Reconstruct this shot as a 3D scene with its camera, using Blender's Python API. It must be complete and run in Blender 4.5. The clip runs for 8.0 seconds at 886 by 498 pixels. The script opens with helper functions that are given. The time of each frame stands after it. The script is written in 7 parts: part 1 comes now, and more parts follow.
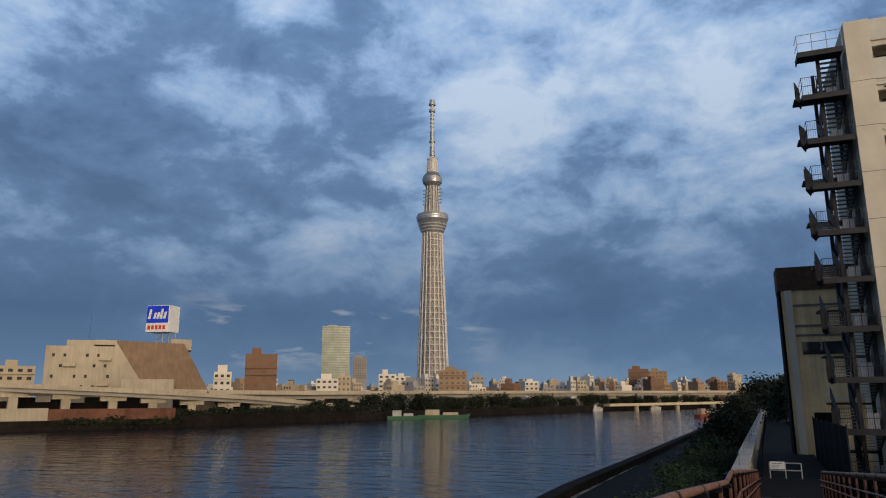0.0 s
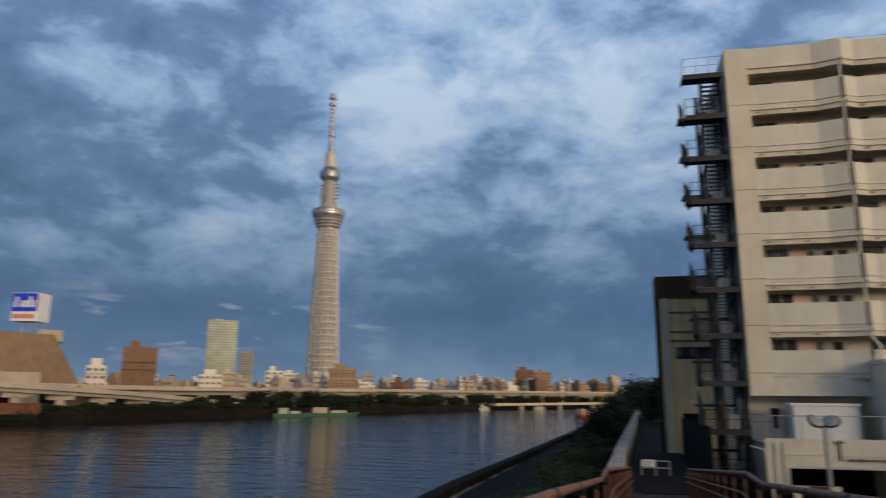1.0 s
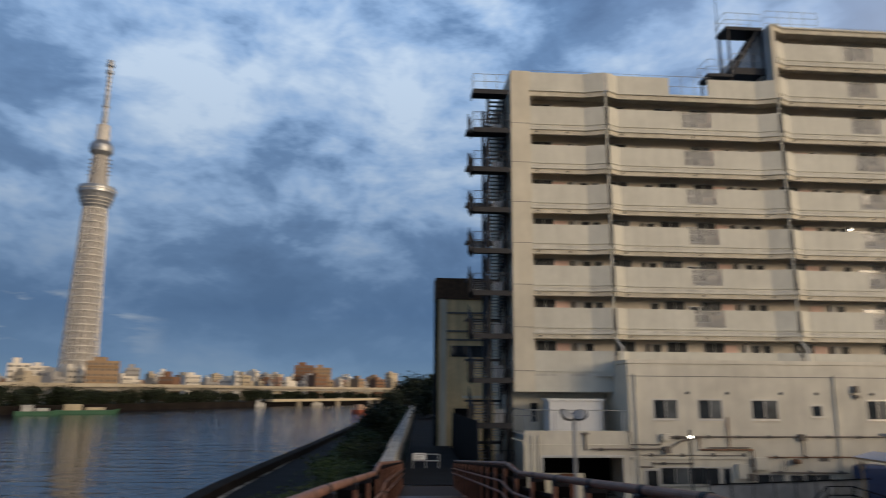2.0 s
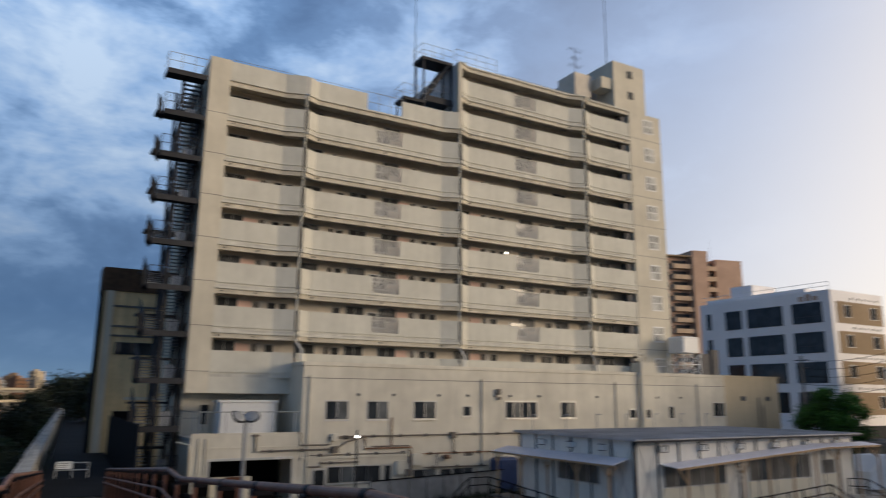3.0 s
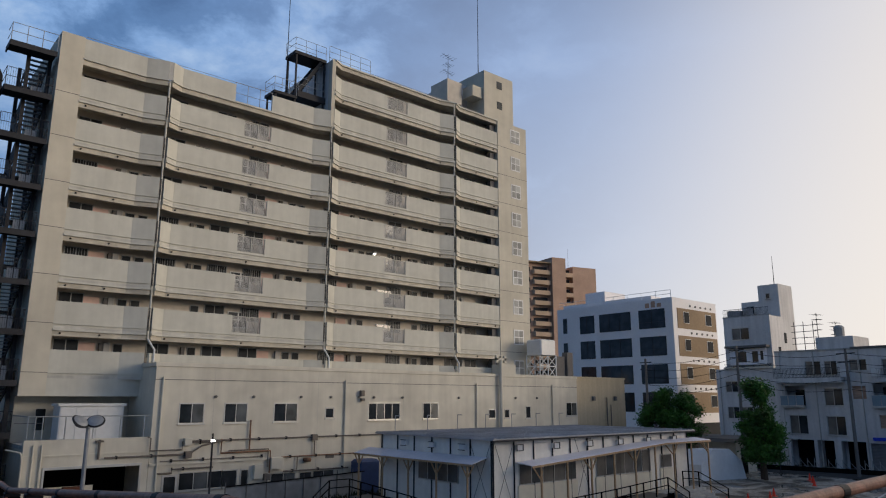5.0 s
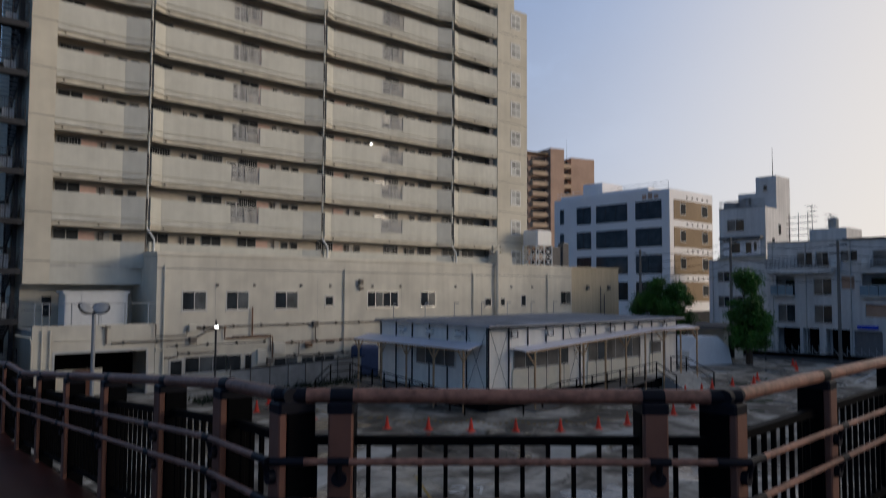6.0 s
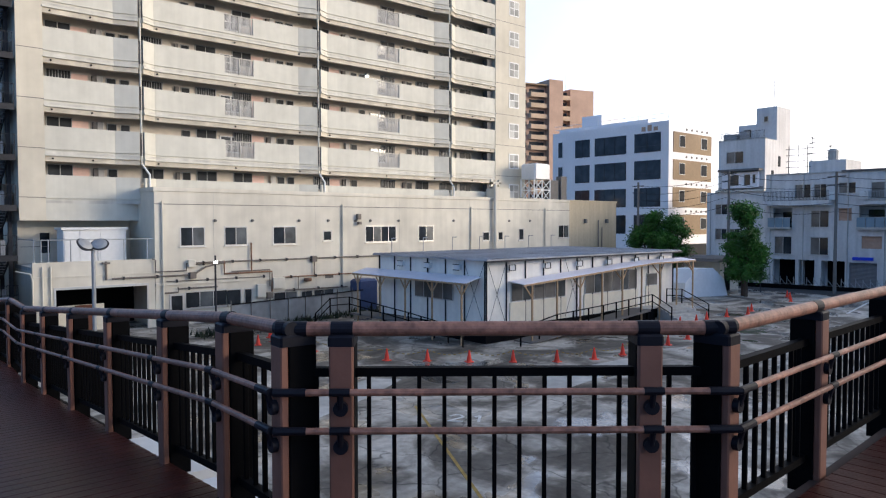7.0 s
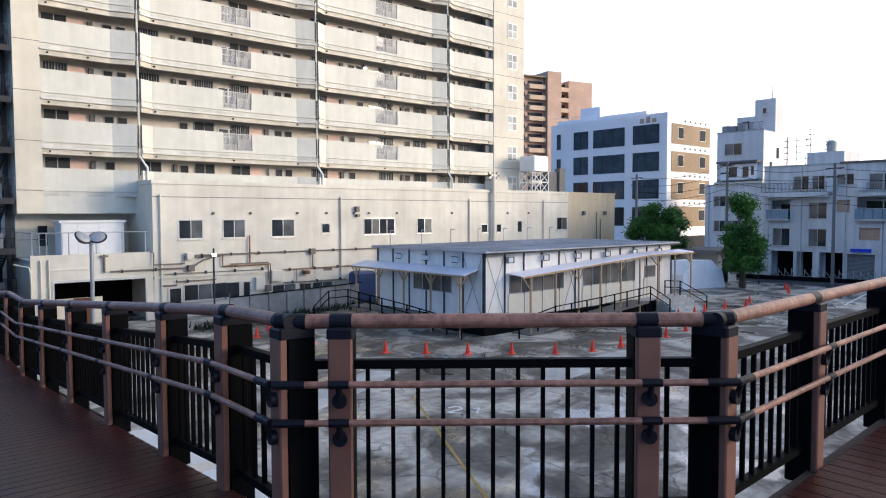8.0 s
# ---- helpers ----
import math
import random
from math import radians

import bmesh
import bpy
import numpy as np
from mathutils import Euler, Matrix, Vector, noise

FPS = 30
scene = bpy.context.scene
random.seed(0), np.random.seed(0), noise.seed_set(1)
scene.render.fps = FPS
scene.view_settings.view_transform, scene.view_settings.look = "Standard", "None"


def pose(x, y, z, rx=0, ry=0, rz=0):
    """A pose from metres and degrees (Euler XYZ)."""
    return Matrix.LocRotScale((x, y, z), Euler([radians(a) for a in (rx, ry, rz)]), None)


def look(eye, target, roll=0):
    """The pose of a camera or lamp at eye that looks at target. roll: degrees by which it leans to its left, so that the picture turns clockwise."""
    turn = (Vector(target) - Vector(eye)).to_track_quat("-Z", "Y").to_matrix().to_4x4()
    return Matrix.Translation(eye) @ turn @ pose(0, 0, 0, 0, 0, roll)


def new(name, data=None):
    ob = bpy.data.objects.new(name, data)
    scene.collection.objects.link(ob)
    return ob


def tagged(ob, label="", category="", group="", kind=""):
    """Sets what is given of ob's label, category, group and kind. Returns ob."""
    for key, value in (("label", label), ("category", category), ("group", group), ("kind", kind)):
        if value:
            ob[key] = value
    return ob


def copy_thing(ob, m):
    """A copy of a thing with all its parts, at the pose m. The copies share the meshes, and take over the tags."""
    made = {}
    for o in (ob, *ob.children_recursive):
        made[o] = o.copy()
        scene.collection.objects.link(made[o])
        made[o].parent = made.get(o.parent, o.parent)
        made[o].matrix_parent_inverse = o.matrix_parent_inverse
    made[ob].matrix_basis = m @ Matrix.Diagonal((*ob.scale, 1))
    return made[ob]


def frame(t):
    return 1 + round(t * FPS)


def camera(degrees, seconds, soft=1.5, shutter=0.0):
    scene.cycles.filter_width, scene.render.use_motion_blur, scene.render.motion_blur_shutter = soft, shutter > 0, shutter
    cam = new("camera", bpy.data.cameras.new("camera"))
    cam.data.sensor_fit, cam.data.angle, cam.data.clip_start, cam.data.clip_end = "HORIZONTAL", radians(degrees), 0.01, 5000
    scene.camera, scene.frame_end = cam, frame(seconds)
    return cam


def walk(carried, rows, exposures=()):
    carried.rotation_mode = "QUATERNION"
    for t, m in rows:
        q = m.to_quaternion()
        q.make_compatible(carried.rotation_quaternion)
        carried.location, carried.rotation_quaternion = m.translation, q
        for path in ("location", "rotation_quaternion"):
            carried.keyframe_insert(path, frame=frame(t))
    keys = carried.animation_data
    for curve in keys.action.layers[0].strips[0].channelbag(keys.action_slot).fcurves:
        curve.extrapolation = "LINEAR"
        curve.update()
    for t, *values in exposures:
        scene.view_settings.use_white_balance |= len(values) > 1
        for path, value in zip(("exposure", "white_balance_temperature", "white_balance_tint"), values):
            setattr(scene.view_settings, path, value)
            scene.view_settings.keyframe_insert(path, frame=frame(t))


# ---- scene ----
# The eye stands on the junction of a footbridge; deck level is z = 0, x runs along the housing block, y away from the bridge.
EYE = 1.6
cam = camera(64.0, 8.0, soft=1.1, shutter=0.5)
ROWS = [(0.0, 21.50, 11.82, 0.32), (0.5, 21.26, 11.87, 0.01), (0.7, 18.9, 11.8, -0.2), (1.0, 12.75, 11.70, -0.35), (1.2, 9.25, 11.50, -0.4),
        (2.3, -11.7, 11.42, -0.45), (2.5, -17.3, 11.49, -0.52), (3.0, -29.97, 11.80, -0.48), (3.5, -37.10, 11.96, -0.48), (4.0, -39.81, 12.03, -0.36),
        (5.3, -40.78, 11.98, -0.14), (5.5, -40.84, 11.97, -0.12), (5.7, -40.94, 9.75, -0.27), (5.8, -40.95, 7.4, -0.28), (6.0, -40.96, 3.15, -0.28),
        (6.2, -41.0, 1.1, -0.2), (6.5, -41.04, -0.26, -0.10), (7.0, -41.13, -2.16, 0.05), (7.5, -41.20, -2.62, 0.12), (8.0, -41.26, -2.78, 0.15)]
walk(cam, [(t, pose(0, 0, EYE, 90 + p, r, y)) for t, y, p, r in ROWS],
     exposures=[(0.0, -0.10, 6950, 11), (1.2, -0.16, 7050, 11), (2.5, 0.05, 6850, 10), (3.5, 0.04, 6550, 10), (4.2, -0.10, 6350, 10), (5.5, -0.30, 6100, 10),
                (6.0, -0.34, 6050, 10), (6.5, 0.34, 5980, 10), (7.0, 0.98, 5880, 10), (8.0, 1.28, 5840, 10)])

# ---------- sky and sun ----------
SUN_AZ, SUN_EL = 136.0, 8.0
SUN = Vector((math.sin(radians(SUN_AZ)) * math.cos(radians(SUN_EL)), math.cos(radians(SUN_AZ)) * math.cos(radians(SUN_EL)), math.sin(radians(SUN_EL))))


def build_world():
    w = bpy.data.worlds.new("evening_sky")
    w.use_nodes = True
    nt = w.node_tree
    nt.nodes.clear()
    N, L = nt.nodes.new, nt.links.new

    def math_node(op, a, b=None, clamp=False):
        n = N("ShaderNodeMath")
        n.operation, n.use_clamp = op, clamp
        for i, v in enumerate((a, b)):
            if v is None:
                continue
            if isinstance(v, (int, float)):
                n.inputs[i].default_value = v
            else:
                L(v, n.inputs[i])
        return n.outputs[0]

    def ramp(fac, *stops):
        n = N("ShaderNodeValToRGB")
        while len(n.color_ramp.elements) < len(stops):
            n.color_ramp.elements.new(0.5)
        for e, (p, c) in zip(n.color_ramp.elements, stops):
            e.position, e.color = p, (*c, 1)
        L(fac, n.inputs[0])
        return n.outputs[0]

    def mixc(fac, a, b):
        n = N("ShaderNodeMix")
        n.data_type = "RGBA"
        for sock, v in ((n.inputs[0], fac), (n.inputs[6], a), (n.inputs[7], b)):
            if isinstance(v, (int, float)):
                sock.default_value = v
            elif isinstance(v, tuple):
                sock.default_value = (*v, 1)
            else:
                L(v, sock)
        return n.outputs[2]

    tc = N("ShaderNodeTexCoord").outputs["Generated"]
    sep = N("ShaderNodeSeparateXYZ")
    L(tc, sep.inputs[0])
    up = math_node("MAXIMUM", sep.outputs[2], 0.0)
    # heaped cloud banks, flatter than they are wide
    comb = N("ShaderNodeVectorMath")
    comb.operation = "MULTIPLY"
    L(tc, comb.inputs[0])
    comb.inputs[1].default_value = (1.0, 1.0, 1.75)

    def clouds(scale, detail, rough, dist, off, stretch=(1, 1, 1)):
        mp = N("ShaderNodeMapping")
        mp.inputs["Location"].default_value = off
        mp.inputs["Scale"].default_value = stretch
        L(comb.outputs[0], mp.inputs[0])
        n = N("ShaderNodeTexNoise")
        n.inputs["Scale"].default_value, n.inputs["Detail"].default_value = scale, detail
        n.inputs["Roughness"].default_value, n.inputs["Distortion"].default_value = rough, dist
        L(mp.outputs[0], n.inputs["Vector"])
        return n.outputs[0]

    big = clouds(2.9, 3, 0.5, 0.0, (3.3, 1.4, 0.2))
    mid = clouds(6.8, 9, 0.60, 0.25, (0.4, 7.7, 0))
    fine = clouds(19.0, 6, 0.62, 0.5, (5.0, 2.0, 3.0))
    dens = math_node("ADD", math_node("ADD", math_node("MULTIPLY", big, 0.40), math_node("MULTIPLY", mid, 0.48)), math_node("MULTIPLY", fine, 0.12))
    # the sheet is thin and broken in one quarter, thick in the next
    for az_, el_, lo, gain in ((-5.0, 26.0, 0.92, 0.085), (-30.0, 30.0, 0.94, 0.05), (-52.0, 24.0, 0.88, -0.03), (-2.0, 10.0, 0.95, -0.04), (-26.0, 12.0, 0.95, -0.03)):
        lobe = N("ShaderNodeVectorMath")
        lobe.operation = "DOT_PRODUCT"
        L(tc, lobe.inputs[0])
        lobe.inputs[1].default_value = (math.sin(radians(az_)) * math.cos(radians(el_)), math.cos(radians(az_)) * math.cos(radians(el_)), math.sin(radians(el_)))
        soft_ = N("ShaderNodeMapRange")
        soft_.interpolation_type = "SMOOTHSTEP"
        soft_.inputs["From Min"].default_value, soft_.inputs["From Max"].default_value = lo, 1.0
        soft_.inputs["To Min"].default_value, soft_.inputs["To Max"].default_value = 0.0, gain
        L(lobe.outputs["Value"], soft_.inputs[0])
        dens = math_node("ADD", dens, soft_.outputs[0])
    dot = N("ShaderNodeVectorMath")
    dot.operation = "DOT_PRODUCT"
    L(tc, dot.inputs[0])
    dot.inputs[1].default_value = Vector((math.sin(radians(112)), math.cos(radians(112)), 0.10)).normalized()
    sunny = N("ShaderNodeMapRange")
    sunny.interpolation_type = "SMOOTHSTEP"
    sunny.inputs["From Min"].default_value, sunny.inputs["From Max"].default_value = -0.12, 0.70
    L(dot.outputs["Value"], sunny.inputs[0])
    cloud = ramp(dens, (0.40, (0.060, 0.120, 0.245)), (0.49, (0.094, 0.178, 0.340)), (0.55, (0.19, 0.31, 0.52)), (0.64, (0.36, 0.47, 0.63)))
    # low down the sheet darkens to slate blue, with a paler strip at the skyline
    low = ramp(up, (0.0, (0.18, 0.31, 0.46)), (0.045, (0.092, 0.20, 0.375)), (0.11, (0.045, 0.128, 0.300)), (0.26, (0.070, 0.148, 0.31)))
    lowf = N("ShaderNodeMapRange")
    lowf.interpolation_type = "SMOOTHSTEP"
    lowf.inputs["From Min"].default_value, lowf.inputs["From Max"].default_value = 0.03, 0.30
    lowf.inputs["To Min"].default_value, lowf.inputs["To Max"].default_value = 0.80, 0.0
    L(up, lowf.inputs[0])
    cloud = mixc(lowf.outputs[0], cloud, low)
    # brighter higher up, where the sheet thins; unseen overhead part dimmed to weaken fill
    lift = ramp(up, (0.12, (0.62, 0.62, 0.62)), (0.50, (1.0, 1.0, 1.0)), (0.66, (0.50, 0.50, 0.50)), (0.95, (0.26, 0.26, 0.27)))
    bright = N("ShaderNodeVectorMath")
    bright.operation = "SCALE"
    L(cloud, bright.inputs[0]), L(math_node("MULTIPLY", lift, 1.55), bright.inputs["Scale"])
    cloud = bright.outputs[0]
    # thin pale streaks low over the skyline
    streaks = clouds(1.6, 5, 0.55, 0.2, (0.0, 2.6, 0.0), (4.2, 4.2, 10.0))
    band = N("ShaderNodeMapRange")
    band.inputs["From Min"].default_value, band.inputs["From Max"].default_value = 0.54, 0.66
    L(streaks, band.inputs[0])
    low_only = ramp(up, (0.03, (0, 0, 0)), (0.07, (1, 1, 1)), (0.105, (1, 1, 1)), (0.15, (0, 0, 0)))
    near_tower = N("ShaderNodeVectorMath")
    near_tower.operation = "DOT_PRODUCT"
    L(tc, near_tower.inputs[0])
    near_tower.inputs[1].default_value = (math.sin(radians(-30)), math.cos(radians(-30)), 0.08)
    spot = N("ShaderNodeMapRange")
    spot.inputs["From Min"].default_value, spot.inputs["From Max"].default_value = 0.975, 0.998
    spot.inputs["To Min"].default_value = 0.0
    L(near_tower.outputs["Value"], spot.inputs[0])
    sfac = math_node("MULTIPLY", math_node("MULTIPLY", math_node("MULTIPLY", band.outputs[0], 0.75), spot.outputs[0]), low_only)
    cloud = mixc(sfac, cloud, (0.50, 0.56, 0.62))
    # thin smooth veil on the sun's side, its unseen overhead part dimmed too
    veil = ramp(up, (0.0, (0.90, 0.88, 0.86)), (0.18, (0.71, 0.75, 0.86)), (0.45, (0.45, 0.55, 0.77)), (0.62, (0.22, 0.28, 0.42)), (0.95, (0.09, 0.12, 0.19)))
    glow = N("ShaderNodeMapRange")
    glow.interpolation_type = "SMOOTHSTEP"
    glow.inputs["From Min"].default_value, glow.inputs["From Max"].default_value = 0.45, 1.0
    L(dot.outputs["Value"], glow.inputs[0])
    veil = mixc(glow.outputs[0], veil, (1.25, 1.08, 0.88))
    sky = N("ShaderNodeTexSky")
    sky.sky_type, sky.sun_disc = "NISHITA", False
    sky.sun_elevation, sky.sun_rotation = radians(SUN_EL), radians(SUN_AZ)
    sky.air_density, sky.dust_density = 1.2, 2.0
    col = mixc(sunny.outputs[0], cloud, veil)
    bg1, bg2, add, out = N("ShaderNodeBackground"), N("ShaderNodeBackground"), N("ShaderNodeAddShader"), N("ShaderNodeOutputWorld")
    L(col, bg1.inputs[0])
    bg1.inputs[1].default_value = 0.97
    L(sky.outputs[0], bg2.inputs[0])
    bg2.inputs[1].default_value = 0.007
    L(bg1.outputs[0], add.inputs[0]), L(bg2.outputs[0], add.inputs[1]), L(add.outputs[0], out.inputs[0])
    scene.world = w


build_world()
sun = new("sun", bpy.data.lights.new("sun", "SUN"))
sun.data.energy, sun.data.angle, sun.data.color = 1.9, radians(20), (1.0, 0.81, 0.60)
sun.matrix_world = look(SUN * 100, (0, 0, 0))


# ---------- materials ----------
def material(name, color, rough=0.7, metal=0.0, vary=0.15, grain=4.0, stain=0.12, stain_size=0.25, bump=0.15, bump_scale=30.0, random_tint=0.0, streak=0.0, spec=0.4, alpha_tex=None):
    m = bpy.data.materials.new(name)
    m.use_nodes = True
    nt = m.node_tree
    N, L = nt.nodes.new, nt.links.new
    bsdf = nt.nodes["Principled BSDF"]
    bsdf.inputs["Roughness"].default_value, bsdf.inputs["Metallic"].default_value = rough, metal
    bsdf.inputs["Specular IOR Level"].default_value = spec
    tc = N("ShaderNodeTexCoord").outputs["Object"]
    geo = N("ShaderNodeNewGeometry").outputs["Position"]

    def noise_tex(scale, detail, vec, stretch=None):
        if stretch:
            mp = N("ShaderNodeMapping")
            mp.inputs["Scale"].default_value = stretch
            L(vec, mp.inputs[0])
            vec = mp.outputs[0]
        n = N("ShaderNodeTexNoise")
        n.inputs["Scale"].default_value, n.inputs["Detail"].default_value = scale, detail
        L(vec, n.inputs["Vector"])
        return n.outputs[0]

    def shade(prev, fac, amount, lo=0.3, hi=0.7):
        r = N("ShaderNodeMapRange")
        r.inputs["From Min"].default_value, r.inputs["From Max"].default_value = lo, hi
        r.inputs["To Min"].default_value, r.inputs["To Max"].default_value = 1 - amount, 1 + amount * 0.6
        L(fac, r.inputs[0])
        x = N("ShaderNodeVectorMath")
        x.operation = "SCALE"
        L(prev, x.inputs[0]), L(r.outputs[0], x.inputs["Scale"])
        return x.outputs[0]

    rgb = N("ShaderNodeRGB")
    rgb.outputs[0].default_value = (*color, 1)
    c = rgb.outputs[0]
    c = shade(c, noise_tex(grain, 5, geo), vary)
    c = shade(c, noise_tex(stain_size, 3, geo), stain, 0.35, 0.65)
    if streak:
        c = shade(c, noise_tex(1.0, 4, geo, (2.2, 2.2, 0.12)), streak, 0.35, 0.65)
    if random_tint:
        info = N("ShaderNodeObjectInfo")
        c = shade(c, info.outputs["Random"], random_tint, 0.0, 1.0)
    L(c, bsdf.inputs["Base Color"])
    if bump:
        b = N("ShaderNodeBump")
        b.inputs["Strength"].default_value, b.inputs["Distance"].default_value = bump, 0.01
        L(noise_tex(bump_scale, 3, geo), b.inputs["Height"])
        L(b.outputs[0], bsdf.inputs["Normal"])
    return m


def glass_pane(name, color, rough=0.05):
    m = material(name, color, rough, 0.0, 0.25, 1.2, 0.4, 0.7, 0.0, spec=0.45)
    return m


M = {}
M["cream"] = material("painted_concrete_cream", (0.60, 0.555, 0.45), 0.85, vary=0.05, grain=1.5, stain=0.09, stain_size=0.3, streak=0.04, bump=0.2, bump_scale=12)
M["parapet"] = material("painted_balcony_panel", (0.59, 0.575, 0.50), 0.8, vary=0.05, grain=2.0, stain=0.07, stain_size=0.4, streak=0.05, bump=0.15, bump_scale=14)
M["ledge"] = material("weathered_ledge_paint", (0.56, 0.54, 0.48), 0.85, vary=0.12, grain=2.0, stain=0.18, stain_size=0.8, streak=0.1)
M["gallery"] = material("gallery_wall_paint", (0.62, 0.56, 0.47), 0.85, vary=0.08, grain=2.0, stain=0.1)
M["lowwall"] = material("rendered_wall_offwhite", (0.66, 0.62, 0.52), 0.88, vary=0.06, grain=1.2, stain=0.12, stain_size=0.35, streak=0.05, bump=0.2, bump_scale=10)
M["tanwall"] = material("tan_render", (0.50, 0.42, 0.29), 0.88, vary=0.06, stain=0.12, streak=0.1)
M["conduit"] = material("weathered_conduit", (0.19, 0.165, 0.14), 0.7, 0.1, 0.2)
M["rustpipe"] = material("rust_stained_pipe", (0.27, 0.15, 0.09), 0.8, 0.0, 0.3, 6.0, 0.4, 1.5)
M["beam"] = material("painted_beam", (0.56, 0.515, 0.42), 0.85, vary=0.1, grain=2.0, stain=0.15, stain_size=0.7, streak=0.06)
M["joint"] = material("dark_joint", (0.16, 0.15, 0.14), 0.9, vary=0.1)
M["glassdark"] = glass_pane("window_glass", (0.035, 0.04, 0.045))
M["glasssoft"] = glass_pane("frosted_glass", (0.10, 0.11, 0.115), 0.25)
M["galleryglass"] = material("shaded_gallery_glass", (0.035, 0.04, 0.045), 0.45, 0.0, 0.25, 1.2, 0.4, 0.7, 0.0, spec=0.12)
M["galleryframe"] = material("anodised_window_frame", (0.42, 0.42, 0.40), 0.6, 0.0, 0.08)
M["curtain"] = material("green_glass_curtain_wall", (0.31, 0.34, 0.26), 0.25, 0.0, 0.1, 0.2, 0.2, 0.05)
M["alu"] = material("aluminium_frame", (0.55, 0.55, 0.54), 0.4, 0.7, 0.06)
M["whitemetal"] = material("white_painted_metal", (0.74, 0.74, 0.72), 0.5, 0.0, 0.05, stain=0.06)
M["doorpink"] = material("salmon_door_paint", (0.72, 0.50, 0.42), 0.6, 0.0, 0.06, random_tint=0.12)
M["steel"] = material("galvanised_steel", (0.030, 0.031, 0.036), 0.7, 0.1, 0.2, 3.0, 0.25, 0.6)
M["steellight"] = material("grey_steel_rail", (0.36, 0.37, 0.38), 0.5, 0.4, 0.12)
M["grille"] = material("grey_louvre_panel", (0.50, 0.49, 0.46), 0.75, 0.0, 0.1)
M["fencegrey"] = material("grey_sheet_fence", (0.27, 0.28, 0.29), 0.7, 0.0, 0.12, 2.0, 0.2, 0.5)
M["fardark"] = material("distant_window_dark", (0.045, 0.047, 0.05), 0.8, 0.0, 0.2, 0.3, bump=0.0, spec=0.1)
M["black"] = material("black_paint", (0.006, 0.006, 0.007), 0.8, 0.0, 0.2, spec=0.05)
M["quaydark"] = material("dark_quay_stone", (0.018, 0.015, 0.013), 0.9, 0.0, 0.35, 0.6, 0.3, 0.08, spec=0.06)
M["blind"] = material("pale_window_blind", (0.42, 0.42, 0.39), 0.75, 0.0, 0.15, 0.8, 0.2, 0.4, random_tint=0.35)
M["barblack"] = material("black_coated_bar", (0.0035, 0.0035, 0.004), 0.6, 0.0, 0.2, spec=0.04)
M["post"] = material("brown_coated_post", (0.20, 0.088, 0.058), 0.55, 0.0, 0.12, 6.0, 0.12, 1.5, random_tint=0.08, streak=0.1)
M["rail"] = material("worn_brown_handrail", (0.29, 0.140, 0.095), 0.5, 0.0, 0.38, 26.0, 0.30, 5.0, bump=0.25, bump_scale=60)
M["clamp"] = material("dark_rail_clamp", (0.009, 0.009, 0.014), 0.5, 0.0, 0.15, spec=0.15)
M["plank"] = material("red_brown_deck_board", (0.055, 0.017, 0.013), 0.30, 0.0, 0.22, 9.0, 0.25, 1.2, bump=0.35, bump_scale=45, random_tint=0.14, spec=0.16)
M["deckbase"] = material("deck_underlay", (0.03, 0.016, 0.014), 0.8)
M["concrete"] = material("pale_concrete", (0.48, 0.47, 0.44), 0.9, 0.0, 0.1, 3.0, 0.18, 0.6, streak=0.12)
M["whitebeam"] = material("white_girder_paint", (0.75, 0.76, 0.76), 0.55, 0.0, 0.06)
M["cone"] = material("orange_cone_plastic", (0.78, 0.050, 0.020), 0.5, 0.0, 0.08)
M["tintglass"] = material("blue_grey_balcony_glass", (0.22, 0.30, 0.36), 0.2, 0.0, 0.1, 1.0, bump=0)
M["tent"] = material("white_tarpaulin", (0.78, 0.80, 0.82), 0.6, 0.0, 0.05)
M["shedwall"] = material("prefab_white_panel", (0.86, 0.82, 0.74), 0.55, 0.0, 0.05, stain=0.06, streak=0.06)
M["shedtan"] = material("prefab_cream_panel", (0.78, 0.72, 0.58), 0.6, 0.0, 0.06, stain=0.06)
M["shedroof"] = material("ribbed_roof_sheet", (0.44, 0.45, 0.48), 0.38, 0.3, 0.12, 2.0, 0.2, 0.4)
M["awning"] = material("pale_awning_sheet", (0.80, 0.78, 0.84), 0.45, 0.0, 0.06)
M["timber"] = material("raw_timber", (0.45, 0.30, 0.17), 0.7, 0.0, 0.2, 8.0)
M["brick"] = material("brown_tile_cladding", (0.30, 0.215, 0.13), 0.8, 0.0, 0.12, 5.0)
M["whitewall"] = material("white_panel_wall", (0.82, 0.80, 0.80), 0.6, 0.0, 0.04, stain=0.05)
M["greywall"] = material("grey_render", (0.66, 0.64, 0.62), 0.8, 0.0, 0.07, stain=0.1, streak=0.1)
M["ochre"] = material("faded_ochre_render", (0.78, 0.59, 0.33), 0.88, vary=0.08, stain=0.2, streak=0.15)
M["ochretile"] = material("tan_tile_balcony_front", (0.55, 0.40, 0.27), 0.75, 0.0, 0.1)
M["umber"] = material("rusty_brown_cladding", (0.095, 0.055, 0.032), 0.85, vary=0.3, stain=0.3, streak=0.2)
M["hutglass"] = glass_pane("dusty_hut_window", (0.17, 0.16, 0.145), 0.3)
M["shutter"] = material("grey_roller_shutter", (0.20, 0.20, 0.21), 0.5, 0.3, 0.1, streak=0.1)
M["brownapt"] = material("brown_tiled_wall", (0.50, 0.33, 0.235), 0.75, 0.0, 0.1)
M["trunk"] = material("bark", (0.07, 0.05, 0.035), 0.9, 0.0, 0.3, 12.0)
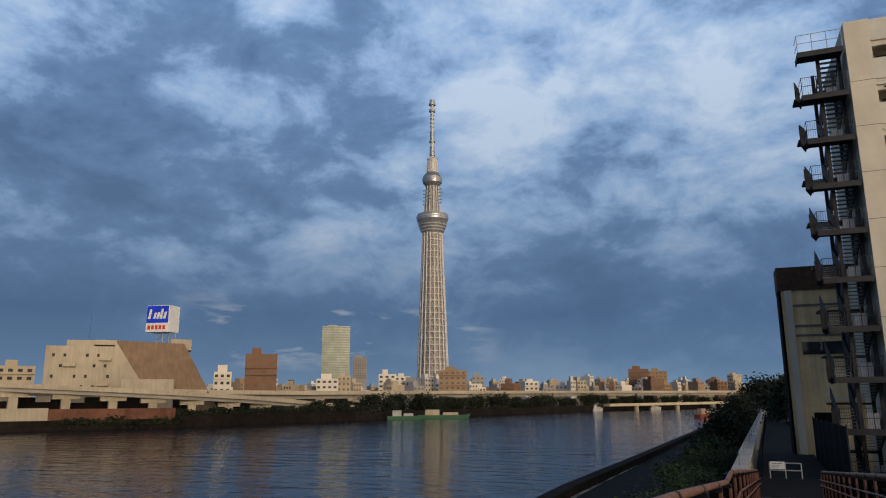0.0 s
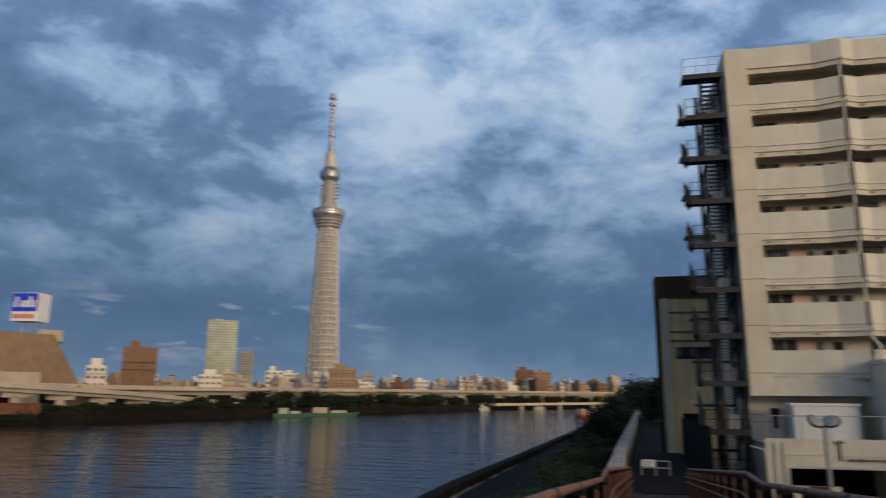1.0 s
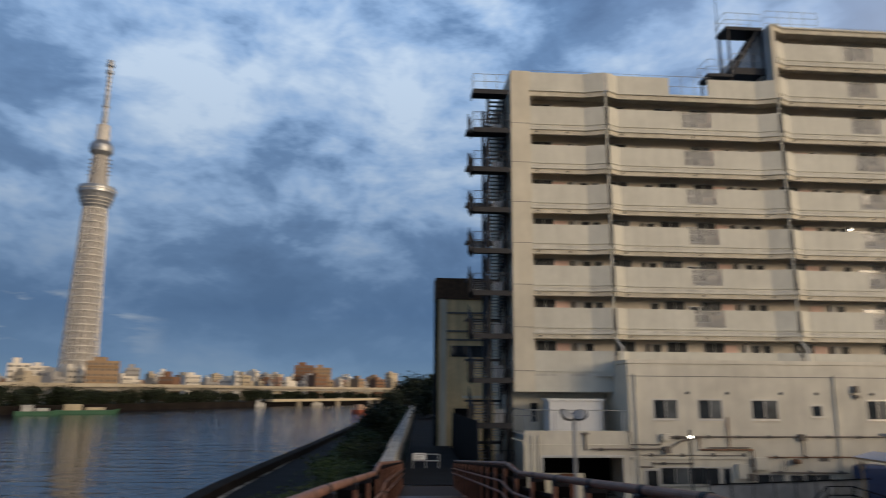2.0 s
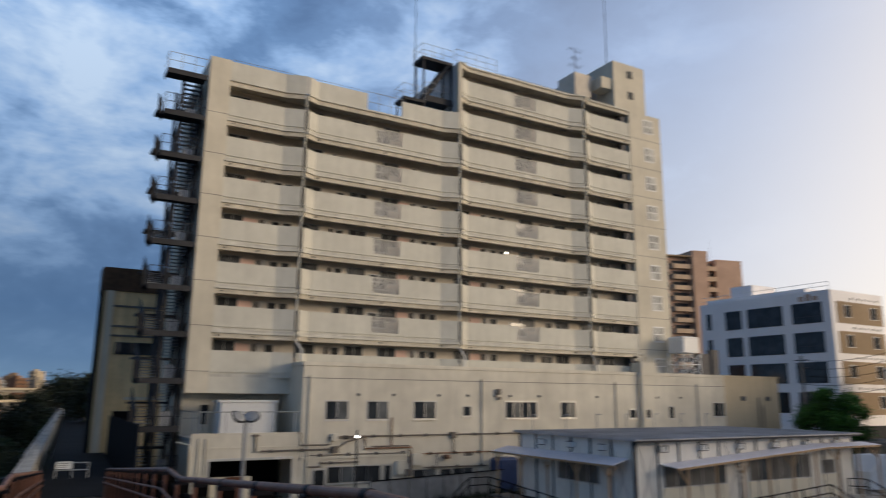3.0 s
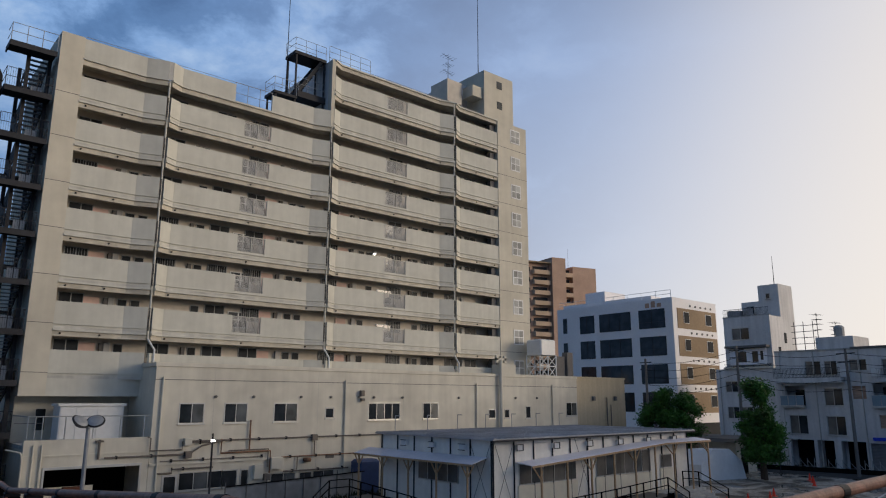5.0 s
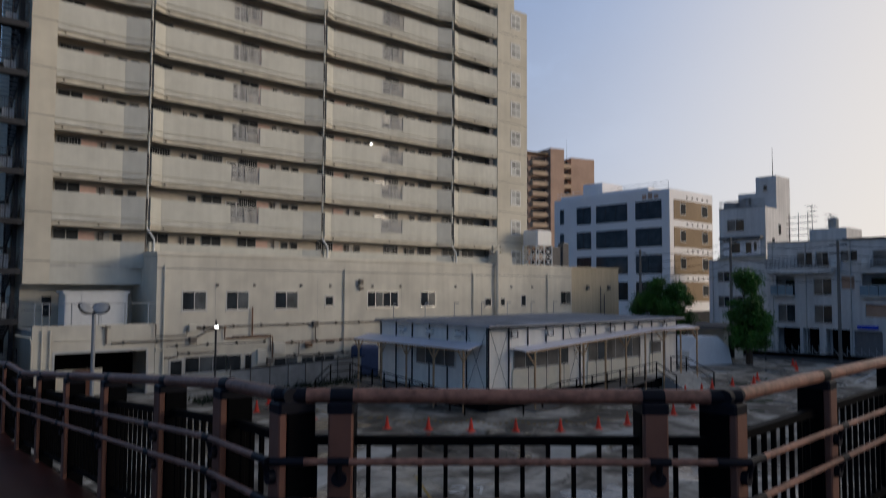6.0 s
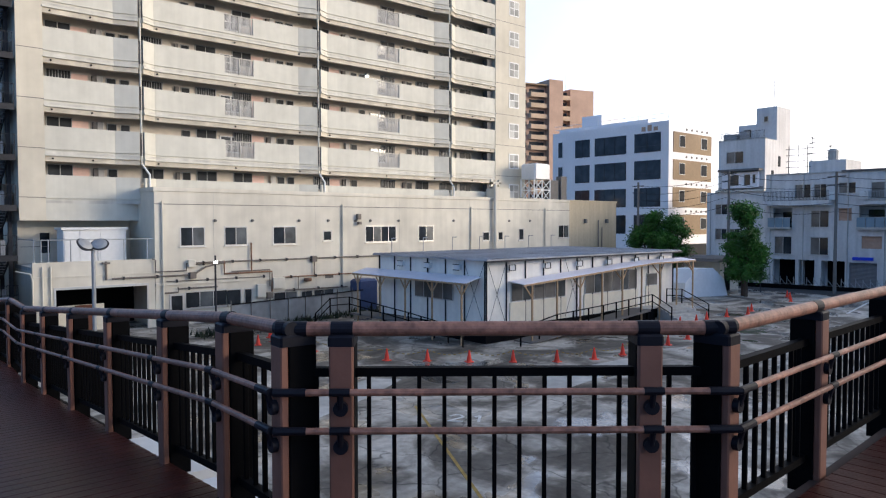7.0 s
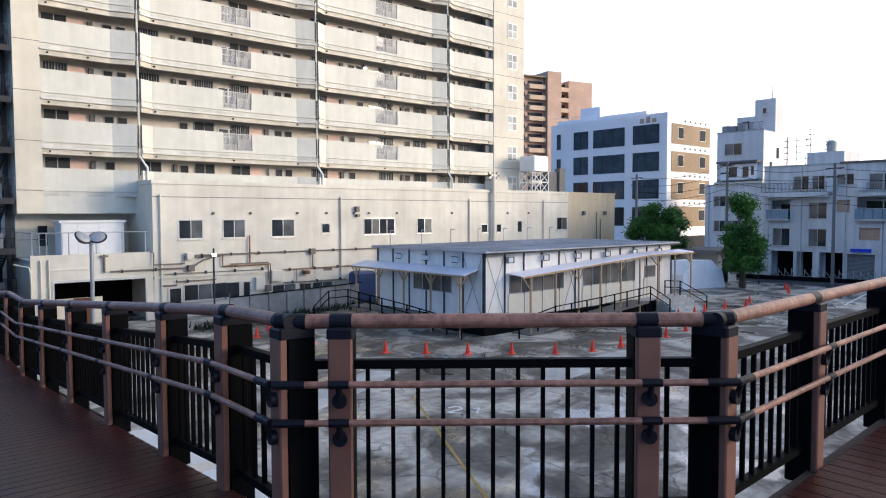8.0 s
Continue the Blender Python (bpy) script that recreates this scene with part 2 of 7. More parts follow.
M["leaf"] = material("green_leaves", (0.022, 0.046, 0.011), 0.6, 0.0, 0.45, 1.3, 0.4, 0.4, bump=0.0)
M["leafdark"] = material("dark_green_leaves", (0.013, 0.022, 0.008), 0.8, 0.0, 0.4, 0.8, 0.4, 0.3, bump=0.0)
M["leafyellow"] = material("fresh_green_leaves", (0.050, 0.082, 0.016), 0.6, 0.0, 0.4, 2.0, 0.3, 0.6, bump=0.0)
M["leafbright"] = material("bright_green_leaves", (0.050, 0.150, 0.018), 0.5, 0.0, 0.45, 1.6, 0.4, 0.5, bump=0.0)
M["farmid"] = material("distant_window_grey", (0.15, 0.14, 0.13), 0.8, 0.0, 0.2, 0.3, bump=0.0, spec=0.1)
M["towerglass"] = material("tower_window_band", (0.17, 0.215, 0.20), 0.35, 0.0, 0.2, 0.1, bump=0.0)
M["weed"] = material("weeds", (0.02, 0.03, 0.012), 0.8, 0.0, 0.4, 3.0, bump=0.0)
M["viaduct"] = material("viaduct_concrete", (0.42, 0.365, 0.28), 0.85, 0.0, 0.08, 0.4, 0.15, 0.06, streak=0.1)
M["viaductdark"] = material("viaduct_steel_girder", (0.33, 0.31, 0.28), 0.7, 0.0, 0.1, 0.4)
M["brickwall"] = material("red_brick_quay", (0.15, 0.062, 0.038), 0.85, 0.0, 0.2, 1.0, 0.3, 0.1)
M["tower"] = material("tower_steel_white", (0.50, 0.48, 0.45), 0.5, 0.1, 0.06, 0.05)
# darker copy of the tower steel, shade inside the lattice put into the colour
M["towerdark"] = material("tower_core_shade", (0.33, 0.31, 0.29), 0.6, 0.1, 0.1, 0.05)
M["towerdeck"] = material("tower_deck_metal", (0.34, 0.35, 0.36), 0.35, 0.7, 0.1, 0.1)
M["blue"] = material("sign_blue", (0.012, 0.05, 0.62), 0.4, 0.0, 0.03)
M["red"] = material("sign_red", (0.65, 0.05, 0.03), 0.5, 0.0, 0.05)
M["boatred"] = material("red_hull", (0.38, 0.09, 0.045), 0.6)
M["boatgreen"] = material("green_hull", (0.05, 0.14, 0.08), 0.6)
M["boatyellow"] = material("yellow_crane_paint", (0.60, 0.36, 0.05), 0.6)
M["yellowline"] = material("worn_yellow_line", (0.34, 0.23, 0.06), 0.8, 0.0, 0.3, 6.0)
M["whiteline"] = material("worn_white_line", (0.72, 0.72, 0.70), 0.8, 0.0, 0.25, 6.0)
M["slate"] = material("brown_sloped_roof", (0.20, 0.135, 0.085), 0.75, 0.0, 0.12, 0.5, 0.2, 0.1, streak=0.15)
M["bluebox"] = material("blue_tank_plastic", (0.03, 0.06, 0.16), 0.5)
M["road"] = material("street_asphalt", (0.045, 0.045, 0.047), 0.8, 0.0, 0.25, 6.0, 0.3, 0.3)
M["path"] = material("path_asphalt", (0.009, 0.010, 0.013), 0.85, 0.0, 0.25, 8.0, 0.3, 0.5, spec=0.1)
M["mirror"] = material("mirror_lamp_glass", (0.75, 0.75, 0.75), 0.08, 1.0, 0.02, bump=0)
SKYLINE = [material("facade_%s" % n, c, 0.8, 0.0, 0.06, 0.3, 0.1, 0.05, streak=0.05) for n, c in
           (("cream", (0.44, 0.37, 0.27)), ("white", (0.64, 0.59, 0.51)), ("tan", (0.30, 0.205, 0.125)), ("brown", (0.20, 0.105, 0.06)), ("grey", (0.29, 0.28, 0.27)), ("rose", (0.33, 0.21, 0.15)))]


def lamp_material(name, color, strength):
    m = bpy.data.materials.new(name)
    m.use_nodes = True
    b = m.node_tree.nodes["Principled BSDF"]
    b.inputs["Emission Color"].default_value, b.inputs["Emission Strength"].default_value = (*color, 1), strength
    return m


M["lamp"] = lamp_material("lit_lamp", (1.0, 0.95, 0.85), 6.0)


def water_material():
    m = bpy.data.materials.new("river_water")
    m.use_nodes = True
    nt = m.node_tree
    N, L = nt.nodes.new, nt.links.new
    b = nt.nodes["Principled BSDF"]
    b.inputs["Base Color"].default_value = (0.005, 0.014, 0.032, 1)
    b.inputs["Roughness"].default_value, b.inputs["IOR"].default_value = 0.05, 1.33
    b.inputs["Specular IOR Level"].default_value = 0.17
    geo = N("ShaderNodeNewGeometry").outputs["Position"]
    mp = N("ShaderNodeMapping")
    mp.inputs["Rotation"].default_value = (0, 0, radians(25))
    mp.inputs["Scale"].default_value = (0.35, 1.0, 1.0)
    L(geo, mp.inputs[0])
    last = None
    for scale, strength, dist in ((0.10, 0.6, 0.35), (0.42, 1.0, 0.18), (1.6, 1.0, 0.055)):
        n = N("ShaderNodeTexNoise")
        n.inputs["Scale"].default_value, n.inputs["Detail"].default_value = scale, 3
        L(mp.outputs[0], n.inputs["Vector"])
        bp = N("ShaderNodeBump")
        bp.inputs["Strength"].default_value, bp.inputs["Distance"].default_value = strength, dist
        L(n.outputs[0], bp.inputs["Height"])
        if last:
            L(last, bp.inputs["Normal"])
        last = bp.outputs[0]
    L(last, b.inputs["Normal"])
    return m


def yard_material():
    """Old wet concrete and asphalt: dark patches, pale worn areas, damp glossy spots and cracks."""
    m = bpy.data.materials.new("wet_worn_yard")
    m.use_nodes = True
    nt = m.node_tree
    N, L = nt.nodes.new, nt.links.new
    b = nt.nodes["Principled BSDF"]
    geo = N("ShaderNodeNewGeometry").outputs["Position"]

    def nz(scale, detail, rough=0.55, dist=0.0):
        n = N("ShaderNodeTexNoise")
        n.inputs["Scale"].default_value, n.inputs["Detail"].default_value = scale, detail
        n.inputs["Roughness"].default_value, n.inputs["Distortion"].default_value = rough, dist
        L(geo, n.inputs["Vector"])
        return n.outputs[0]

    def ramp(fac, *stops):
        n = N("ShaderNodeValToRGB")
        while len(n.color_ramp.elements) < len(stops):
            n.color_ramp.elements.new(0.5)
        for e, (p, c) in zip(n.color_ramp.elements, stops):
            e.position, e.color = p, (*c, 1)
        L(fac, n.inputs[0])
        return n.outputs[0]

    def mul(a, c):
        n = N("ShaderNodeMix")
        n.data_type, n.blend_type = "RGBA", "MULTIPLY"
        n.inputs[0].default_value = 1.0
        L(a, n.inputs[6]), L(c, n.inputs[7])
        return n.outputs[2]

    base = ramp(nz(0.30, 6, 0.6, 0.8), (0.38, (0.072, 0.062, 0.050)), (0.47, (0.135, 0.120, 0.100)), (0.53, (0.30, 0.275, 0.235)), (0.62, (0.50, 0.465, 0.41)))
    base = mul(base, ramp(nz(3.5, 6), (0.3, (0.7, 0.7, 0.7)), (0.7, (1.15, 1.15, 1.15))))
    vor = N("ShaderNodeTexVoronoi")
    vor.feature = "DISTANCE_TO_EDGE"
    vor.inputs["Scale"].default_value = 0.32
    warp = N("ShaderNodeVectorMath")
    warp.operation = "ADD"
    n3 = N("ShaderNodeTexNoise")
    n3.inputs["Scale"].default_value = 0.9
    L(geo, n3.inputs["Vector"])
    L(geo, warp.inputs[0]), L(n3.outputs[1], warp.inputs[1])
    L(warp.outputs[0], vor.inputs["Vector"])
    base = mul(base, ramp(vor.outputs[0], (0.0, (0.35, 0.35, 0.35)), (0.012, (1, 1, 1))))
    L(base, b.inputs["Base Color"])
    wet = ramp(nz(0.42, 4, 0.5, 0.5), (0.52, (0.85, 0.85, 0.85)), (0.60, (0.12, 0.12, 0.12)))
    L(wet, b.inputs["Roughness"])
    bp = N("ShaderNodeBump")
    bp.inputs["Strength"].default_value, bp.inputs["Distance"].default_value = 0.2, 0.02
    L(nz(6, 4), bp.inputs["Height"])
    L(bp.outputs[0], b.inputs["Normal"])
    return m


M["water"] = water_material()
M["yard"] = yard_material()


# ---------- mesh helpers ----------
class Shape:
    """Collects faces of one mesh."""

    def __init__(self):
        self.v, self.f = [], []

    def add(self, verts, faces):
        n = len(self.v)
        self.v += [tuple(p) for p in verts]
        self.f += [tuple(i + n for i in f) for f in faces]
        return self

    def box(self, x0, y0, z0, x1, y1, z1, m=None):
        vs = [Vector(p) for p in ((x0, y0, z0), (x1, y0, z0), (x1, y1, z0), (x0, y1, z0), (x0, y0, z1), (x1, y0, z1), (x1, y1, z1), (x0, y1, z1))]
        if m is not None:
            vs = [m @ p for p in vs]
        return self.add(vs, [(0, 3, 2, 1), (4, 5, 6, 7), (0, 1, 5, 4), (1, 2, 6, 5), (2, 3, 7, 6), (3, 0, 4, 7)])

    def bevel_box(self, x0, y0, z0, x1, y1, z1, c):
        """A box with its upright edges and top edges cut by c."""
        ring = lambda d, z: [(x0 + d + c, y0 + d, z), (x1 - d - c, y0 + d, z), (x1 - d, y0 + d + c, z), (x1 - d, y1 - d - c, z), (x1 - d - c, y1 - d, z), (x0 + d + c, y1 - d, z), (x0 + d, y1 - d - c, z), (x0 + d, y0 + d + c, z)]
        vs = ring(0, z0) + ring(0, z1 - c) + ring(c * 0.8, z1)
        fs = [tuple(range(7, -1, -1)), tuple(range(16, 24))]
        for a in (0, 8):
            fs += [(a + i, a + (i + 1) % 8, a + 8 + (i + 1) % 8, a + 8 + i) for i in range(8)]
        return self.add(vs, fs)

    def rod(self, a, b, r, n=8, r2=None):
        a, b = Vector(a), Vector(b)
        d = (b - a).normalized()
        s = d.orthogonal().normalized()
        t = d.cross(s)
        r2 = r if r2 is None else r2
        vs = [p + (s * math.cos(2 * math.pi * i / n) + t * math.sin(2 * math.pi * i / n)) * q for p, q in ((a, r), (b, r2)) for i in range(n)]
        return self.add(vs, [(i, (i + 1) % n, n + (i + 1) % n, n + i) for i in range(n)] + [tuple(range(n - 1, -1, -1)), tuple(range(n, 2 * n))])

    def bar(self, a, b, w, h):
        """A square bar between two points; w level, h upright."""
        a, b = Vector(a), Vector(b)
        d = (b - a).normalized()
        s = d.cross(Vector((0, 0, 1)))
        s = (s if s.length > 1e-4 else Vector((1, 0, 0))).normalized() * w / 2
        t = s.cross(d).normalized() * h / 2
        vs = [p + i * s + j * t for p in (a, b) for i, j in ((-1, -1), (1, -1), (1, 1), (-1, 1))]
        return self.add(vs, [(3, 2, 1, 0), (4, 5, 6, 7), (0, 1, 5, 4), (1, 2, 6, 5), (2, 3, 7, 6), (3, 0, 4, 7)])

    def wall(self, pts, z0, z1, thick):
        """An upright slab along a plan line, its thickness to the left of the way."""
        P2 = [Vector((x, y)) for x, y in pts]
        off = []
        for i, p in enumerate(P2):
            d = (P2[min(i + 1, len(P2) - 1)] - P2[max(i - 1, 0)]).normalized()
            off.append(p + Vector((-d.y, d.x)) * thick)
        n = len(P2)
        vs = [(p.x, p.y, z) for z in (z0, z1) for p in P2] + [(p.x, p.y, z) for z in (z0, z1) for p in off]
        fs = []
        for i in range(n - 1):
            fs += [(i, i + 1, n + i + 1, n + i), (2 * n + i + 1, 2 * n + i, 3 * n + i, 3 * n + i + 1), (n + i, n + i + 1, 3 * n + i + 1, 3 * n + i), (i + 1, i, 2 * n + i, 2 * n + i + 1)]
        fs += [(0, n, 3 * n, 2 * n), (n - 1, 3 * n - 1, 4 * n - 1, 2 * n - 1)]
        return self.add(vs, fs)

    def tube(self, pts, r, n=6):
        """One continuous tube through points."""
        pts = [Vector(p) for p in pts]
        vs = []
        for i, p in enumerate(pts):
            d = (pts[min(i + 1, len(pts) - 1)] - pts[max(i - 1, 0)]).normalized()
            s = d.cross(Vector((0.37, 0.21, 0.9) if abs(d.z) < 0.9 else (1, 0.1, 0))).normalized()
            t = d.cross(s)
            vs += [p + (s * math.cos(2 * math.pi * k / n) + t * math.sin(2 * math.pi * k / n)) * r for k in range(n)]
        m = len(pts)
        fs = [(i * n + k, i * n + (k + 1) % n, (i + 1) * n + (k + 1) % n, (i + 1) * n + k) for i in range(m - 1) for k in range(n)]
        return self.add(vs, fs + [tuple(range(n - 1, -1, -1)), tuple(range((m - 1) * n, m * n))])

    def prism(self, poly, z0, z1):
        n = len(poly)
        vs = [(x, y, z) for z in (z0, z1) for x, y in poly]
        return self.add(vs, [tuple(range(n - 1, -1, -1)), tuple(range(n, 2 * n))] + [(i, (i + 1) % n, n + (i + 1) % n, n + i) for i in range(n)])

    def lathe(self, profile, n=24, c=(0, 0)):
        vs = [(c[0] + r * math.cos(2 * math.pi * i / n), c[1] + r * math.sin(2 * math.pi * i / n), z) for r, z in profile for i in range(n)]
        fs = [(k * n + i, k * n + (i + 1) % n, (k + 1) * n + (i + 1) % n, (k + 1) * n + i) for k in range(len(profile) - 1) for i in range(n)]
        fs += [tuple(range(n - 1, -1, -1)), tuple(range((len(profile) - 1) * n, len(profile) * n))]
        return self.add(vs, fs)

    def mesh(self, name, mat):
        me = bpy.data.meshes.new(name)
        me.from_pydata(self.v, [], self.f)
        me.update()
        me.materials.append(mat)
        return me


def thing(name, label, category, loc=(0, 0, 0), turn=0.0, group="", kind=""):
    ob = new(name)
    ob.matrix_world = pose(*loc, 0, 0, turn)
    return tagged(ob, label, category, group, kind)


def part(name, shape, mat, parent=None, label="", at=None, turn=0.0):
    me = shape if isinstance(shape, bpy.types.Mesh) else shape.mesh(name, mat)
    ob = new(name, me)
    ob.parent = parent
    if at is not None:
        ob.matrix_local = pose(*at, 0, 0, turn)
    if label:
        tagged(ob, label)
    return ob


def solo(name, shape, mat, label, category, kind="", group=""):
    return tagged(new(name, shape.mesh(name, mat)), label, category, group, kind)


def polar(az, r):
    return r * math.sin(radians(az)), r * math.cos(radians(az))
WORLDLY = set()


def site(name, label, category, base, group="", kind=""):
    """A thing whose parts are given in world metres; its Empty stands at base."""
    ob = thing(name, label, category, base, 0.0, group, kind)
    WORLDLY.add(ob.name)
    return ob


def wpart(name, shape, mat, parent, label="", at=None, turn=0.0):
    """A part in world metres under a site or one of its parts."""
    ob = part(name, shape, mat, None, label)
    if at is not None:
        ob.matrix_basis = pose(*at, 0, 0, turn)
    m, p = Matrix(), parent
    while p is not None:
        m = p.matrix_parent_inverse.copy() @ p.matrix_basis @ m if p.parent is not None else p.matrix_basis @ m
        p = p.parent
    ob.parent = parent
    ob.matrix_parent_inverse = m.inverted()
    return ob


GZ, WZ, DECK = -4.6, -6.6, 0.0        # yard, river, bridge deck
PATHZ = -2.5                          # riverside path behind the flood wall

# ---------- ground and river ----------
NEAR_BANK = [(-60, -900), (-14, -60), (-11.5, 0), (-10.6, 48), (-8.6, 79), (-5, 140), (1, 224), (22, 400), (75, 505), (220, 600), (900, 820)]
FAR_BANK = [(-700, -900), (-420, -200), (-260, 40), (-182, 131), (-155, 166), (-132, 236), (-108, 322), (-63, 453), (-20, 522), (60, 580), (200, 680), (900, 940)]


def build_ground():
    s = Shape()
    big = 4200
    near = NEAR_BANK + [(big, 820), (big, -900)]
    s.add([(x, y, GZ) for x, y in near], [tuple(range(len(near) - 1, -1, -1))])
    far = FAR_BANK + [(big, 940), (big, big), (-big, big), (-big, -900)]
    s.add([(x, y, GZ + 0.6) for x, y in far], [tuple(range(len(far)))])
    back = [(-big, -900), (big, -900), (big, -big), (-big, -big)]
    s.add([(x, y, GZ) for x, y in back], [tuple(range(4))])
    # quay faces down into the water
    q = Shape()
    for line, z in ((NEAR_BANK, GZ), (FAR_BANK, GZ + 0.6)):
        for (x0, y0), (x1, y1) in zip(line, line[1:]):
            q.add([(x0, y0, z), (x1, y1, z), (x1, y1, WZ - 1), (x0, y0, WZ - 1)], [(0, 1, 2, 3)])
    solo("quay_face", q, M["quaydark"], "dark stone quay faces along both banks", "quay", "structure")
    solo("ground", s, M["yard"], "worn grey concrete and asphalt ground, damp in patches", "ground", "structure")
    w = Shape()
    w.add([(-1500, -1200, WZ), (1500, -1200, WZ), (1500, 1500, WZ), (-1500, 1500, WZ)], [(0, 1, 2, 3)])
    solo("water", w, M["water"], "dark blue rippled river water reflecting the evening sky", "river", "structure")


build_ground()


def river_wall():
    s = Shape()
    s.wall(NEAR_BANK[1:9], WZ - 1, GZ + 0.55, -0.9)
    solo("river_wall", s, M["quaydark"], "dark stone river wall along the near bank", "river wall", "structure")
    # low terrace slab and the sloping bank below the path
    t = Shape()
    pts = [(-12.3, -60), (-9.7, 0), (-9.0, 48), (-7.4, 79), (-4, 140), (2, 224)]
    for (x0, y0), (x1, y1) in zip(pts, pts[1:]):
        if y0 < 0:
            continue
        e0, e1 = 0.2 + 0.04 * y0, 0.2 + 0.04 * y1
        t.add([(x0 + 4.6, y0, GZ + 0.05), (x1 + 4.0, y1, GZ + 0.05), (max(e1 - 0.6, x1 + 4.6), y1, PATHZ - 0.5), (max(e0 - 0.6, x0 + 5.2), y0, PATHZ - 0.5)], [(0, 3, 2, 1)])
    k = Shape()
    for (x0, y0), (x1, y1) in zip(pts, pts[1:]):
        k.add([(x0 - 0.3, y0, GZ + 0.03), (x0 + 6, y0, GZ + 0.03), (x1 + 6, y1, GZ + 0.03), (x1 - 0.3, y1, GZ + 0.03)], [(0, 1, 2, 3)])
    solo("river_terrace", k, M["path"], "dark paved river terrace behind the river wall", "terrace", "structure")
    solo("bank_slope", t, M["weed"], "earth bank with weeds between river terrace and path", "river bank", "structure")


river_wall()

# ---------- riverside path beyond the ramp ----------
SLOPE, RAMP0, RAMP_AZ = 0.088, 3.65, 2.7
REST0, REST1 = 11.6, 13.1                         # level rest half way down the ramp
RD = Vector((math.sin(radians(RAMP_AZ)), math.cos(radians(RAMP_AZ)), 0))
RN = Vector((RD.y, -RD.x, 0))                     # towards the yard
RAMP_END = RAMP0 + (0 - PATHZ) / SLOPE + REST1 - REST0


def ramp_z(y):
    return max(PATHZ, -SLOPE * (max(y - RAMP0, 0) - min(max(y - REST0, 0), REST1 - REST0)))


def ramp_pt(side, y, h=0.0):
    """Point on the ramp: side metres from the right-hand railing line (left is negative), at y along."""
    x = 1.74 + (y - 3.2) * math.tan(radians(RAMP_AZ)) + side
    return Vector((x, y, ramp_z(y) + h))


def riverside_path():
    s = Shape()
    a, b = RAMP_END, 240
    s.add([(*ramp_pt(-2.3, a).xy, PATHZ), (*ramp_pt(1.0, a).xy, PATHZ), (*ramp_pt(1.0, b).xy, PATHZ), (*ramp_pt(-2.3, b).xy, PATHZ)], [(0, 1, 2, 3)])
    s.add([(*ramp_pt(1.0, a - 12).xy, GZ), (*ramp_pt(1.0, b).xy, GZ), (*ramp_pt(1.0, b).xy, PATHZ), (*ramp_pt(1.0, a).xy, PATHZ)], [(0, 1, 2, 3)])
    solo("path", s, M["path"], "dark asphalt riverside path running away along the wall", "path", "structure")
    w = Shape()
    m0, m1 = ramp_pt(-2.75, a - 2), ramp_pt(-2.75, 230)
    w.wall([(m0.x, m0.y), (m1.x, m1.y)], GZ - 1, PATHZ + 1.05, 0.35)
    w.wall([(m0.x + 0.12, m0.y), (m1.x + 0.12, m1.y)], PATHZ + 1.05, PATHZ + 1.2, 0.6)
    solo("flood_wall", w, M["concrete"], "pale concrete flood wall beside the riverside path", "wall", "structure")
    g = Shape()
    n = 26
    for i in range(n):
        p = ramp_pt(-2.95, a + i * 6)
        g.rod((p.x, p.y, PATHZ + 1.2), (p.x, p.y, PATHZ + 1.75), 0.03, 6)
    p, q = ramp_pt(-2.95, a), ramp_pt(-2.95, a + (n - 1) * 6)
    for h in (1.5, 1.75):
        g.rod((p.x, p.y, PATHZ + h), (q.x, q.y, PATHZ + h), 0.025, 6)
    solo("wall_rail", g, M["steellight"], "thin grey steel rail on the flood wall", "railing", "structure")


riverside_path()


def path_barrier():
    o = ramp_pt(-1.05, 41)
    b = thing("path_barrier", "low white tubular barrier with a notice board on the path", "barrier", (o.x, o.y, PATHZ), -RAMP_AZ)
    s = Shape()
    for x in (-0.8, -0.08, 0.65):
        s.rod((x, 0, 0), (x, 0, 0.75), 0.03, 8)
    for z in (0.4, 0.75):
        s.rod((-0.8, 0, z), (0.65, 0, z), 0.03, 8)
    part("tube_frame", s, M["steellight"], b)
    part("notice_board", Shape().bevel_box(-0.78, -0.05, 0.46, -0.1, -0.02, 0.82, 0.008), M["whitemetal"], b, "white notice board with unreadable lines")
    t = Shape()
    for i in range(3):
        t.box(-0.7, -0.056, 0.72 - i * 0.09, -0.22 - 0.08 * i, -0.051, 0.75 - i * 0.09)
    part("text_bar", t, M["joint"], b)


path_barrier()


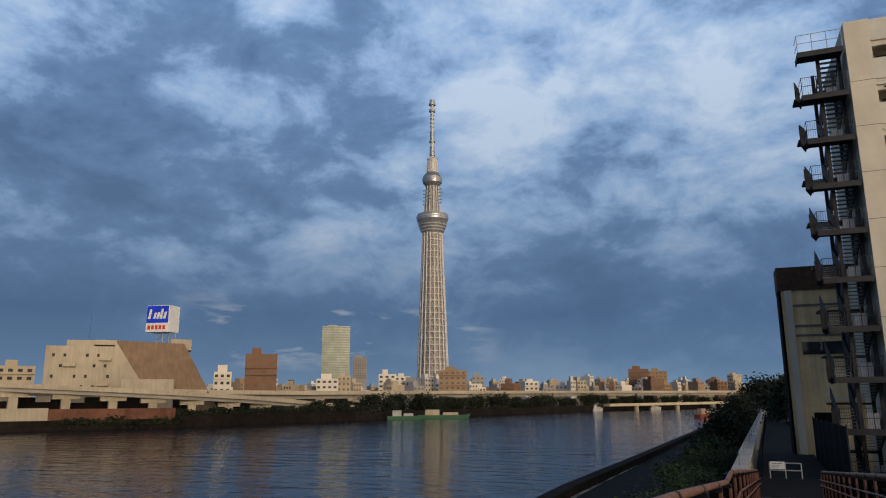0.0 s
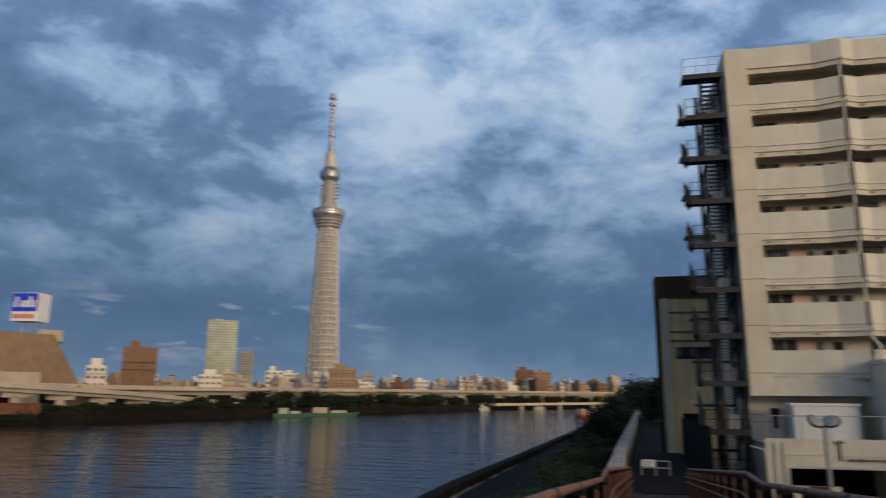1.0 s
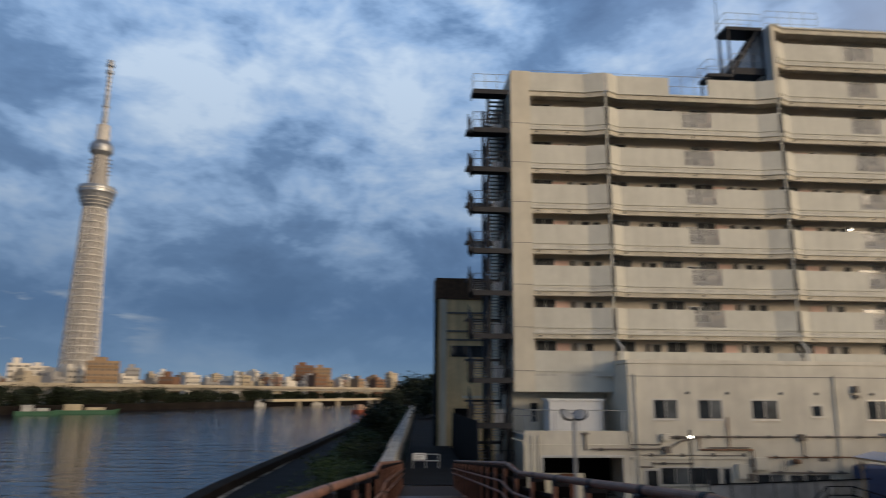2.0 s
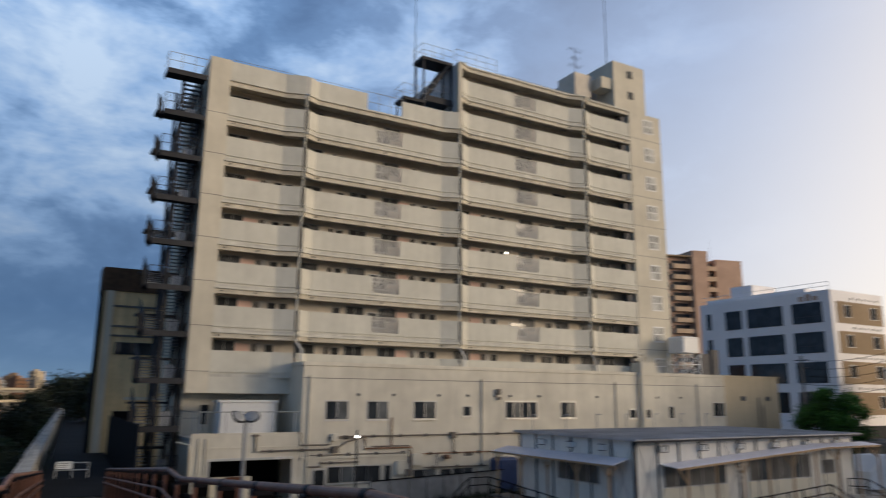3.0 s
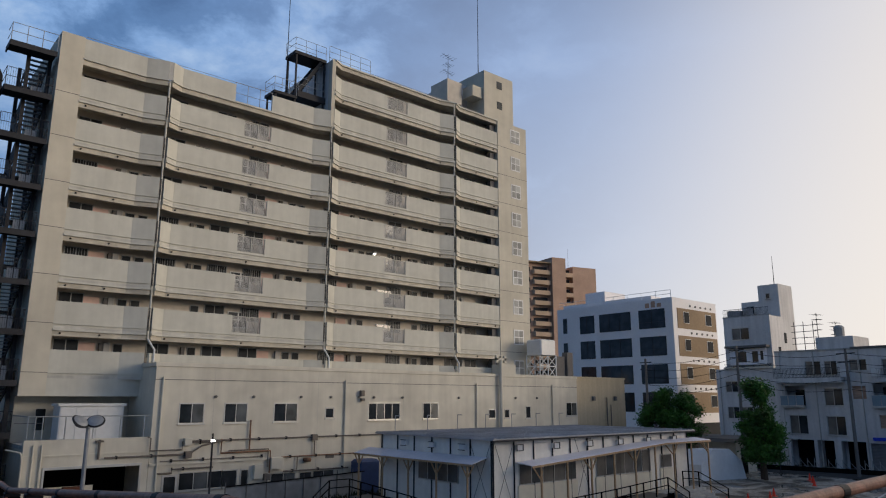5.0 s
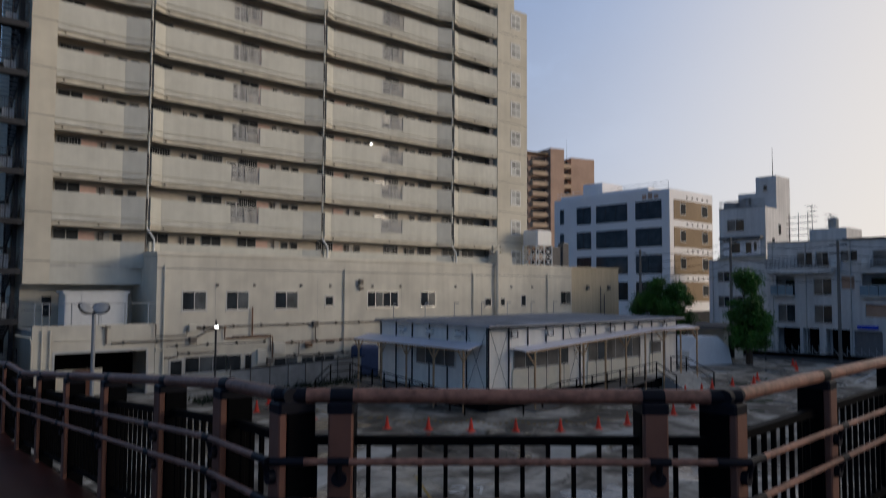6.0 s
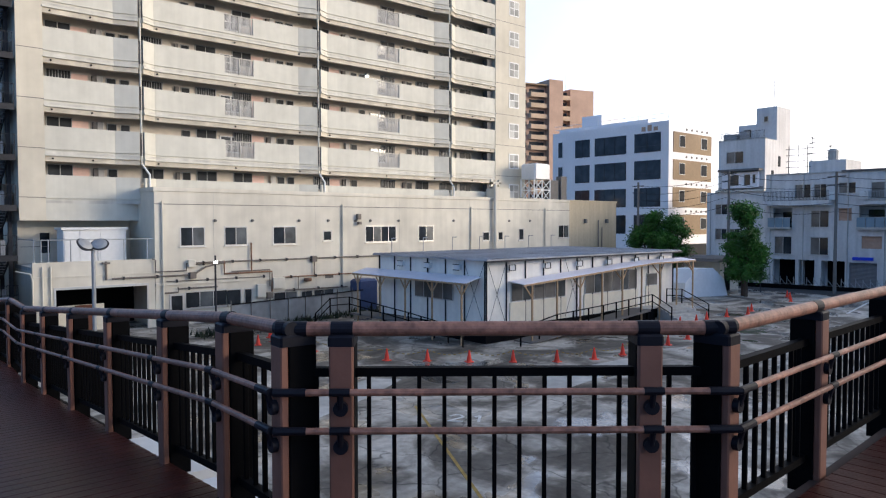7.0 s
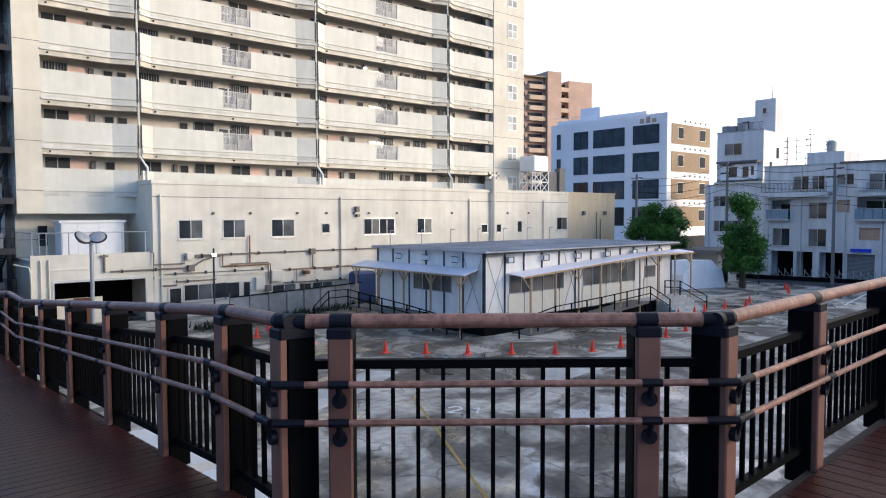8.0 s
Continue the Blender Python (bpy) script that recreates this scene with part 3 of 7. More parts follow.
# ---------- the footbridge ----------
def bridge_deck():
    deck = site("bridge_deck", "red-brown boarded footbridge deck with two ramps, damp sheen", "bridge deck", (0, 0, DECK), kind="structure")
    s = Shape()
    # landing where both ramps meet; the bridge goes on behind
    s.prism([(-0.62, -2.2), (-6.5, -8.2), (-3.3, -11.4), (1.6, -6.5), (2.6, -3.2), (3.5, -2.2), (3.5, -0.5), (3.5, 1.75), (3.3, 1.75), (1.74, 3.25), (-0.55, 3.25)], -0.35, -0.03)
    # ramp down to the path
    ys = [3.25, RAMP0, 6, REST0, REST1, 20, RAMP_END]
    for y0, y1 in zip(ys, ys[1:]):
        a, b, c, d = ramp_pt(-2.3, y0, -0.03), ramp_pt(0.02, y0, -0.03), ramp_pt(0.02, y1, -0.03), ramp_pt(-2.3, y1, -0.03)
        dn = Vector((0, 0, -0.32))
        s.add([a, b, c, d, a + dn, b + dn, c + dn, d + dn], [(0, 1, 2, 3), (7, 6, 5, 4), (0, 4, 5, 1), (3, 2, 6, 7), (1, 5, 6, 2), (0, 3, 7, 4)])
    # level arm along the yard
    s.prism([(3.5, -0.6), (26, 0.2), (26, 2.9), (3.5, 1.75)], -0.35, -0.03)
    wpart("deck_slab", s, M["deckbase"], deck)
    w = Shape()
    for y0, y1 in ((3.5, 4.75), (5.0, 6.6)):
        a, b = ramp_pt(0.2, y0, -0.26), ramp_pt(0.2, y1, -0.26)
        wpart("edge_box", Shape().bar(a, b, 0.26, 0.34), M["whitebeam"], deck, "white painted box under the railing")
    w.bar((5.7, 2.0, -0.42), (26, 3.02, -0.42), 0.14, 0.3)
    wpart("edge_girder", w, M["steellight"], deck, "grey painted edge girder under the railing")
    w = Shape().bar(ramp_pt(0.12, 6.9, -0.3), ramp_pt(0.12, RAMP_END, -0.3), 0.2, 0.3)
    wpart("edge_girder", w, M["quaydark"], deck)
    c = Shape()
    for y in (9, 18, 27):
        p = ramp_pt(-1.1, y)
        c.rod((p.x, p.y, GZ - 2), (p.x, p.y, p.z - 0.3), 0.4, 12)
    for x in (10, 19):
        c.rod((x, 1.2, GZ - 1), (x, 1.2, -0.35), 0.45, 12)
    c.rod((0.5, 0.0, GZ - 3), (0.5, 0.0, -0.35), 0.6, 14)
    wpart("pier", c, M["concrete"], deck)
    # boards
    board = Shape().bevel_box(-1.15, 0, -0.028, 1.15, 0.135, 0.0, 0.004).mesh("plank", M["plank"])
    y = 3.3
    while y < 24:
        p = ramp_pt(-1.14, y)
        ob = wpart("plank", board, M["plank"], deck)
        ob.matrix_basis = pose(p.x, p.y, p.z, math.degrees(math.atan2(ramp_z(y + 0.135) - ramp_z(y), 0.135)), 0, 0)
        y += 0.142
    wide = Shape().bevel_box(0, 0, -0.028, 0.135, 2.2, 0.0, 0.004).mesh("plank", M["plank"])
    x = 3.52
    while x < 14:
        wpart("plank", wide, M["plank"], deck, at=(x, -0.52 + (x - 3.5) * 0.043, 0))
        x += 0.142
    for i in range(36):
        y0 = -1.95 + i * 0.142
        x0, x1 = (-0.6, 3.5) if y0 < 1.6 else (-0.58, 3.28 - (y0 - 1.75) * 1.03)
        wpart("plank", Shape().bevel_box(x0, 0, -0.028, x1, 0.135, 0.0, 0.004), M["plank"], deck, at=(0, y0, 0))


def railing(name, label, pts, inward, bars=True, skip=()):
    """A bridge railing along posts pts (world, deck level): brown square posts, a thick round top rail, two thin rails, black bar panels."""
    rl = site(name, label, "railing", tuple(pts[0]), group="footbridge railings")
    up = Vector((0, 0, 1))
    post_m = Shape().bevel_box(-0.06, -0.066, -0.12, 0.06, -0.022, 0.99, 0.008).mesh("post", M["post"])
    back_m = Shape().bevel_box(-0.062, -0.021, -0.12, 0.062, 0.13, 0.985, 0.006).mesh("post_back", M["barblack"])
    cap_m = Shape().bevel_box(-0.066, -0.066, 0.985, 0.066, 0.13, 1.04, 0.01).mesh("post_cap", M["clamp"])
    n = len(pts)
    inn = []
    for i, p in enumerate(pts):
        d = (pts[min(i + 1, n - 1)] - pts[max(i - 1, 0)])
        d.z = 0
        d.normalize()
        k = Vector((-d.y, d.x, 0)) * inward
        inn.append(k)
        if i in skip:
            continue
        turn = math.degrees(math.atan2(-k.x, k.y)) + 180
        at = tuple(p)
        post = wpart("post", post_m, M["post"], rl, at=at, turn=turn)
        wpart("post_back", back_m, M["barblack"], post, at=at, turn=turn)
        wpart("post_cap", cap_m, M["clamp"], post, at=at, turn=turn)
        for z in (0.77, 0.58):
            br = Shape()
            c = p + up * z
            br.rod(c + k * 0.088 - up * 0.085, c + k * 0.115, 0.016, 8)
            br.rod(c + k * 0.062 - up * 0.088, c + k * 0.098 - up * 0.088, 0.037, 14)
            wpart("rail_bracket", br, M["clamp"], post)
    for i in range(n - 1):
        a, b = pts[i], pts[i + 1]
        d = (b - a).normalized()
        wpart("top_rail", Shape().rod(a + up * 1.065, b + up * 1.065, 0.037, 16), M["rail"], rl)
        for z in (0.77, 0.58):
            wpart("lower_rail", Shape().rod(a + inn[i] * 0.115 + up * z, b + inn[i + 1] * 0.115 + up * z, 0.0175, 10), M["rail"], rl)
        for q, k in ((a, 1), (b, -1)):
            s = Shape().rod(q + up * 1.065 - d * 0.055, q + up * 1.065 + d * 0.055, 0.0395, 16)
            if k == 1 or i == n - 2:
                wpart("rail_collar", s, M["clamp"], rl)
                kk = inn[i] if k == 1 else inn[i + 1]
                for z in (0.77, 0.58):
                    wpart("rail_sleeve", Shape().rod(q + kk * 0.115 + up * z - d * 0.05, q + kk * 0.115 + up * z + d * 0.05, 0.0205, 10), M["clamp"], rl)
        for j, q, k in ((i, a, 1), (i + 1, b, -1)):
            if j in skip or (j == 0 and not skip):
                elbow = Shape().rod(q + up * 1.065, q + up * 1.065 + d * (0.10 * k), 0.0405, 16).lathe([(0.0, 1.024 + q.z), (0.030, 1.036 + q.z), (0.0405, 1.065 + q.z), (0.030, 1.094 + q.z), (0.0, 1.106 + q.z)], 16, (q.x, q.y))
                wpart("corner_elbow", elbow, M["clamp"], rl, "dark moulded corner piece of the handrail")
                for z in (0.77, 0.58):
                    c = q + inn[j] * 0.115 + up * z
                    wpart("corner_sleeve", Shape().rod(c, c + d * (0.11 * k), 0.021, 10), M["clamp"], rl)
        off = -(inn[i] + inn[i + 1]).normalized() * 0.045
        for z in (0.84, 0.10):
            wpart("panel_frame", Shape().bar(a + off + up * z + d * 0.06, b + off + up * z - d * 0.06, 0.05, 0.045), M["barblack"], rl)
        L = (b - a).length
        if bars:
            m = max(2, round(L / 0.127))
            bar_m = Shape().bevel_box(-0.0105, -0.0135, 0.12, 0.0105, 0.0135, 0.82, 0.003).mesh("bar", M["barblack"])
            for j in range(1, m):
                q = a.lerp(b, j / m) + off
                wpart("bar", bar_m, M["barblack"], rl, at=tuple(q), turn=math.degrees(math.atan2(d.y, d.x)))
    return rl


bridge_deck()
PA, PB = Vector((1.74, 3.18, 0)), Vector((3.42, 1.76, 0))
AP = [PA, PA.lerp(PB, 0.125), PA.lerp(PB, 0.825), PB]
LEFT_Y = [3.99, 5.13, 6.70, 8.32, 9.98, REST0, REST1] + [REST1 + 1.65 * i for i in range(1, 12)]
railing("bridge_railing", "brown posts and worn round handrail with black bars", AP, -1, skip=(0, 3))
railing("bridge_railing", "brown posts, worn round handrail and black bars down the ramp", [PA] + [ramp_pt(0.02, y) for y in LEFT_Y], 1)
railing("bridge_railing", "brown posts, worn round handrail and black bars, level", [PB, Vector((4.72, 1.82, 0)), Vector((6.35, 1.89, 0))] + [Vector((6.35 + 1.6 * i, 1.89 + 0.06 * i, 0)) for i in range(1, 9)], -1)
railing("bridge_railing", "brown posts and worn handrail on the ramp's river side", [Vector((-0.56, -2.1, 0)), Vector((-0.55, -0.25, 0)), Vector((-0.54, 1.6, 0)), ramp_pt(-2.26, 3.4)] + [ramp_pt(-2.26, y) for y in (RAMP0 + 1.9, RAMP0 + 3.9, RAMP0 + 5.9, REST0, REST1)] + [ramp_pt(-2.26, REST1 + 1.95 * i) for i in range(1, 10)], -1)

# ---------- the housing block ----------
X0, X1, FY, GY, BY = 8.25, 50.0, 45.5, 46.95, 55.0
PILLARS = (14.85, 27.40, 40.20)
OPEN0, OPEN1 = 9.6, 46.0


def row_z(k):
    """Top of the balcony wall of storey k."""
    return EYE + 2.8 * k - 0.06


def front_line(a, b):
    """Plan of the balcony front between two stations, with its pointed bump at each drain pipe."""
    pts = [(a, FY)]
    for p in PILLARS:
        if a < p - 0.1 <= b + 0.2:
            pts += [(p - 1.45, FY), (p - 0.14, FY - 0.42)]
        if a - 0.2 <= p + 0.1 < b:
            pts = pts if pts[0][0] < p - 0.3 else [q for q in pts if q[0] > p]
            pts += [(p + 0.16, FY - 0.42), (p + 0.95, FY)]
    pts.append((b, FY))
    pts = sorted(set(pts))
    if any(abs(b - (p - 0.14)) < 0.01 for p in PILLARS):
        pts = [q for q in pts if not (abs(q[0] - b) < 0.01 and q[1] == FY)]
    if any(abs(a - (p + 0.16)) < 0.01 for p in PILLARS):
        pts = [q for q in pts if not (abs(q[0] - a) < 0.01 and q[1] == FY)]
    return pts


BAYS = [(OPEN0, PILLARS[0] - 0.14), (PILLARS[0] + 0.16, PILLARS[1] - 0.14), (PILLARS[1] + 0.16, PILLARS[2] - 0.14), (PILLARS[2] + 0.16, OPEN1)]
PANELS = {1: (20.4, 22.5), 2: (32.9, 35.1)}     # stretches with a louvred metal panel instead of concrete


def housing_block():
    hb = site("housing_block", "tall cream concrete housing block with long access balconies", "apartment building", (29, 51, GZ))
    ztopL, ztopR = EYE + 22.05, EYE + 26.5
    cream = M["cream"]
    # piers and body
    wpart("end_pier", Shape().box(X0, FY - 0.05, EYE + 0.12, OPEN0, BY, ztopL + 0.05), cream, hb)
    s = Shape().box(OPEN1, FY - 0.05, GZ, X1, BY, EYE + 26.4)
    wpart("stair_tower_wall", s, cream, hb)
    wpart("back_wall", Shape().box(OPEN0, GY, EYE + 0.12, PILLARS[1], BY, EYE + 20.9), M["gallery"], hb)
    wpart("back_wall", Shape().box(PILLARS[1], GY, EYE + 0.12, OPEN1, BY, ztopR - 0.2), M["gallery"], hb)
    wpart("podium_wall", Shape().box(X0 + 0.2, 47.2, GZ, OPEN1, BY, EYE + 0.12), M["lowwall"], hb)
    # thin level joints cast in the end pier
    for k in range(0, 8):
        wpart("joint_line", Shape().box(X0 - 0.005, FY - 0.056, row_z(k) - 1.32, OPEN0, FY - 0.05, row_z(k) - 1.285), M["joint"], hb)
    # storeys
    for k in range(1, 10):
        zt = row_z(k)
        bays = range(4) if k <= 7 else (2, 3)
        for i in bays:
            a, b = BAYS[i]
            if k == 8 and i == 2:
                a = PILLARS[1] + 0.16
            stretches = [(a, b)]
            if i in PANELS and k > 1:
                p0, p1 = PANELS[i]
                stretches = [(a, p0), (p1, b)]
            bal = wpart("balcony", Shape().wall(front_line(a, b), zt - 1.62, zt - 1.46, 0.16), M["ledge"], hb)
            for a2, b2 in stretches:
                wpart("balcony_wall", Shape().wall(front_line(a2, b2), zt - 1.46, zt, 0.14), M["parapet"], bal)
            wpart("drip_ledge", Shape().wall([(x, y - 0.07) for x, y in front_line(a, b)], zt - 1.34, zt - 1.25, 0.08), M["parapet"], bal)
            if len(stretches) == 2:
                wpart("balcony_wall", Shape().box(p0, FY, zt - 1.46, p1, FY + 0.14, zt - 1.16), M["parapet"], bal)
                g = Shape()
                for x in np.arange(p0 + 0.08, p1 - 0.05, 0.085):
                    g.box(x, FY + 0.06, zt - 1.16, x + 0.045, FY + 0.08, zt - 0.09)
                tagged(wpart("grille_panel", g, M["grille"], bal, "grey metal bar panel"), kind="stuff")
                xm = (p0 + p1) / 2
                bw = wpart("window", Shape().box(xm - 0.8, GY - 0.06, zt - 0.72, xm + 0.8, GY - 0.004, zt + 0.42), M["whitemetal"], hb)
                for xa in (xm - 0.72, xm + 0.05):
                    for za in (-0.64, -0.10):
                        wpart("pane", Shape().box(xa, GY - 0.075, zt + za, xa + 0.67, GY - 0.061, zt + za + 0.46), M["glassdark"], bw)
                fr = Shape()
                for x in (p0, (p0 + p1) / 2 - 0.02, p1 - 0.04):
                    fr.box(x, FY + 0.01, zt - 1.16, x + 0.04, FY + 0.05, zt - 0.04)
                fr.box(p0 + 0.04, FY + 0.01, zt - 0.09, p1 - 0.04, FY + 0.05, zt - 0.04)
                wpart("panel_frame", fr, M["ledge"], bal)
            # slab, projecting ledge and the beam above the opening
            line = front_line(a, b)
            if k == 1:
                wpart("apron_wall", Shape().box(a, FY, EYE + 0.12, b, FY + 0.2, zt - 1.62), M["parapet"], bal)
                continue
            wpart("ledge", Shape().wall([(x, y - 0.10) for x, y in line], zt - 1.72, zt - 1.60, 0.30), M["parapet"], bal)
            wpart("floor_slab", Shape().box(a - 0.16, FY + 0.16, zt - 1.60, b + 0.14, GY, zt - 1.42), M["ledge"], bal)
            wpart("beam", Shape().wall([(x, y + 0.03) for x, y in line], zt - 2.02, zt - 1.72, 0.25), M["beam"], bal)
            for f in (0.08, 0.5, 0.9):
                x = a + (b - a) * f
                wpart("scupper", Shape().rod((x, FY - 0.03, zt - 1.86), (x, FY + 0.1, zt - 1.86), 0.055, 8), M["black"], bal)
    # roof edges over the top storeys
    def roof_edge(i, z, zt):
        a, b = BAYS[i]
        line = front_line(a, b)
        wpart("roof_ledge", Shape().wall([(x, y - 0.10) for x, y in line], z - 0.12, z, 0.30), M["parapet"], hb)
        wpart("roof_beam", Shape().wall([(x, y + 0.03) for x, y in line], z - 0.44, z - 0.12, 0.25), M["beam"], hb)
        if zt > z:
            pieces = [(a, b)] if i != 1 else [(a, 19.6), (22.45, b)]
            for a2, b2 in pieces:
                wpart("roof_parapet", Shape().wall(front_line(a2, b2), z, zt, 0.16), M["parapet"], hb)
    zl = row_z(7) + 1.22
    roof_edge(0, zl, ztopL)
    roof_edge(1, zl, ztopL)
    zr = row_z(9) + 1.28
    roof_edge(2, zr, zr)
    roof_edge(3, zr, zr)
    wpart("roof", Shape().box(OPEN0, FY + 0.16, zl - 0.15, PILLARS[1], BY, zl + 0.02), M["ledge"], hb)
    wpart("roof", Shape().box(PILLARS[1], FY + 0.2, zr - 0.15, OPEN1, BY, zr + 0.02), M["ledge"], hb)
    wpart("upper_end_wall", Shape().box(PILLARS[1] - 0.15, FY + 0.1, zl + 0.02, PILLARS[1] + 0.1, BY, zr - 0.02), M["greywall"], hb)
    wpart("upper_end_pier", Shape().box(PILLARS[1] - 0.16, FY - 0.40, zl, PILLARS[1] + 0.16, FY + 0.1, zr), cream, hb)
    wpart("roof_grille", Shape().box(PILLARS[0] - 0.14, FY - 0.40, zl, PILLARS[0] + 0.16, FY - 0.36, ztopL), M["grille"], hb)
    # drain pipes at the bumps
    for i, p in enumerate(PILLARS):
        top = 9 if i == 2 else 7
        d = wpart("drain_pipe", Shape().rod((p + 0.01, FY - 0.30, EYE + 3.6), (p + 0.01, FY - 0.30, row_z(top) + 1.2), 0.065, 8), M["parapet"], hb)
        wpart("pipe_elbow", Shape().rod((p + 0.01, FY - 0.30, EYE + 3.62), (p + 0.45, FY - 0.38, EYE + 2.95), 0.065, 8).rod((p + 0.45, FY - 0.38, EYE + 2.97), (p + 0.45, FY - 0.38, EYE + 2.0), 0.065, 8), M["whitemetal"], d)
        for k in range(2, top + 1):
            for x in (-0.09, -0.03, 0.10):
                wpart("slot_bar", Shape().box(p + x, FY - 0.40, row_z(k) - 1.45, p + x + 0.03, FY - 0.37, row_z(k) - 0.05), M["steel"], d)
    # access gallery: doors, windows, meter boxes, lamps
    win = Shape().box(-0.72, -0.03, -0.5, 0.72, 0.03, 0.5).mesh("window_frame", M["galleryframe"])
    pane = Shape().box(-0.66, -0.045, -0.44, -0.03, -0.032, 0.44).box(0.03, -0.045, -0.44, 0.66, -0.032, 0.44).mesh("pane", M["galleryglass"])
    bars = Shape()
    for i in range(9):
        bars.box(-0.66 + i * 0.16, -0.10, -0.46, -0.64 + i * 0.16, -0.08, 0.46)
    bars = bars.mesh("window_bars", M["steellight"])
    swin = Shape().box(-0.3, -0.03, -0.3, 0.3, 0.03, 0.3).mesh("window_frame", M["galleryframe"])
    spane = Shape().box(-0.25, -0.045, -0.25, 0.25, -0.032, 0.25).mesh("pane", M["galleryglass"])
    door = Shape().box(-0.45, -0.05, 0.0, 0.45, 0.02, 2.0).mesh("door", M["doorpink"])
    box = Shape().bevel_box(-0.18, -0.2, -0.3, 0.18, 0.0, 0.3, 0.02).mesh("meter_box", M["grille"])
    dark = Shape().box(-0.12, -0.16, -0.28, 0.12, 0.0, 0.28).mesh("vent_hood", M["joint"])
    rng = random.Random(5)
    units = [(9.7, 0), (15.1, 1), (21.3, 0), (27.7, 0), (34.0, 1), (40.4, 0)]
    for k in range(1, 10):
        fl = row_z(k) - 1.42
        for x, kind in units:
            if k > 7 and x < 27:
                continue
            items = [(1.0, "w"), (2.15, "d"), (2.95, "v"), (3.25, "b"), (3.95, "s"), (4.75, "s")] if kind == 0 else [(1.0, "w"), (4.6, "w"), (2.6, "v"), (3.2, "s")]
            if x > 40:
                items = [(0.9, "w"), (2.2, "b"), (3.2, "w")]
            for dx, it in items:
                if rng.random() < 0.07:
                    continue
                xx = x + dx
                if it == "w":
                    w = wpart("window", win, M["alu"], hb, at=(xx, GY - 0.02, fl + 1.68))
                    wpart("pane", pane, M["glassdark"], w, at=(xx, GY - 0.02, fl + 1.68))
                    if rng.random() < 0.5:
                        tagged(wpart("window_bars", bars, M["steellight"], w, at=(xx, GY - 0.02, fl + 1.68)), kind="stuff")
                elif it == "s":
                    w = wpart("window", swin, M["alu"], hb, at=(xx, GY - 0.02, fl + 1.72))
                    wpart("pane", spane, M["glassdark"], w, at=(xx, GY - 0.02, fl + 1.72))
                elif it == "d":
                    wpart("door", door, M["doorpink"], hb, at=(xx, GY - 0.01, fl))
                elif it == "b":
                    wpart("meter_box", box, M["whitemetal"], hb, at=(xx, GY, fl + 1.75))
                else:
                    wpart("vent_hood", dark, M["joint"], hb, at=(xx, GY, fl + 1.72))
        # stairwell window in the far tower
        z = row_z(k)
        f = Shape().box(47.75, FY - 0.09, z - 0.62, 49.05, FY - 0.052, z + 0.78)
        w = wpart("window", f, M["whitemetal"], hb)
        for xa in (47.85, 48.44):
            for za in (-0.52, 0.12):
                wpart("pane", Shape().box(xa, FY - 0.10, z + za, xa + 0.51, FY - 0.091, z + za + 0.56), M["blind"], w)
        wpart("joint_line", Shape().box(OPEN1, FY - 0.056, z - 1.32, X1, FY - 0.05, z - 1.285), M["joint"], hb)
        e = Shape().box(45.3, FY + 0.3, z + 0.05, 45.9, FY + 0.9, z + 0.7)
        wpart("gallery_end_box", e, M["joint"], hb)
    for x, k in ((32.90, 4),):
        gl = wpart("gallery_lamp", Shape().bevel_box(x - 0.16, GY - 0.22, row_z(k) + 0.52, x + 0.16, GY - 0.005, row_z(k) + 0.72, 0.02), M["whitemetal"], hb)
        wpart("lit_lens", Shape().bevel_box(x - 0.08, GY - 0.2, row_z(k) + 0.44, x + 0.08, GY - 0.05, row_z(k) + 0.519, 0.015), M["lamp"], gl, "glowing white lamp lens")
    # roof structures
    pent = wpart("penthouse", Shape().box(44.3, FY - 0.02, EYE + 26.4, 48.25, 52, EYE + 31.1), cream, hb)
    for z in (27.6, 29.7):
        wpart("pane", Shape().box(46.0, FY - 0.05, EYE + z, 46.7, FY - 0.02, EYE + z + 0.75), M["glassdark"], pent)
    wpart("penthouse_balcony", Shape().box(43.0, FY + 0.2, EYE + 28.2, 44.29, FY + 1.6, EYE + 29.3), cream, pent)
    wpart("penthouse_base", Shape().box(42.6, FY + 2.4, EYE + 26.5, 44.29, 52, EYE + 30.3), M["greywall"], pent)
    t = Shape().box(40.6, 46.6, EYE + 27.3, 42.4, 49, EYE + 29.5)
    for x in (40.7, 42.1):
        for y in (46.8, 48.7):
            t.box(x, y, EYE + 26.4, x + 0.2, y + 0.2, EYE + 27.3)
    wpart("roof_tank_room", t, M["gallery"], hb)
    # railings on the roofs
    rr = Shape()
    for x in np.arange(27.4, 31.6, 1.0):
        rr.rod((x, FY + 0.4, zr), (x, FY + 0.4, zr + 1.5), 0.02, 5)
    for z in (0.5, 1.0, 1.5):
        rr.rod((27.4, FY + 0.4, zr + z), (31.4, FY + 0.4, zr + z), 0.018, 5)
    for x in np.arange(19.6, 22.5, 0.95):
        rr.rod((x, FY + 0.1, zl), (x, FY + 0.1, ztopL + 0.2), 0.02, 5)
    for z in (0.7, ztopL + 0.2 - zl):
        rr.rod((19.6, FY + 0.1, zl + z), (22.45, FY + 0.1, zl + z), 0.018, 5)
    rr.rod((X0 + 1.4, FY + 0.05, ztopL + 0.16), (OPEN0 + 13, FY + 0.05, ztopL + 0.16), 0.015, 5)
    rr.rod((31.4, FY + 0.4, zr + 0.35), (44.2, FY + 0.4, zr + 0.35), 0.018, 5)
    wpart("roof_railing", rr, M["steellight"], hb)
    # steel stair between the two roof levels
    ya, yb = FY + 0.5, FY + 2.1
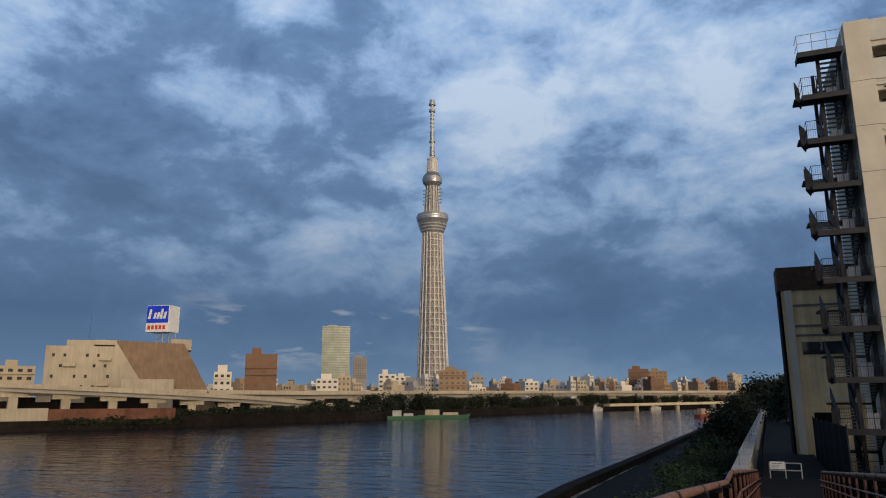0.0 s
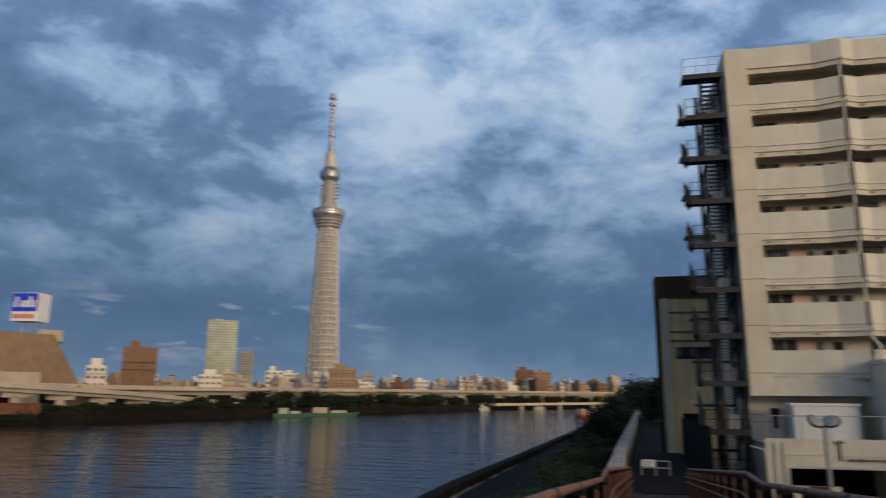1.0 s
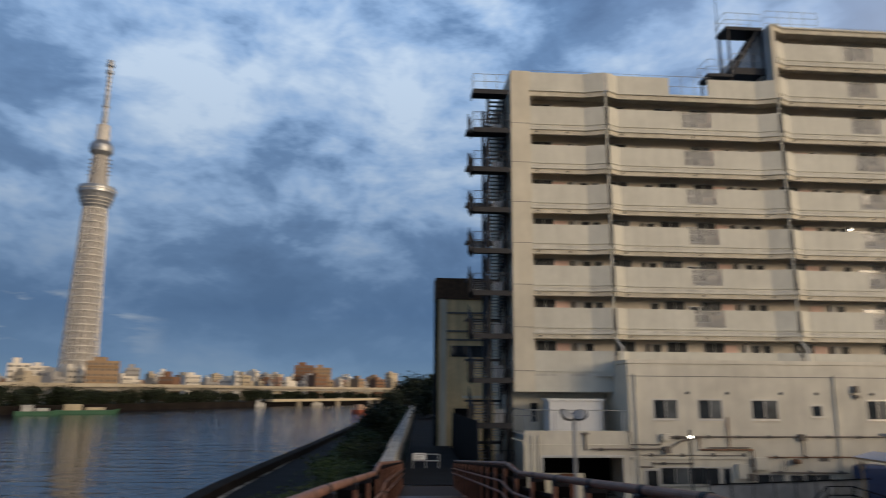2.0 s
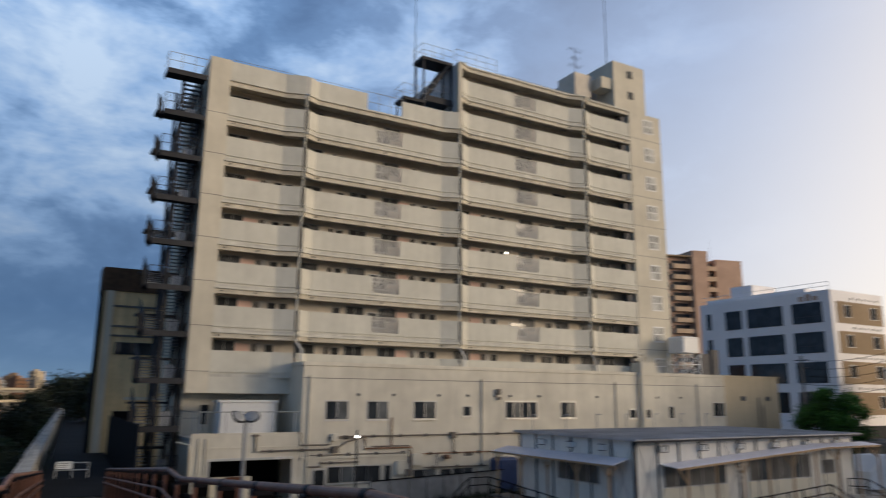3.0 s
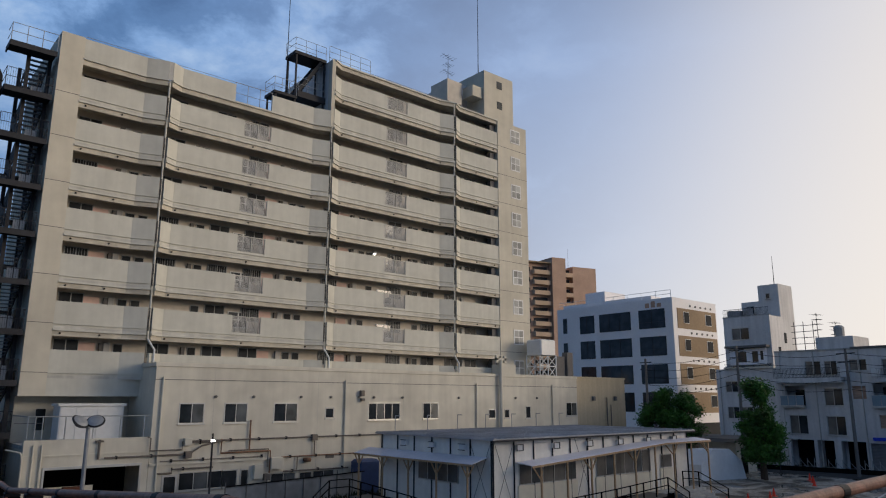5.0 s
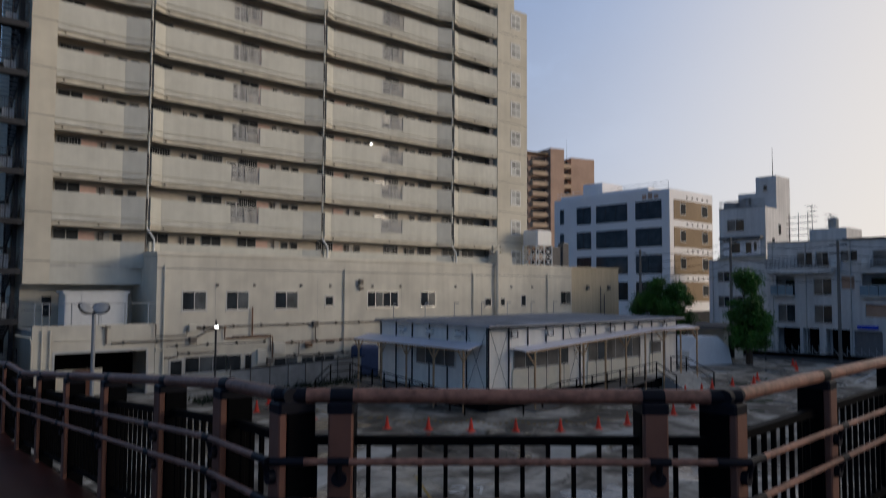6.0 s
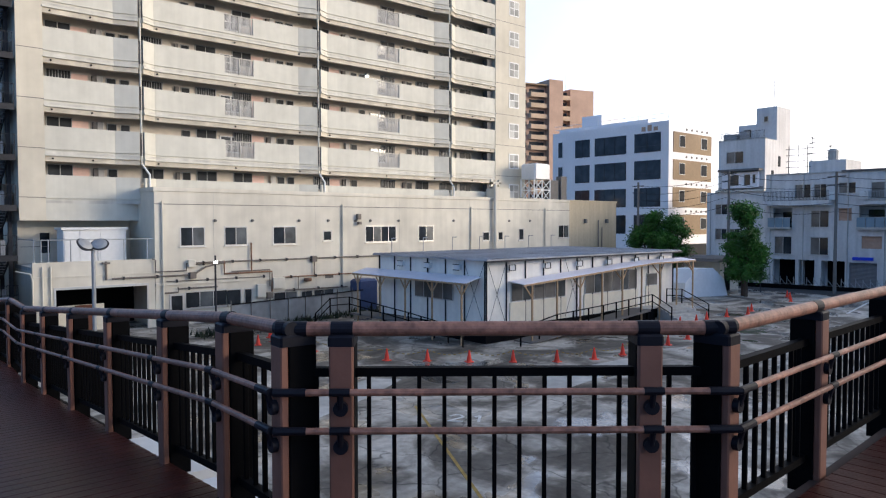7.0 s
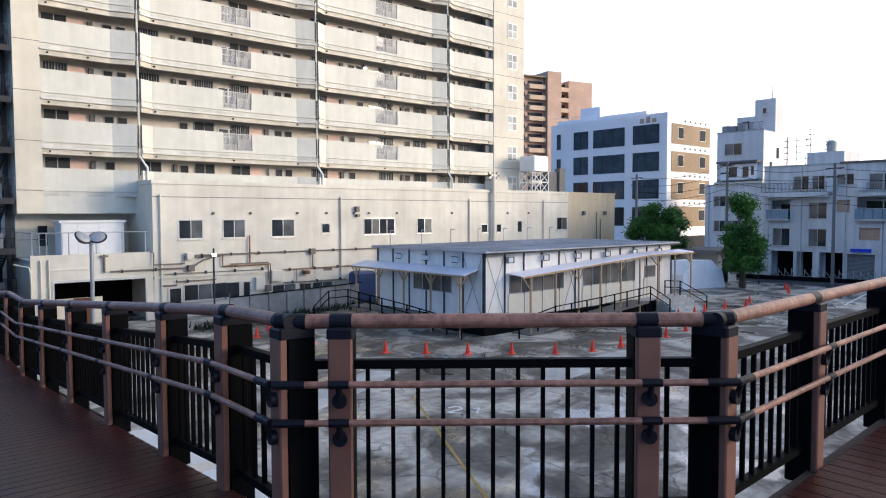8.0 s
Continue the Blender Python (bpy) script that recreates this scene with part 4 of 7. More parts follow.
    st = wpart("roof_stair", Shape().box(24.4, ya, 27.95, 27.22, yb, 28.2), M["steel"], hb, "dark steel roof staircase")
    wpart("stair_landing", Shape().box(24.75, ya, 24.7, 27.22, yb, 24.95).box(24.75, ya, 24.45, 27.22, ya + 0.08, 24.7), M["steel"], st)
    wpart("stair_landing", Shape().box(22.8, ya, 24.2, 24.74, yb, 24.42), M["steel"], st)
    for i in range(13):
        f = i / 12
        wpart("tread", Shape().box(24.95 + 1.7 * f, ya + 0.15, 25.1 + 2.6 * f, 25.25 + 1.7 * f, yb - 0.3, 25.15 + 2.6 * f), M["steellight"] if i % 4 == 3 else M["steel"], st)
    for y in (ya + 0.12, yb - 0.28):
        wpart("stringer", Shape().bar((24.85, y, 24.95), (26.85, y, 28.0), 0.05, 0.25), M["steel"], st)
    for x in (22.95, 24.55, 27.05):
        for y in (ya + 0.1, yb - 0.15):
            wpart("stair_post", Shape().box(x, y, zl, x + 0.12, y + 0.12, 24.25 if x < 24 else 28.0), M["steel"], st)
    for (xa, xb, z0) in ((24.4, 27.2, 28.2), (22.8, 24.7, 24.42), (24.8, 27.2, 24.95)):
        for y in (ya + 0.03, yb - 0.03):
            for x in np.linspace(xa + 0.03, xb - 0.03, 4):
                wpart("railing_post", Shape().rod((x, y, z0), (x, y, z0 + 1.1), 0.018, 5), M["steellight"], st)
            for h in (0.55, 1.1):
                wpart("railing_tube", Shape().rod((xa, y, z0 + h), (xb, y, z0 + h), 0.018, 5), M["steellight"], st)
        for h in (0.55, 1.1):
            wpart("railing_tube", Shape().rod((xa, ya, z0 + h), (xa, yb, z0 + h), 0.018, 5), M["steellight"], st)


housing_block()


def mast(x, y, z0, h, label, yagi=False):
    m = site("antenna_mast", label, "antenna", (x, y, z0))
    wpart("pole", Shape().rod((x, y, z0), (x, y, z0 + h), 0.05, 6, 0.02), M["steel"], m)
    if yagi:
        s = Shape()
        for i, z in enumerate((0.95, 0.82, 0.70, 0.55)):
            w = (0.9, 0.55, 0.8, 0.45)[i]
            s.rod((x - w, y - 0.25, z0 + h * z), (x + w, y + 0.25, z0 + h * z), 0.018, 5)
            for k in range(-2, 3):
                s.rod((x + w * k / 2.5, y - 0.4, z0 + h * z), (x + w * k / 2.5, y + 0.4, z0 + h * z), 0.012, 4)
        wpart("yagi_head", s, M["steel"], m)


mast(24.1, FY + 1.2, EYE + 20.6, 12.0, "tall thin steel antenna mast on the lower roof")
mast(44.5, FY + 1.0, EYE + 31.1, 11.0, "tall thin steel antenna mast on the penthouse")
mast(41.9, 48.0, EYE + 26.5, 6.4, "television aerial on the roof", True)
mast(46.8, 48.5, EYE + 31.1, 1.3, "small television aerial on the penthouse", True)


# ---------- escape staircase ----------
def escape_stair():
    es = site("escape_staircase", "dark steel outdoor escape staircase at the end of the block", "staircase", (6.8, 47.5, GZ))
    xa, xb, y0, y1 = 5.62, 8.12, 45.35, 50.6
    st, lt = M["steel"], M["steellight"]
    for x, y in ((8.0, 46.7), (8.0, 49.4), (6.85, 46.7), (6.85, 49.4)):
        wpart("column", Shape().box(x - 0.1, y - 0.1, GZ, x + 0.1, y + 0.1, EYE + 20.6), st, es)
    levels = [EYE + 20.55 - 2.8 * i for i in range(10)]
    for i, z in enumerate(levels):
        if z < GZ + 1:
            break
        ld = wpart("landing", Shape().box(xa, y0, z - 0.12, xb, 46.7, z).box(xa, y0 - 0.02, z - 0.30, xb, y0 + 0.05, z + 0.03).box(xa - 0.02, y0, z - 0.3, xa + 0.05, 46.7, z + 0.03), st, es)
        rm = lt if i == 0 else st
        for x in np.linspace(xa + 0.03, xb - 0.03, 4):
            wpart("railing_post", Shape().rod((x, y0 + 0.03, z), (x, y0 + 0.03, z + 1.15), 0.022, 6), rm, ld)
        for h in (0.6, 1.15):
            wpart("railing_tube", Shape().tube([(xb, y0 + 0.03, z + h), (xa + 0.03, y0 + 0.03, z + h), (xa + 0.03, 46.7, z + h)], 0.02, 6), rm, ld)
        if i > 0:
            for x in np.arange(xa + 0.12, xb, 0.12):
                wpart("railing_bar", Shape().rod((x, y0 + 0.03, z), (x, y0 + 0.03, z + 1.12), 0.008, 4), st, ld)
        if i > 0:
            wpart("door_panel", Shape().box(7.15, 46.72, z, 7.75, 46.76, z + 0.85), lt, ld)
        if i == len(levels) - 1 or z - 2.8 < GZ:
            continue
        # half landing behind, and two flights of open treads
        zm = z - 1.4
        wpart("half_landing", Shape().box(xa, 49.4, zm - 0.12, xb, y1, zm), st, es)
        for xs0, xs1, za, zb in ((6.95, 7.95, z, zm), (5.8, 6.75, z - 2.8, zm)):
            xl, xr = xs0 - 0.03, xs1 + 0.03
            flight = wpart("flight_stringer", Shape().bar((xl, 46.6, za - 0.08), (xl, 49.5, zb - 0.08), 0.05, 0.26), st, es)
            wpart("stringer", Shape().bar((xr, 46.6, za - 0.08), (xr, 49.5, zb - 0.08), 0.05, 0.26), st, flight)
            for j in range(1, 8):
                f = j / 8
                yy = 46.7 + 2.7 * f
                wpart("tread", Shape().box(xs0, yy - 0.14, za + (zb - za) * f - 0.04, xs1, yy + 0.14, za + (zb - za) * f), lt, flight)
            if i > 0:
                for x in (xl, xr):
                    wpart("side_panel", Shape().bar((x, 46.7, za + 0.62), (x, 49.4, zb + 0.62), 0.03, 0.72), st, flight)
        # outer splayed screen panel beside the stair
        if i > 0:
            sp = Shape()
            sp.add([(5.30, 45.9, z - 0.2), (5.30, 45.9, z + 1.15), (5.62, 46.7, z + 1.0), (5.62, 46.7, z - 0.35), (5.34, 45.88, z - 0.2), (5.34, 45.88, z + 1.15), (5.66, 46.68, z + 1.0), (5.66, 46.68, z - 0.35)],
                   [(0, 1, 2, 3), (7, 6, 5, 4), (0, 4, 5, 1), (1, 5, 6, 2), (2, 6, 7, 3), (3, 7, 4, 0)])
            wpart("screen_panel", sp, M["steel"], es)


escape_stair()


# ---------- low front building ----------
LX0, LX1, LY = 14.7, 53.15, 42.7
LTOP = EYE + 2.1


def sash(parent, x0, z0, x1, z1, y, leaves, depth=0.12):
    """A window let into a wall front at y: frame, panes and sill."""
    w = wpart("window", Shape().box(x0 - 0.05, y - 0.03, z0 - 0.05, x1 + 0.05, y + 0.002, z0).box(x0 - 0.05, y - 0.03, z1, x1 + 0.05, y + 0.002, z1 + 0.05)
              .box(x0 - 0.05, y - 0.03, z0, x0, y + 0.002, z1).box(x1, y - 0.03, z0, x1 + 0.05, y + 0.002, z1), M["alu"], parent)
    step = (x1 - x0) / leaves
    for i in range(leaves):
        a = x0 + i * step
        wpart("pane", Shape().box(a + 0.02, y - 0.012, z0 + 0.02, a + step - 0.02, y - 0.005, z1 - 0.02), M["glassdark"] if i != 1 or leaves < 2 else M["glasssoft"], w)
        if i:
            wpart("mullion", Shape().box(a - 0.02, y - 0.02, z0, a + 0.02, y, z1), M["alu"], w)
    wpart("sill", Shape().box(x0 - 0.1, y - 0.09, z0 - 0.10, x1 + 0.1, y, z0 - 0.052), M["alu"], w)


def low_building():
    lb = site("low_annex", "low off-white rendered annex with a row of aluminium windows", "building", (34, 44, GZ))
    wpart("front_wall", Shape().box(LX0, LY, GZ, LX1, 47.1, LTOP - 0.25), M["lowwall"], lb)
    wpart("coping", Shape().box(LX0 - 0.06, LY - 0.06, LTOP - 0.24, LX1 + 0.03, LY + 0.3, LTOP).box(LX0 - 0.06, LY + 0.3, LTOP - 0.24, LX0 + 0.25, 45.4, LTOP), M["lowwall"], lb)
    wpart("coping_line", Shape().box(LX0, LY - 0.012, LTOP - 1.02, LX1, LY - 0.004, LTOP - 0.98), M["joint"], lb)
    j = M["ledge"]
    for x in np.arange(LX0 + 3.6, LX1, 7.3):
        wpart("panel_joint", Shape().box(x, LY - 0.008, GZ, x + 0.02, LY - 0.004, LTOP - 0.25), j, lb)
    e = EYE
    for x0, x1, n in ((16.25, 17.7, 2), (19.05, 20.5, 2), (22.4, 24.05, 2), (29.8, 32.55, 4), (34.8, 36.25, 2), (51.6, 53.0, 2)):
        sash(lb, x0, e - 1.42, x1, e - 0.30, LY, n)
    for x0, x1, z0, z1 in ((26.25, 26.85, -1.25, -0.62), (41.75, 42.45, -1.5, -0.85), (43.6, 44.1, -1.5, -0.85), (46.2, 46.75, -1.55, -0.6)):
        sash(lb, x0, e + z0, x1, e + z1, LY, 1)
    # ground-floor strip windows and doors
    for x0, x1, z0, z1, n in ((16.5, 19.1, -3.62, -2.66, 3), (19.15, 20.05, -3.62, -2.68, 1), (20.35, 20.8, -3.6, -2.7, 1), (22.4, 24.1, -3.68, -3.06, 2), (24.45, 25.3, -3.68, -3.1, 1), (25.45, 27.0, -3.68, -3.08, 2)):
        sash(lb, x0, z0, x1, z1, LY, n)
    d = wpart("side_door", Shape().box(15.5, LY - 0.04, GZ, 16.4, LY + 0.002, -2.7), M["alu"], lb)
    wpart("pane", Shape().box(15.62, LY - 0.05, -3.95, 16.28, LY - 0.041, -2.82), M["glassdark"], d)
    vents = Shape().lathe([(0.0, 0), (0.09, 0), (0.09, 0.1), (0.0, 0.12)], 10).mesh("vent", M["joint"])
    for x in (18.4, 20.9, 24.3, 26.6, 28.9, 30.2, 32.8, 38.4, 44.9, 47.6):
        ob = wpart("vent", vents, M["joint"], lb)
        ob.matrix_basis = pose(x, LY, e + 0.12, 90, 0, 0)
    for x in (15.13, 27.75, 40.3, 49.6):
        wpart("downpipe", Shape().rod((x, LY - 0.09, GZ), (x, LY - 0.09, e + 1.25), 0.06, 8), M["lowwall"], lb)
    wpart("flue", Shape().rod((42.95, LY - 0.25, GZ + 1), (42.95, LY - 0.25, e + 3.3), 0.16, 10).box(42.35, LY - 0.35, e + 3.2, 43.55, LY - 0.15, e + 3.38).box(42.35, LY - 0.35, e + 3.0, 42.6, LY - 0.15, e + 3.6).box(43.3, LY - 0.35, e + 3.0, 43.55, LY - 0.15, e + 3.6), M["lowwall"], lb)
    # string course and conduits
    wpart("string_course", Shape().box(LX0, LY - 0.12, -2.16, 22.2, LY, -2.02), M["lowwall"], lb)
    yp = LY - 0.13
    runs = [[(12.25, -1.59), (16.7, -1.59)], [(14.5, -0.55), (14.68, -0.62), (14.68, -1.31), (16.52, -1.32), (16.52, -0.88), (16.8, -0.88)],
            [(16.95, -0.86), (30.4, -0.86)], [(16.95, -0.95), (19.0, -0.95)], [(18.91, -0.8), (18.91, -1.62), (22.2, -1.62), (22.2, -2.97)],
            [(19.4, -1.5), (22.05, -1.5), (22.05, -2.6)], [(16.04, -2.4), (18.46, -2.4)], [(15.3, -1.92), (21.6, -1.95)], [(15.2, -2.6), (16.0, -2.6), (16.0, -2.3)],
            [(23.0, -2.05), (30.4, -2.05)], [(23.2, -2.93), (28.1, -2.98)], [(24.15, -2.1), (24.15, -2.95)], [(16.9, -1.62), (17.7, -1.15), (18.9, -0.9)],
            [(25.4, -0.95), (25.4, -2.0)], [(20.75, 0.3), (20.75, -1.5)], [(31.0, -1.0), (31.0, -2.4)], [(30.4, -0.86), (38.5, -0.8)]]
    for i, run in enumerate(runs):
        pipe = wpart("conduit", Shape().tube([(x, yp, z) for x, z in run], (0.055, 0.042, 0.05, 0.03)[i % 4], 6), M["conduit"] if i % 5 != 4 else M["rustpipe"], lb)
        (xa, za), (xb, zb) = run[0], run[-1]
        if abs(zb - za) < 0.1:
            for x in np.arange(xa + 0.6, xb, 1.9):
                wpart("pipe_clip", Shape().box(x, LY - 0.2, za - 0.09, x + 0.07, LY + 0.002, za + 0.09), M["steel"], pipe)
    for x, z, w, h in ((16.82, -0.88, 0.22, 0.2), (16.88, -1.62, 0.2, 0.19), (25.36, -0.9, 0.2, 0.2), (22.65, -2.4, 0.42, 0.36), (21.4, -2.85, 0.3, 0.42), (22.0, -3.2, 0.2, 0.2), (29.1, 2.0, 0.15, 0.2), (29.15, 1.55, 0.13, 0.1)):
        wpart("junction_box", Shape().bevel_box(x - w, LY - 0.28, z - h, x + w, LY, z + h, 0.02), M["lowwall"] if w > 0.21 else M["conduit"], lb)
    wpart("gas_meter", Shape().lathe([(0.24, -0.12), (0.28, 0.0), (0.24, 0.12), (0.0, 0.14)], 14), M["rustpipe"], lb, "rust-stained round meter", at=(24.85, LY - 0.2, -2.3))
    wpart("louvre_vent", Shape().box(26.35, LY - 0.03, -2.3, 27.0, LY + 0.002, -2.05), M["joint"], lb)
    # roof bits
    wpart("roof_tank_room", Shape().box(44.8, 44.2, LTOP - 0.3, 46.6, 45.4, LTOP + 0.9), M["lowwall"], lb)
    wpart("chimney_box", Shape().box(52.3, LY + 0.3, LTOP, 53.1, LY + 0.9, e + 4.3).box(50.9, LY + 0.5, LTOP, 52.2, LY + 1.2, e + 3.9), M["joint"], lb)
    tn = thing("water_tank", "pale roof water tank on a lattice steel frame", "water tank", (49.7, 43.9, LTOP - 0.25))
    fr = Shape()
    for x in (-1.1, 0, 1.1):
        for y in (-0.8, 0.8):
            fr.rod((x, y, 0), (x, y, 2.1), 0.06, 6)
    for y in (-0.8, 0.8):
        for x in (-1.1, 0):
            fr.rod((x, y, 0.1), (x + 1.1, y, 1.1), 0.04, 5).rod((x + 1.1, y, 0.1), (x, y, 1.1), 0.04, 5)
            fr.rod((x, y, 1.1), (x + 1.1, y, 2.0), 0.04, 5).rod((x + 1.1, y, 1.1), (x, y, 2.0), 0.04, 5)
        fr.rod((-1.1, y, 1.1), (1.1, y, 1.1), 0.05, 5)
    part("lattice_frame", fr, M["whitemetal"], tn)
    part("tank", Shape().bevel_box(-1.05, -0.9, 2.1, 1.05, 0.9, 3.5, 0.12), M["whitemetal"], tn)
    tb = site("tan_annex", "tan rendered annex end with two wall lamps", "building", (57, 45, GZ))
    wpart("front_wall", Shape().box(LX1 + 0.02, LY + 0.05, GZ, 60.7, 50, EYE + 1.95), M["tanwall"], tb)
    wpart("coping", Shape().box(LX1 + 0.02, LY - 0.02, EYE + 1.95, 60.75, 50, EYE + 2.1), M["tanwall"], tb)
    for x in (55.4, 58.8):
        wpart("wall_lamp", Shape().bevel_box(x, LY - 0.2, EYE - 0.1, x + 0.3, LY + 0.05, EYE + 0.3, 0.03), M["joint"], tb)
    for x in (57.6, 58.2):
        wpart("pipe", Shape().rod((x, LY - 0.05, GZ), (x, LY - 0.05, EYE + (0.2 if x < 58 else -0.5)), 0.05, 6), M["joint"], tb)


low_building()


def loading_terrace():
    e = EYE
    t = site("loading_terrace", "off-white raised terrace with a dark garage opening below", "terrace", (11.6, 44.5, GZ))
    wpart("terrace_wall", Shape().box(8.3, LY, e - 3.55, 14.68, LY + 0.3, e - 2.15), M["lowwall"], t)
    wpart("drip_line", Shape().box(8.3, LY - 0.05, e - 3.0, 14.68, LY, e - 2.93), M["lowwall"], t)
    wpart("spout_pipe", Shape().tube([(11.95, LY - 0.1, e - 2.2), (11.95, LY - 0.1, e - 3.25)], 0.06, 6).box(11.75, LY - 0.2, e - 2.35, 12.15, LY - 0.002, e - 2.25), M["conduit"], t)
    wpart("corner_pipe", Shape().tube([(7.6, LY + 0.4, e - 2.6), (8.2, LY - 0.05, e - 2.75), (8.28, LY - 0.1, e - 3.1), (8.28, LY - 0.1, GZ)], 0.045, 8), M["lowwall"], t)
    wpart("terrace_floor", Shape().box(8.3, LY + 0.3, e - 2.6, 14.68, 47.2, e - 2.4), M["concrete"], t)
    wpart("garage_pier", Shape().box(8.3, LY, GZ, 9.3, LY + 0.4, e - 3.55), M["lowwall"], t)
    wpart("garage_pier", Shape().box(14.3, LY, GZ, 14.68, LY + 0.4, e - 3.55), M["lowwall"], t)
    wpart("side_wall", Shape().box(8.3, LY + 0.4, GZ, 8.6, 47.2, e - 2.6), M["lowwall"], t)
    # black back wall: the garage's inner shade is put into its colour
    wpart("garage_back", Shape().box(8.6, 46.6, GZ, 14.68, 46.8, e - 2.7), M["black"], t)
    wpart("garage_frame", Shape().box(9.3, LY - 0.05, e - 3.68, 14.3, LY + 0.1, e - 3.552).box(9.3, LY - 0.05, GZ, 9.4, LY + 0.1, e - 3.68).box(14.2, LY - 0.05, GZ, 14.3, LY + 0.1, e - 3.68), M["alu"], t)
    for x in (8.75, 9.15):
        wpart("downpipe", Shape().rod((x, LY - 0.08, GZ), (x, LY - 0.08, e - 2.4), 0.05, 8), M["lowwall"], t)
    r = Shape()
    for x in (8.4, 8.75, 9.1, 10.2, 11.6, 13.0, 14.3):
        r.rod((x, LY + 0.1, e - 2.15), (x, LY + 0.1, e - 0.95), 0.03, 6)
    r.rod((8.4, LY + 0.1, e - 0.95), (14.6, LY + 0.1, e - 0.95), 0.03, 6)
    r.rod((8.4, LY + 0.1, e - 0.95), (8.4, 46.8, e - 0.95), 0.03, 6)
    wpart("railing", r, M["alu"], t)
    s = site("storage_locker", "white sheet-metal storage locker on the terrace", "storage locker", (11.8, 45, e - 2.4))
    wpart("body", Shape().bevel_box(10.15, 44.2, e - 2.4, 13.55, 45.6, e - 0.42, 0.02), M["whitemetal"], s)
    wpart("lid", Shape().box(10.05, 44.1, e - 0.42, 13.65, 45.7, e - 0.28), M["whitemetal"], s)
    for x in (10.2, 11.0, 12.1):
        wpart("door", Shape().box(x + 0.02, 44.17, e - 2.3, x + (0.75 if x < 11 else 1.05), 44.19, e - 0.5), M["whitemetal"], s)
    gc = site("garage_clutter", "pale board and crates inside the open garage", "crates", (11, 44, GZ))
    wpart("board", Shape().box(9.8, 44.0, GZ, 12.2, 44.1, GZ + 1.5), M["shedtan"], gc)
    wpart("crate", Shape().bevel_box(10.6, 43.6, GZ, 11.5, 43.9, GZ + 1.5, 0.02), M["brickwall"], gc)
    wpart("service_wall_window", Shape().box(9.6, 47.15, e - 1.8, 10.1, 47.2, e - 0.6), M["glassdark"], t)


loading_terrace()


def back_block():
    """The older building behind the stair, cream front, dark top and dark flank."""
    b = site("old_block", "older cream building with dark brown top behind the staircase", "building", (10, 62, GZ))
    e = EYE
    wpart("body", Shape().box(4.25, 58.0, GZ, 16, 60.2, e + 9.2), M["ochre"], b)
    wpart("dark_flank", Shape().box(4.08, 57.9, GZ, 4.24, 60.2, e + 9.3), M["black"], b)
    wpart("dark_top", Shape().box(4.05, 57.85, e + 7.6, 16.05, 60.25, e + 9.35), M["umber"], b)
    wpart("pilaster", Shape().box(4.45, 57.8, GZ, 4.95, 57.99, e + 7.6), M["cream"], b)
    for z in (6.4, 4.9, 4.2):
        wpart("string_course", Shape().box(4.96, 57.9, e + z, 16, 57.99, e + z + 0.15), M["joint"], b)
    wpart("window", Shape().box(5.3, 57.93, e + 2.9, 9, 57.995, e + 3.8), M["glassdark"], b)
    wpart("roof_ledge", Shape().box(6.3, 56.8, e - 0.4, 9, 57.9, e - 0.2), M["lowwall"], b)
    wpart("arch_door", Shape().box(5.6, 57.9, GZ, 6.8, 57.98, e - 1.2), M["black"], b)
    f = site("mesh_fence", "dark green mesh fence beside the path", "fence", (6, 44, GZ))
    for i in range(7):
        wpart("fence_post", Shape().rod((5.2, 40 + 2.5 * i, GZ), (5.2, 40 + 2.5 * i, e - 1.4), 0.04, 6), M["steel"], f)
    wpart("fence_panel", Shape().box(5.18, 40, GZ, 5.22, 55, e - 1.5), M["black"], f)
    wl = site("wall_light", "small lit lamp on the old building", "lamp", (6.6, 56, e - 2.3))
    wpart("arm", Shape().rod((6.6, 57.9, e - 2.2), (6.6, 56.0, e - 2.1), 0.04, 6), M["steel"], wl)
    wpart("lit_lens", Shape().bevel_box(6.3, 55.8, e - 2.3, 6.9, 56.15, e - 2.12, 0.03), M["lamp"], wl, "glowing white lamp lens")


back_block()


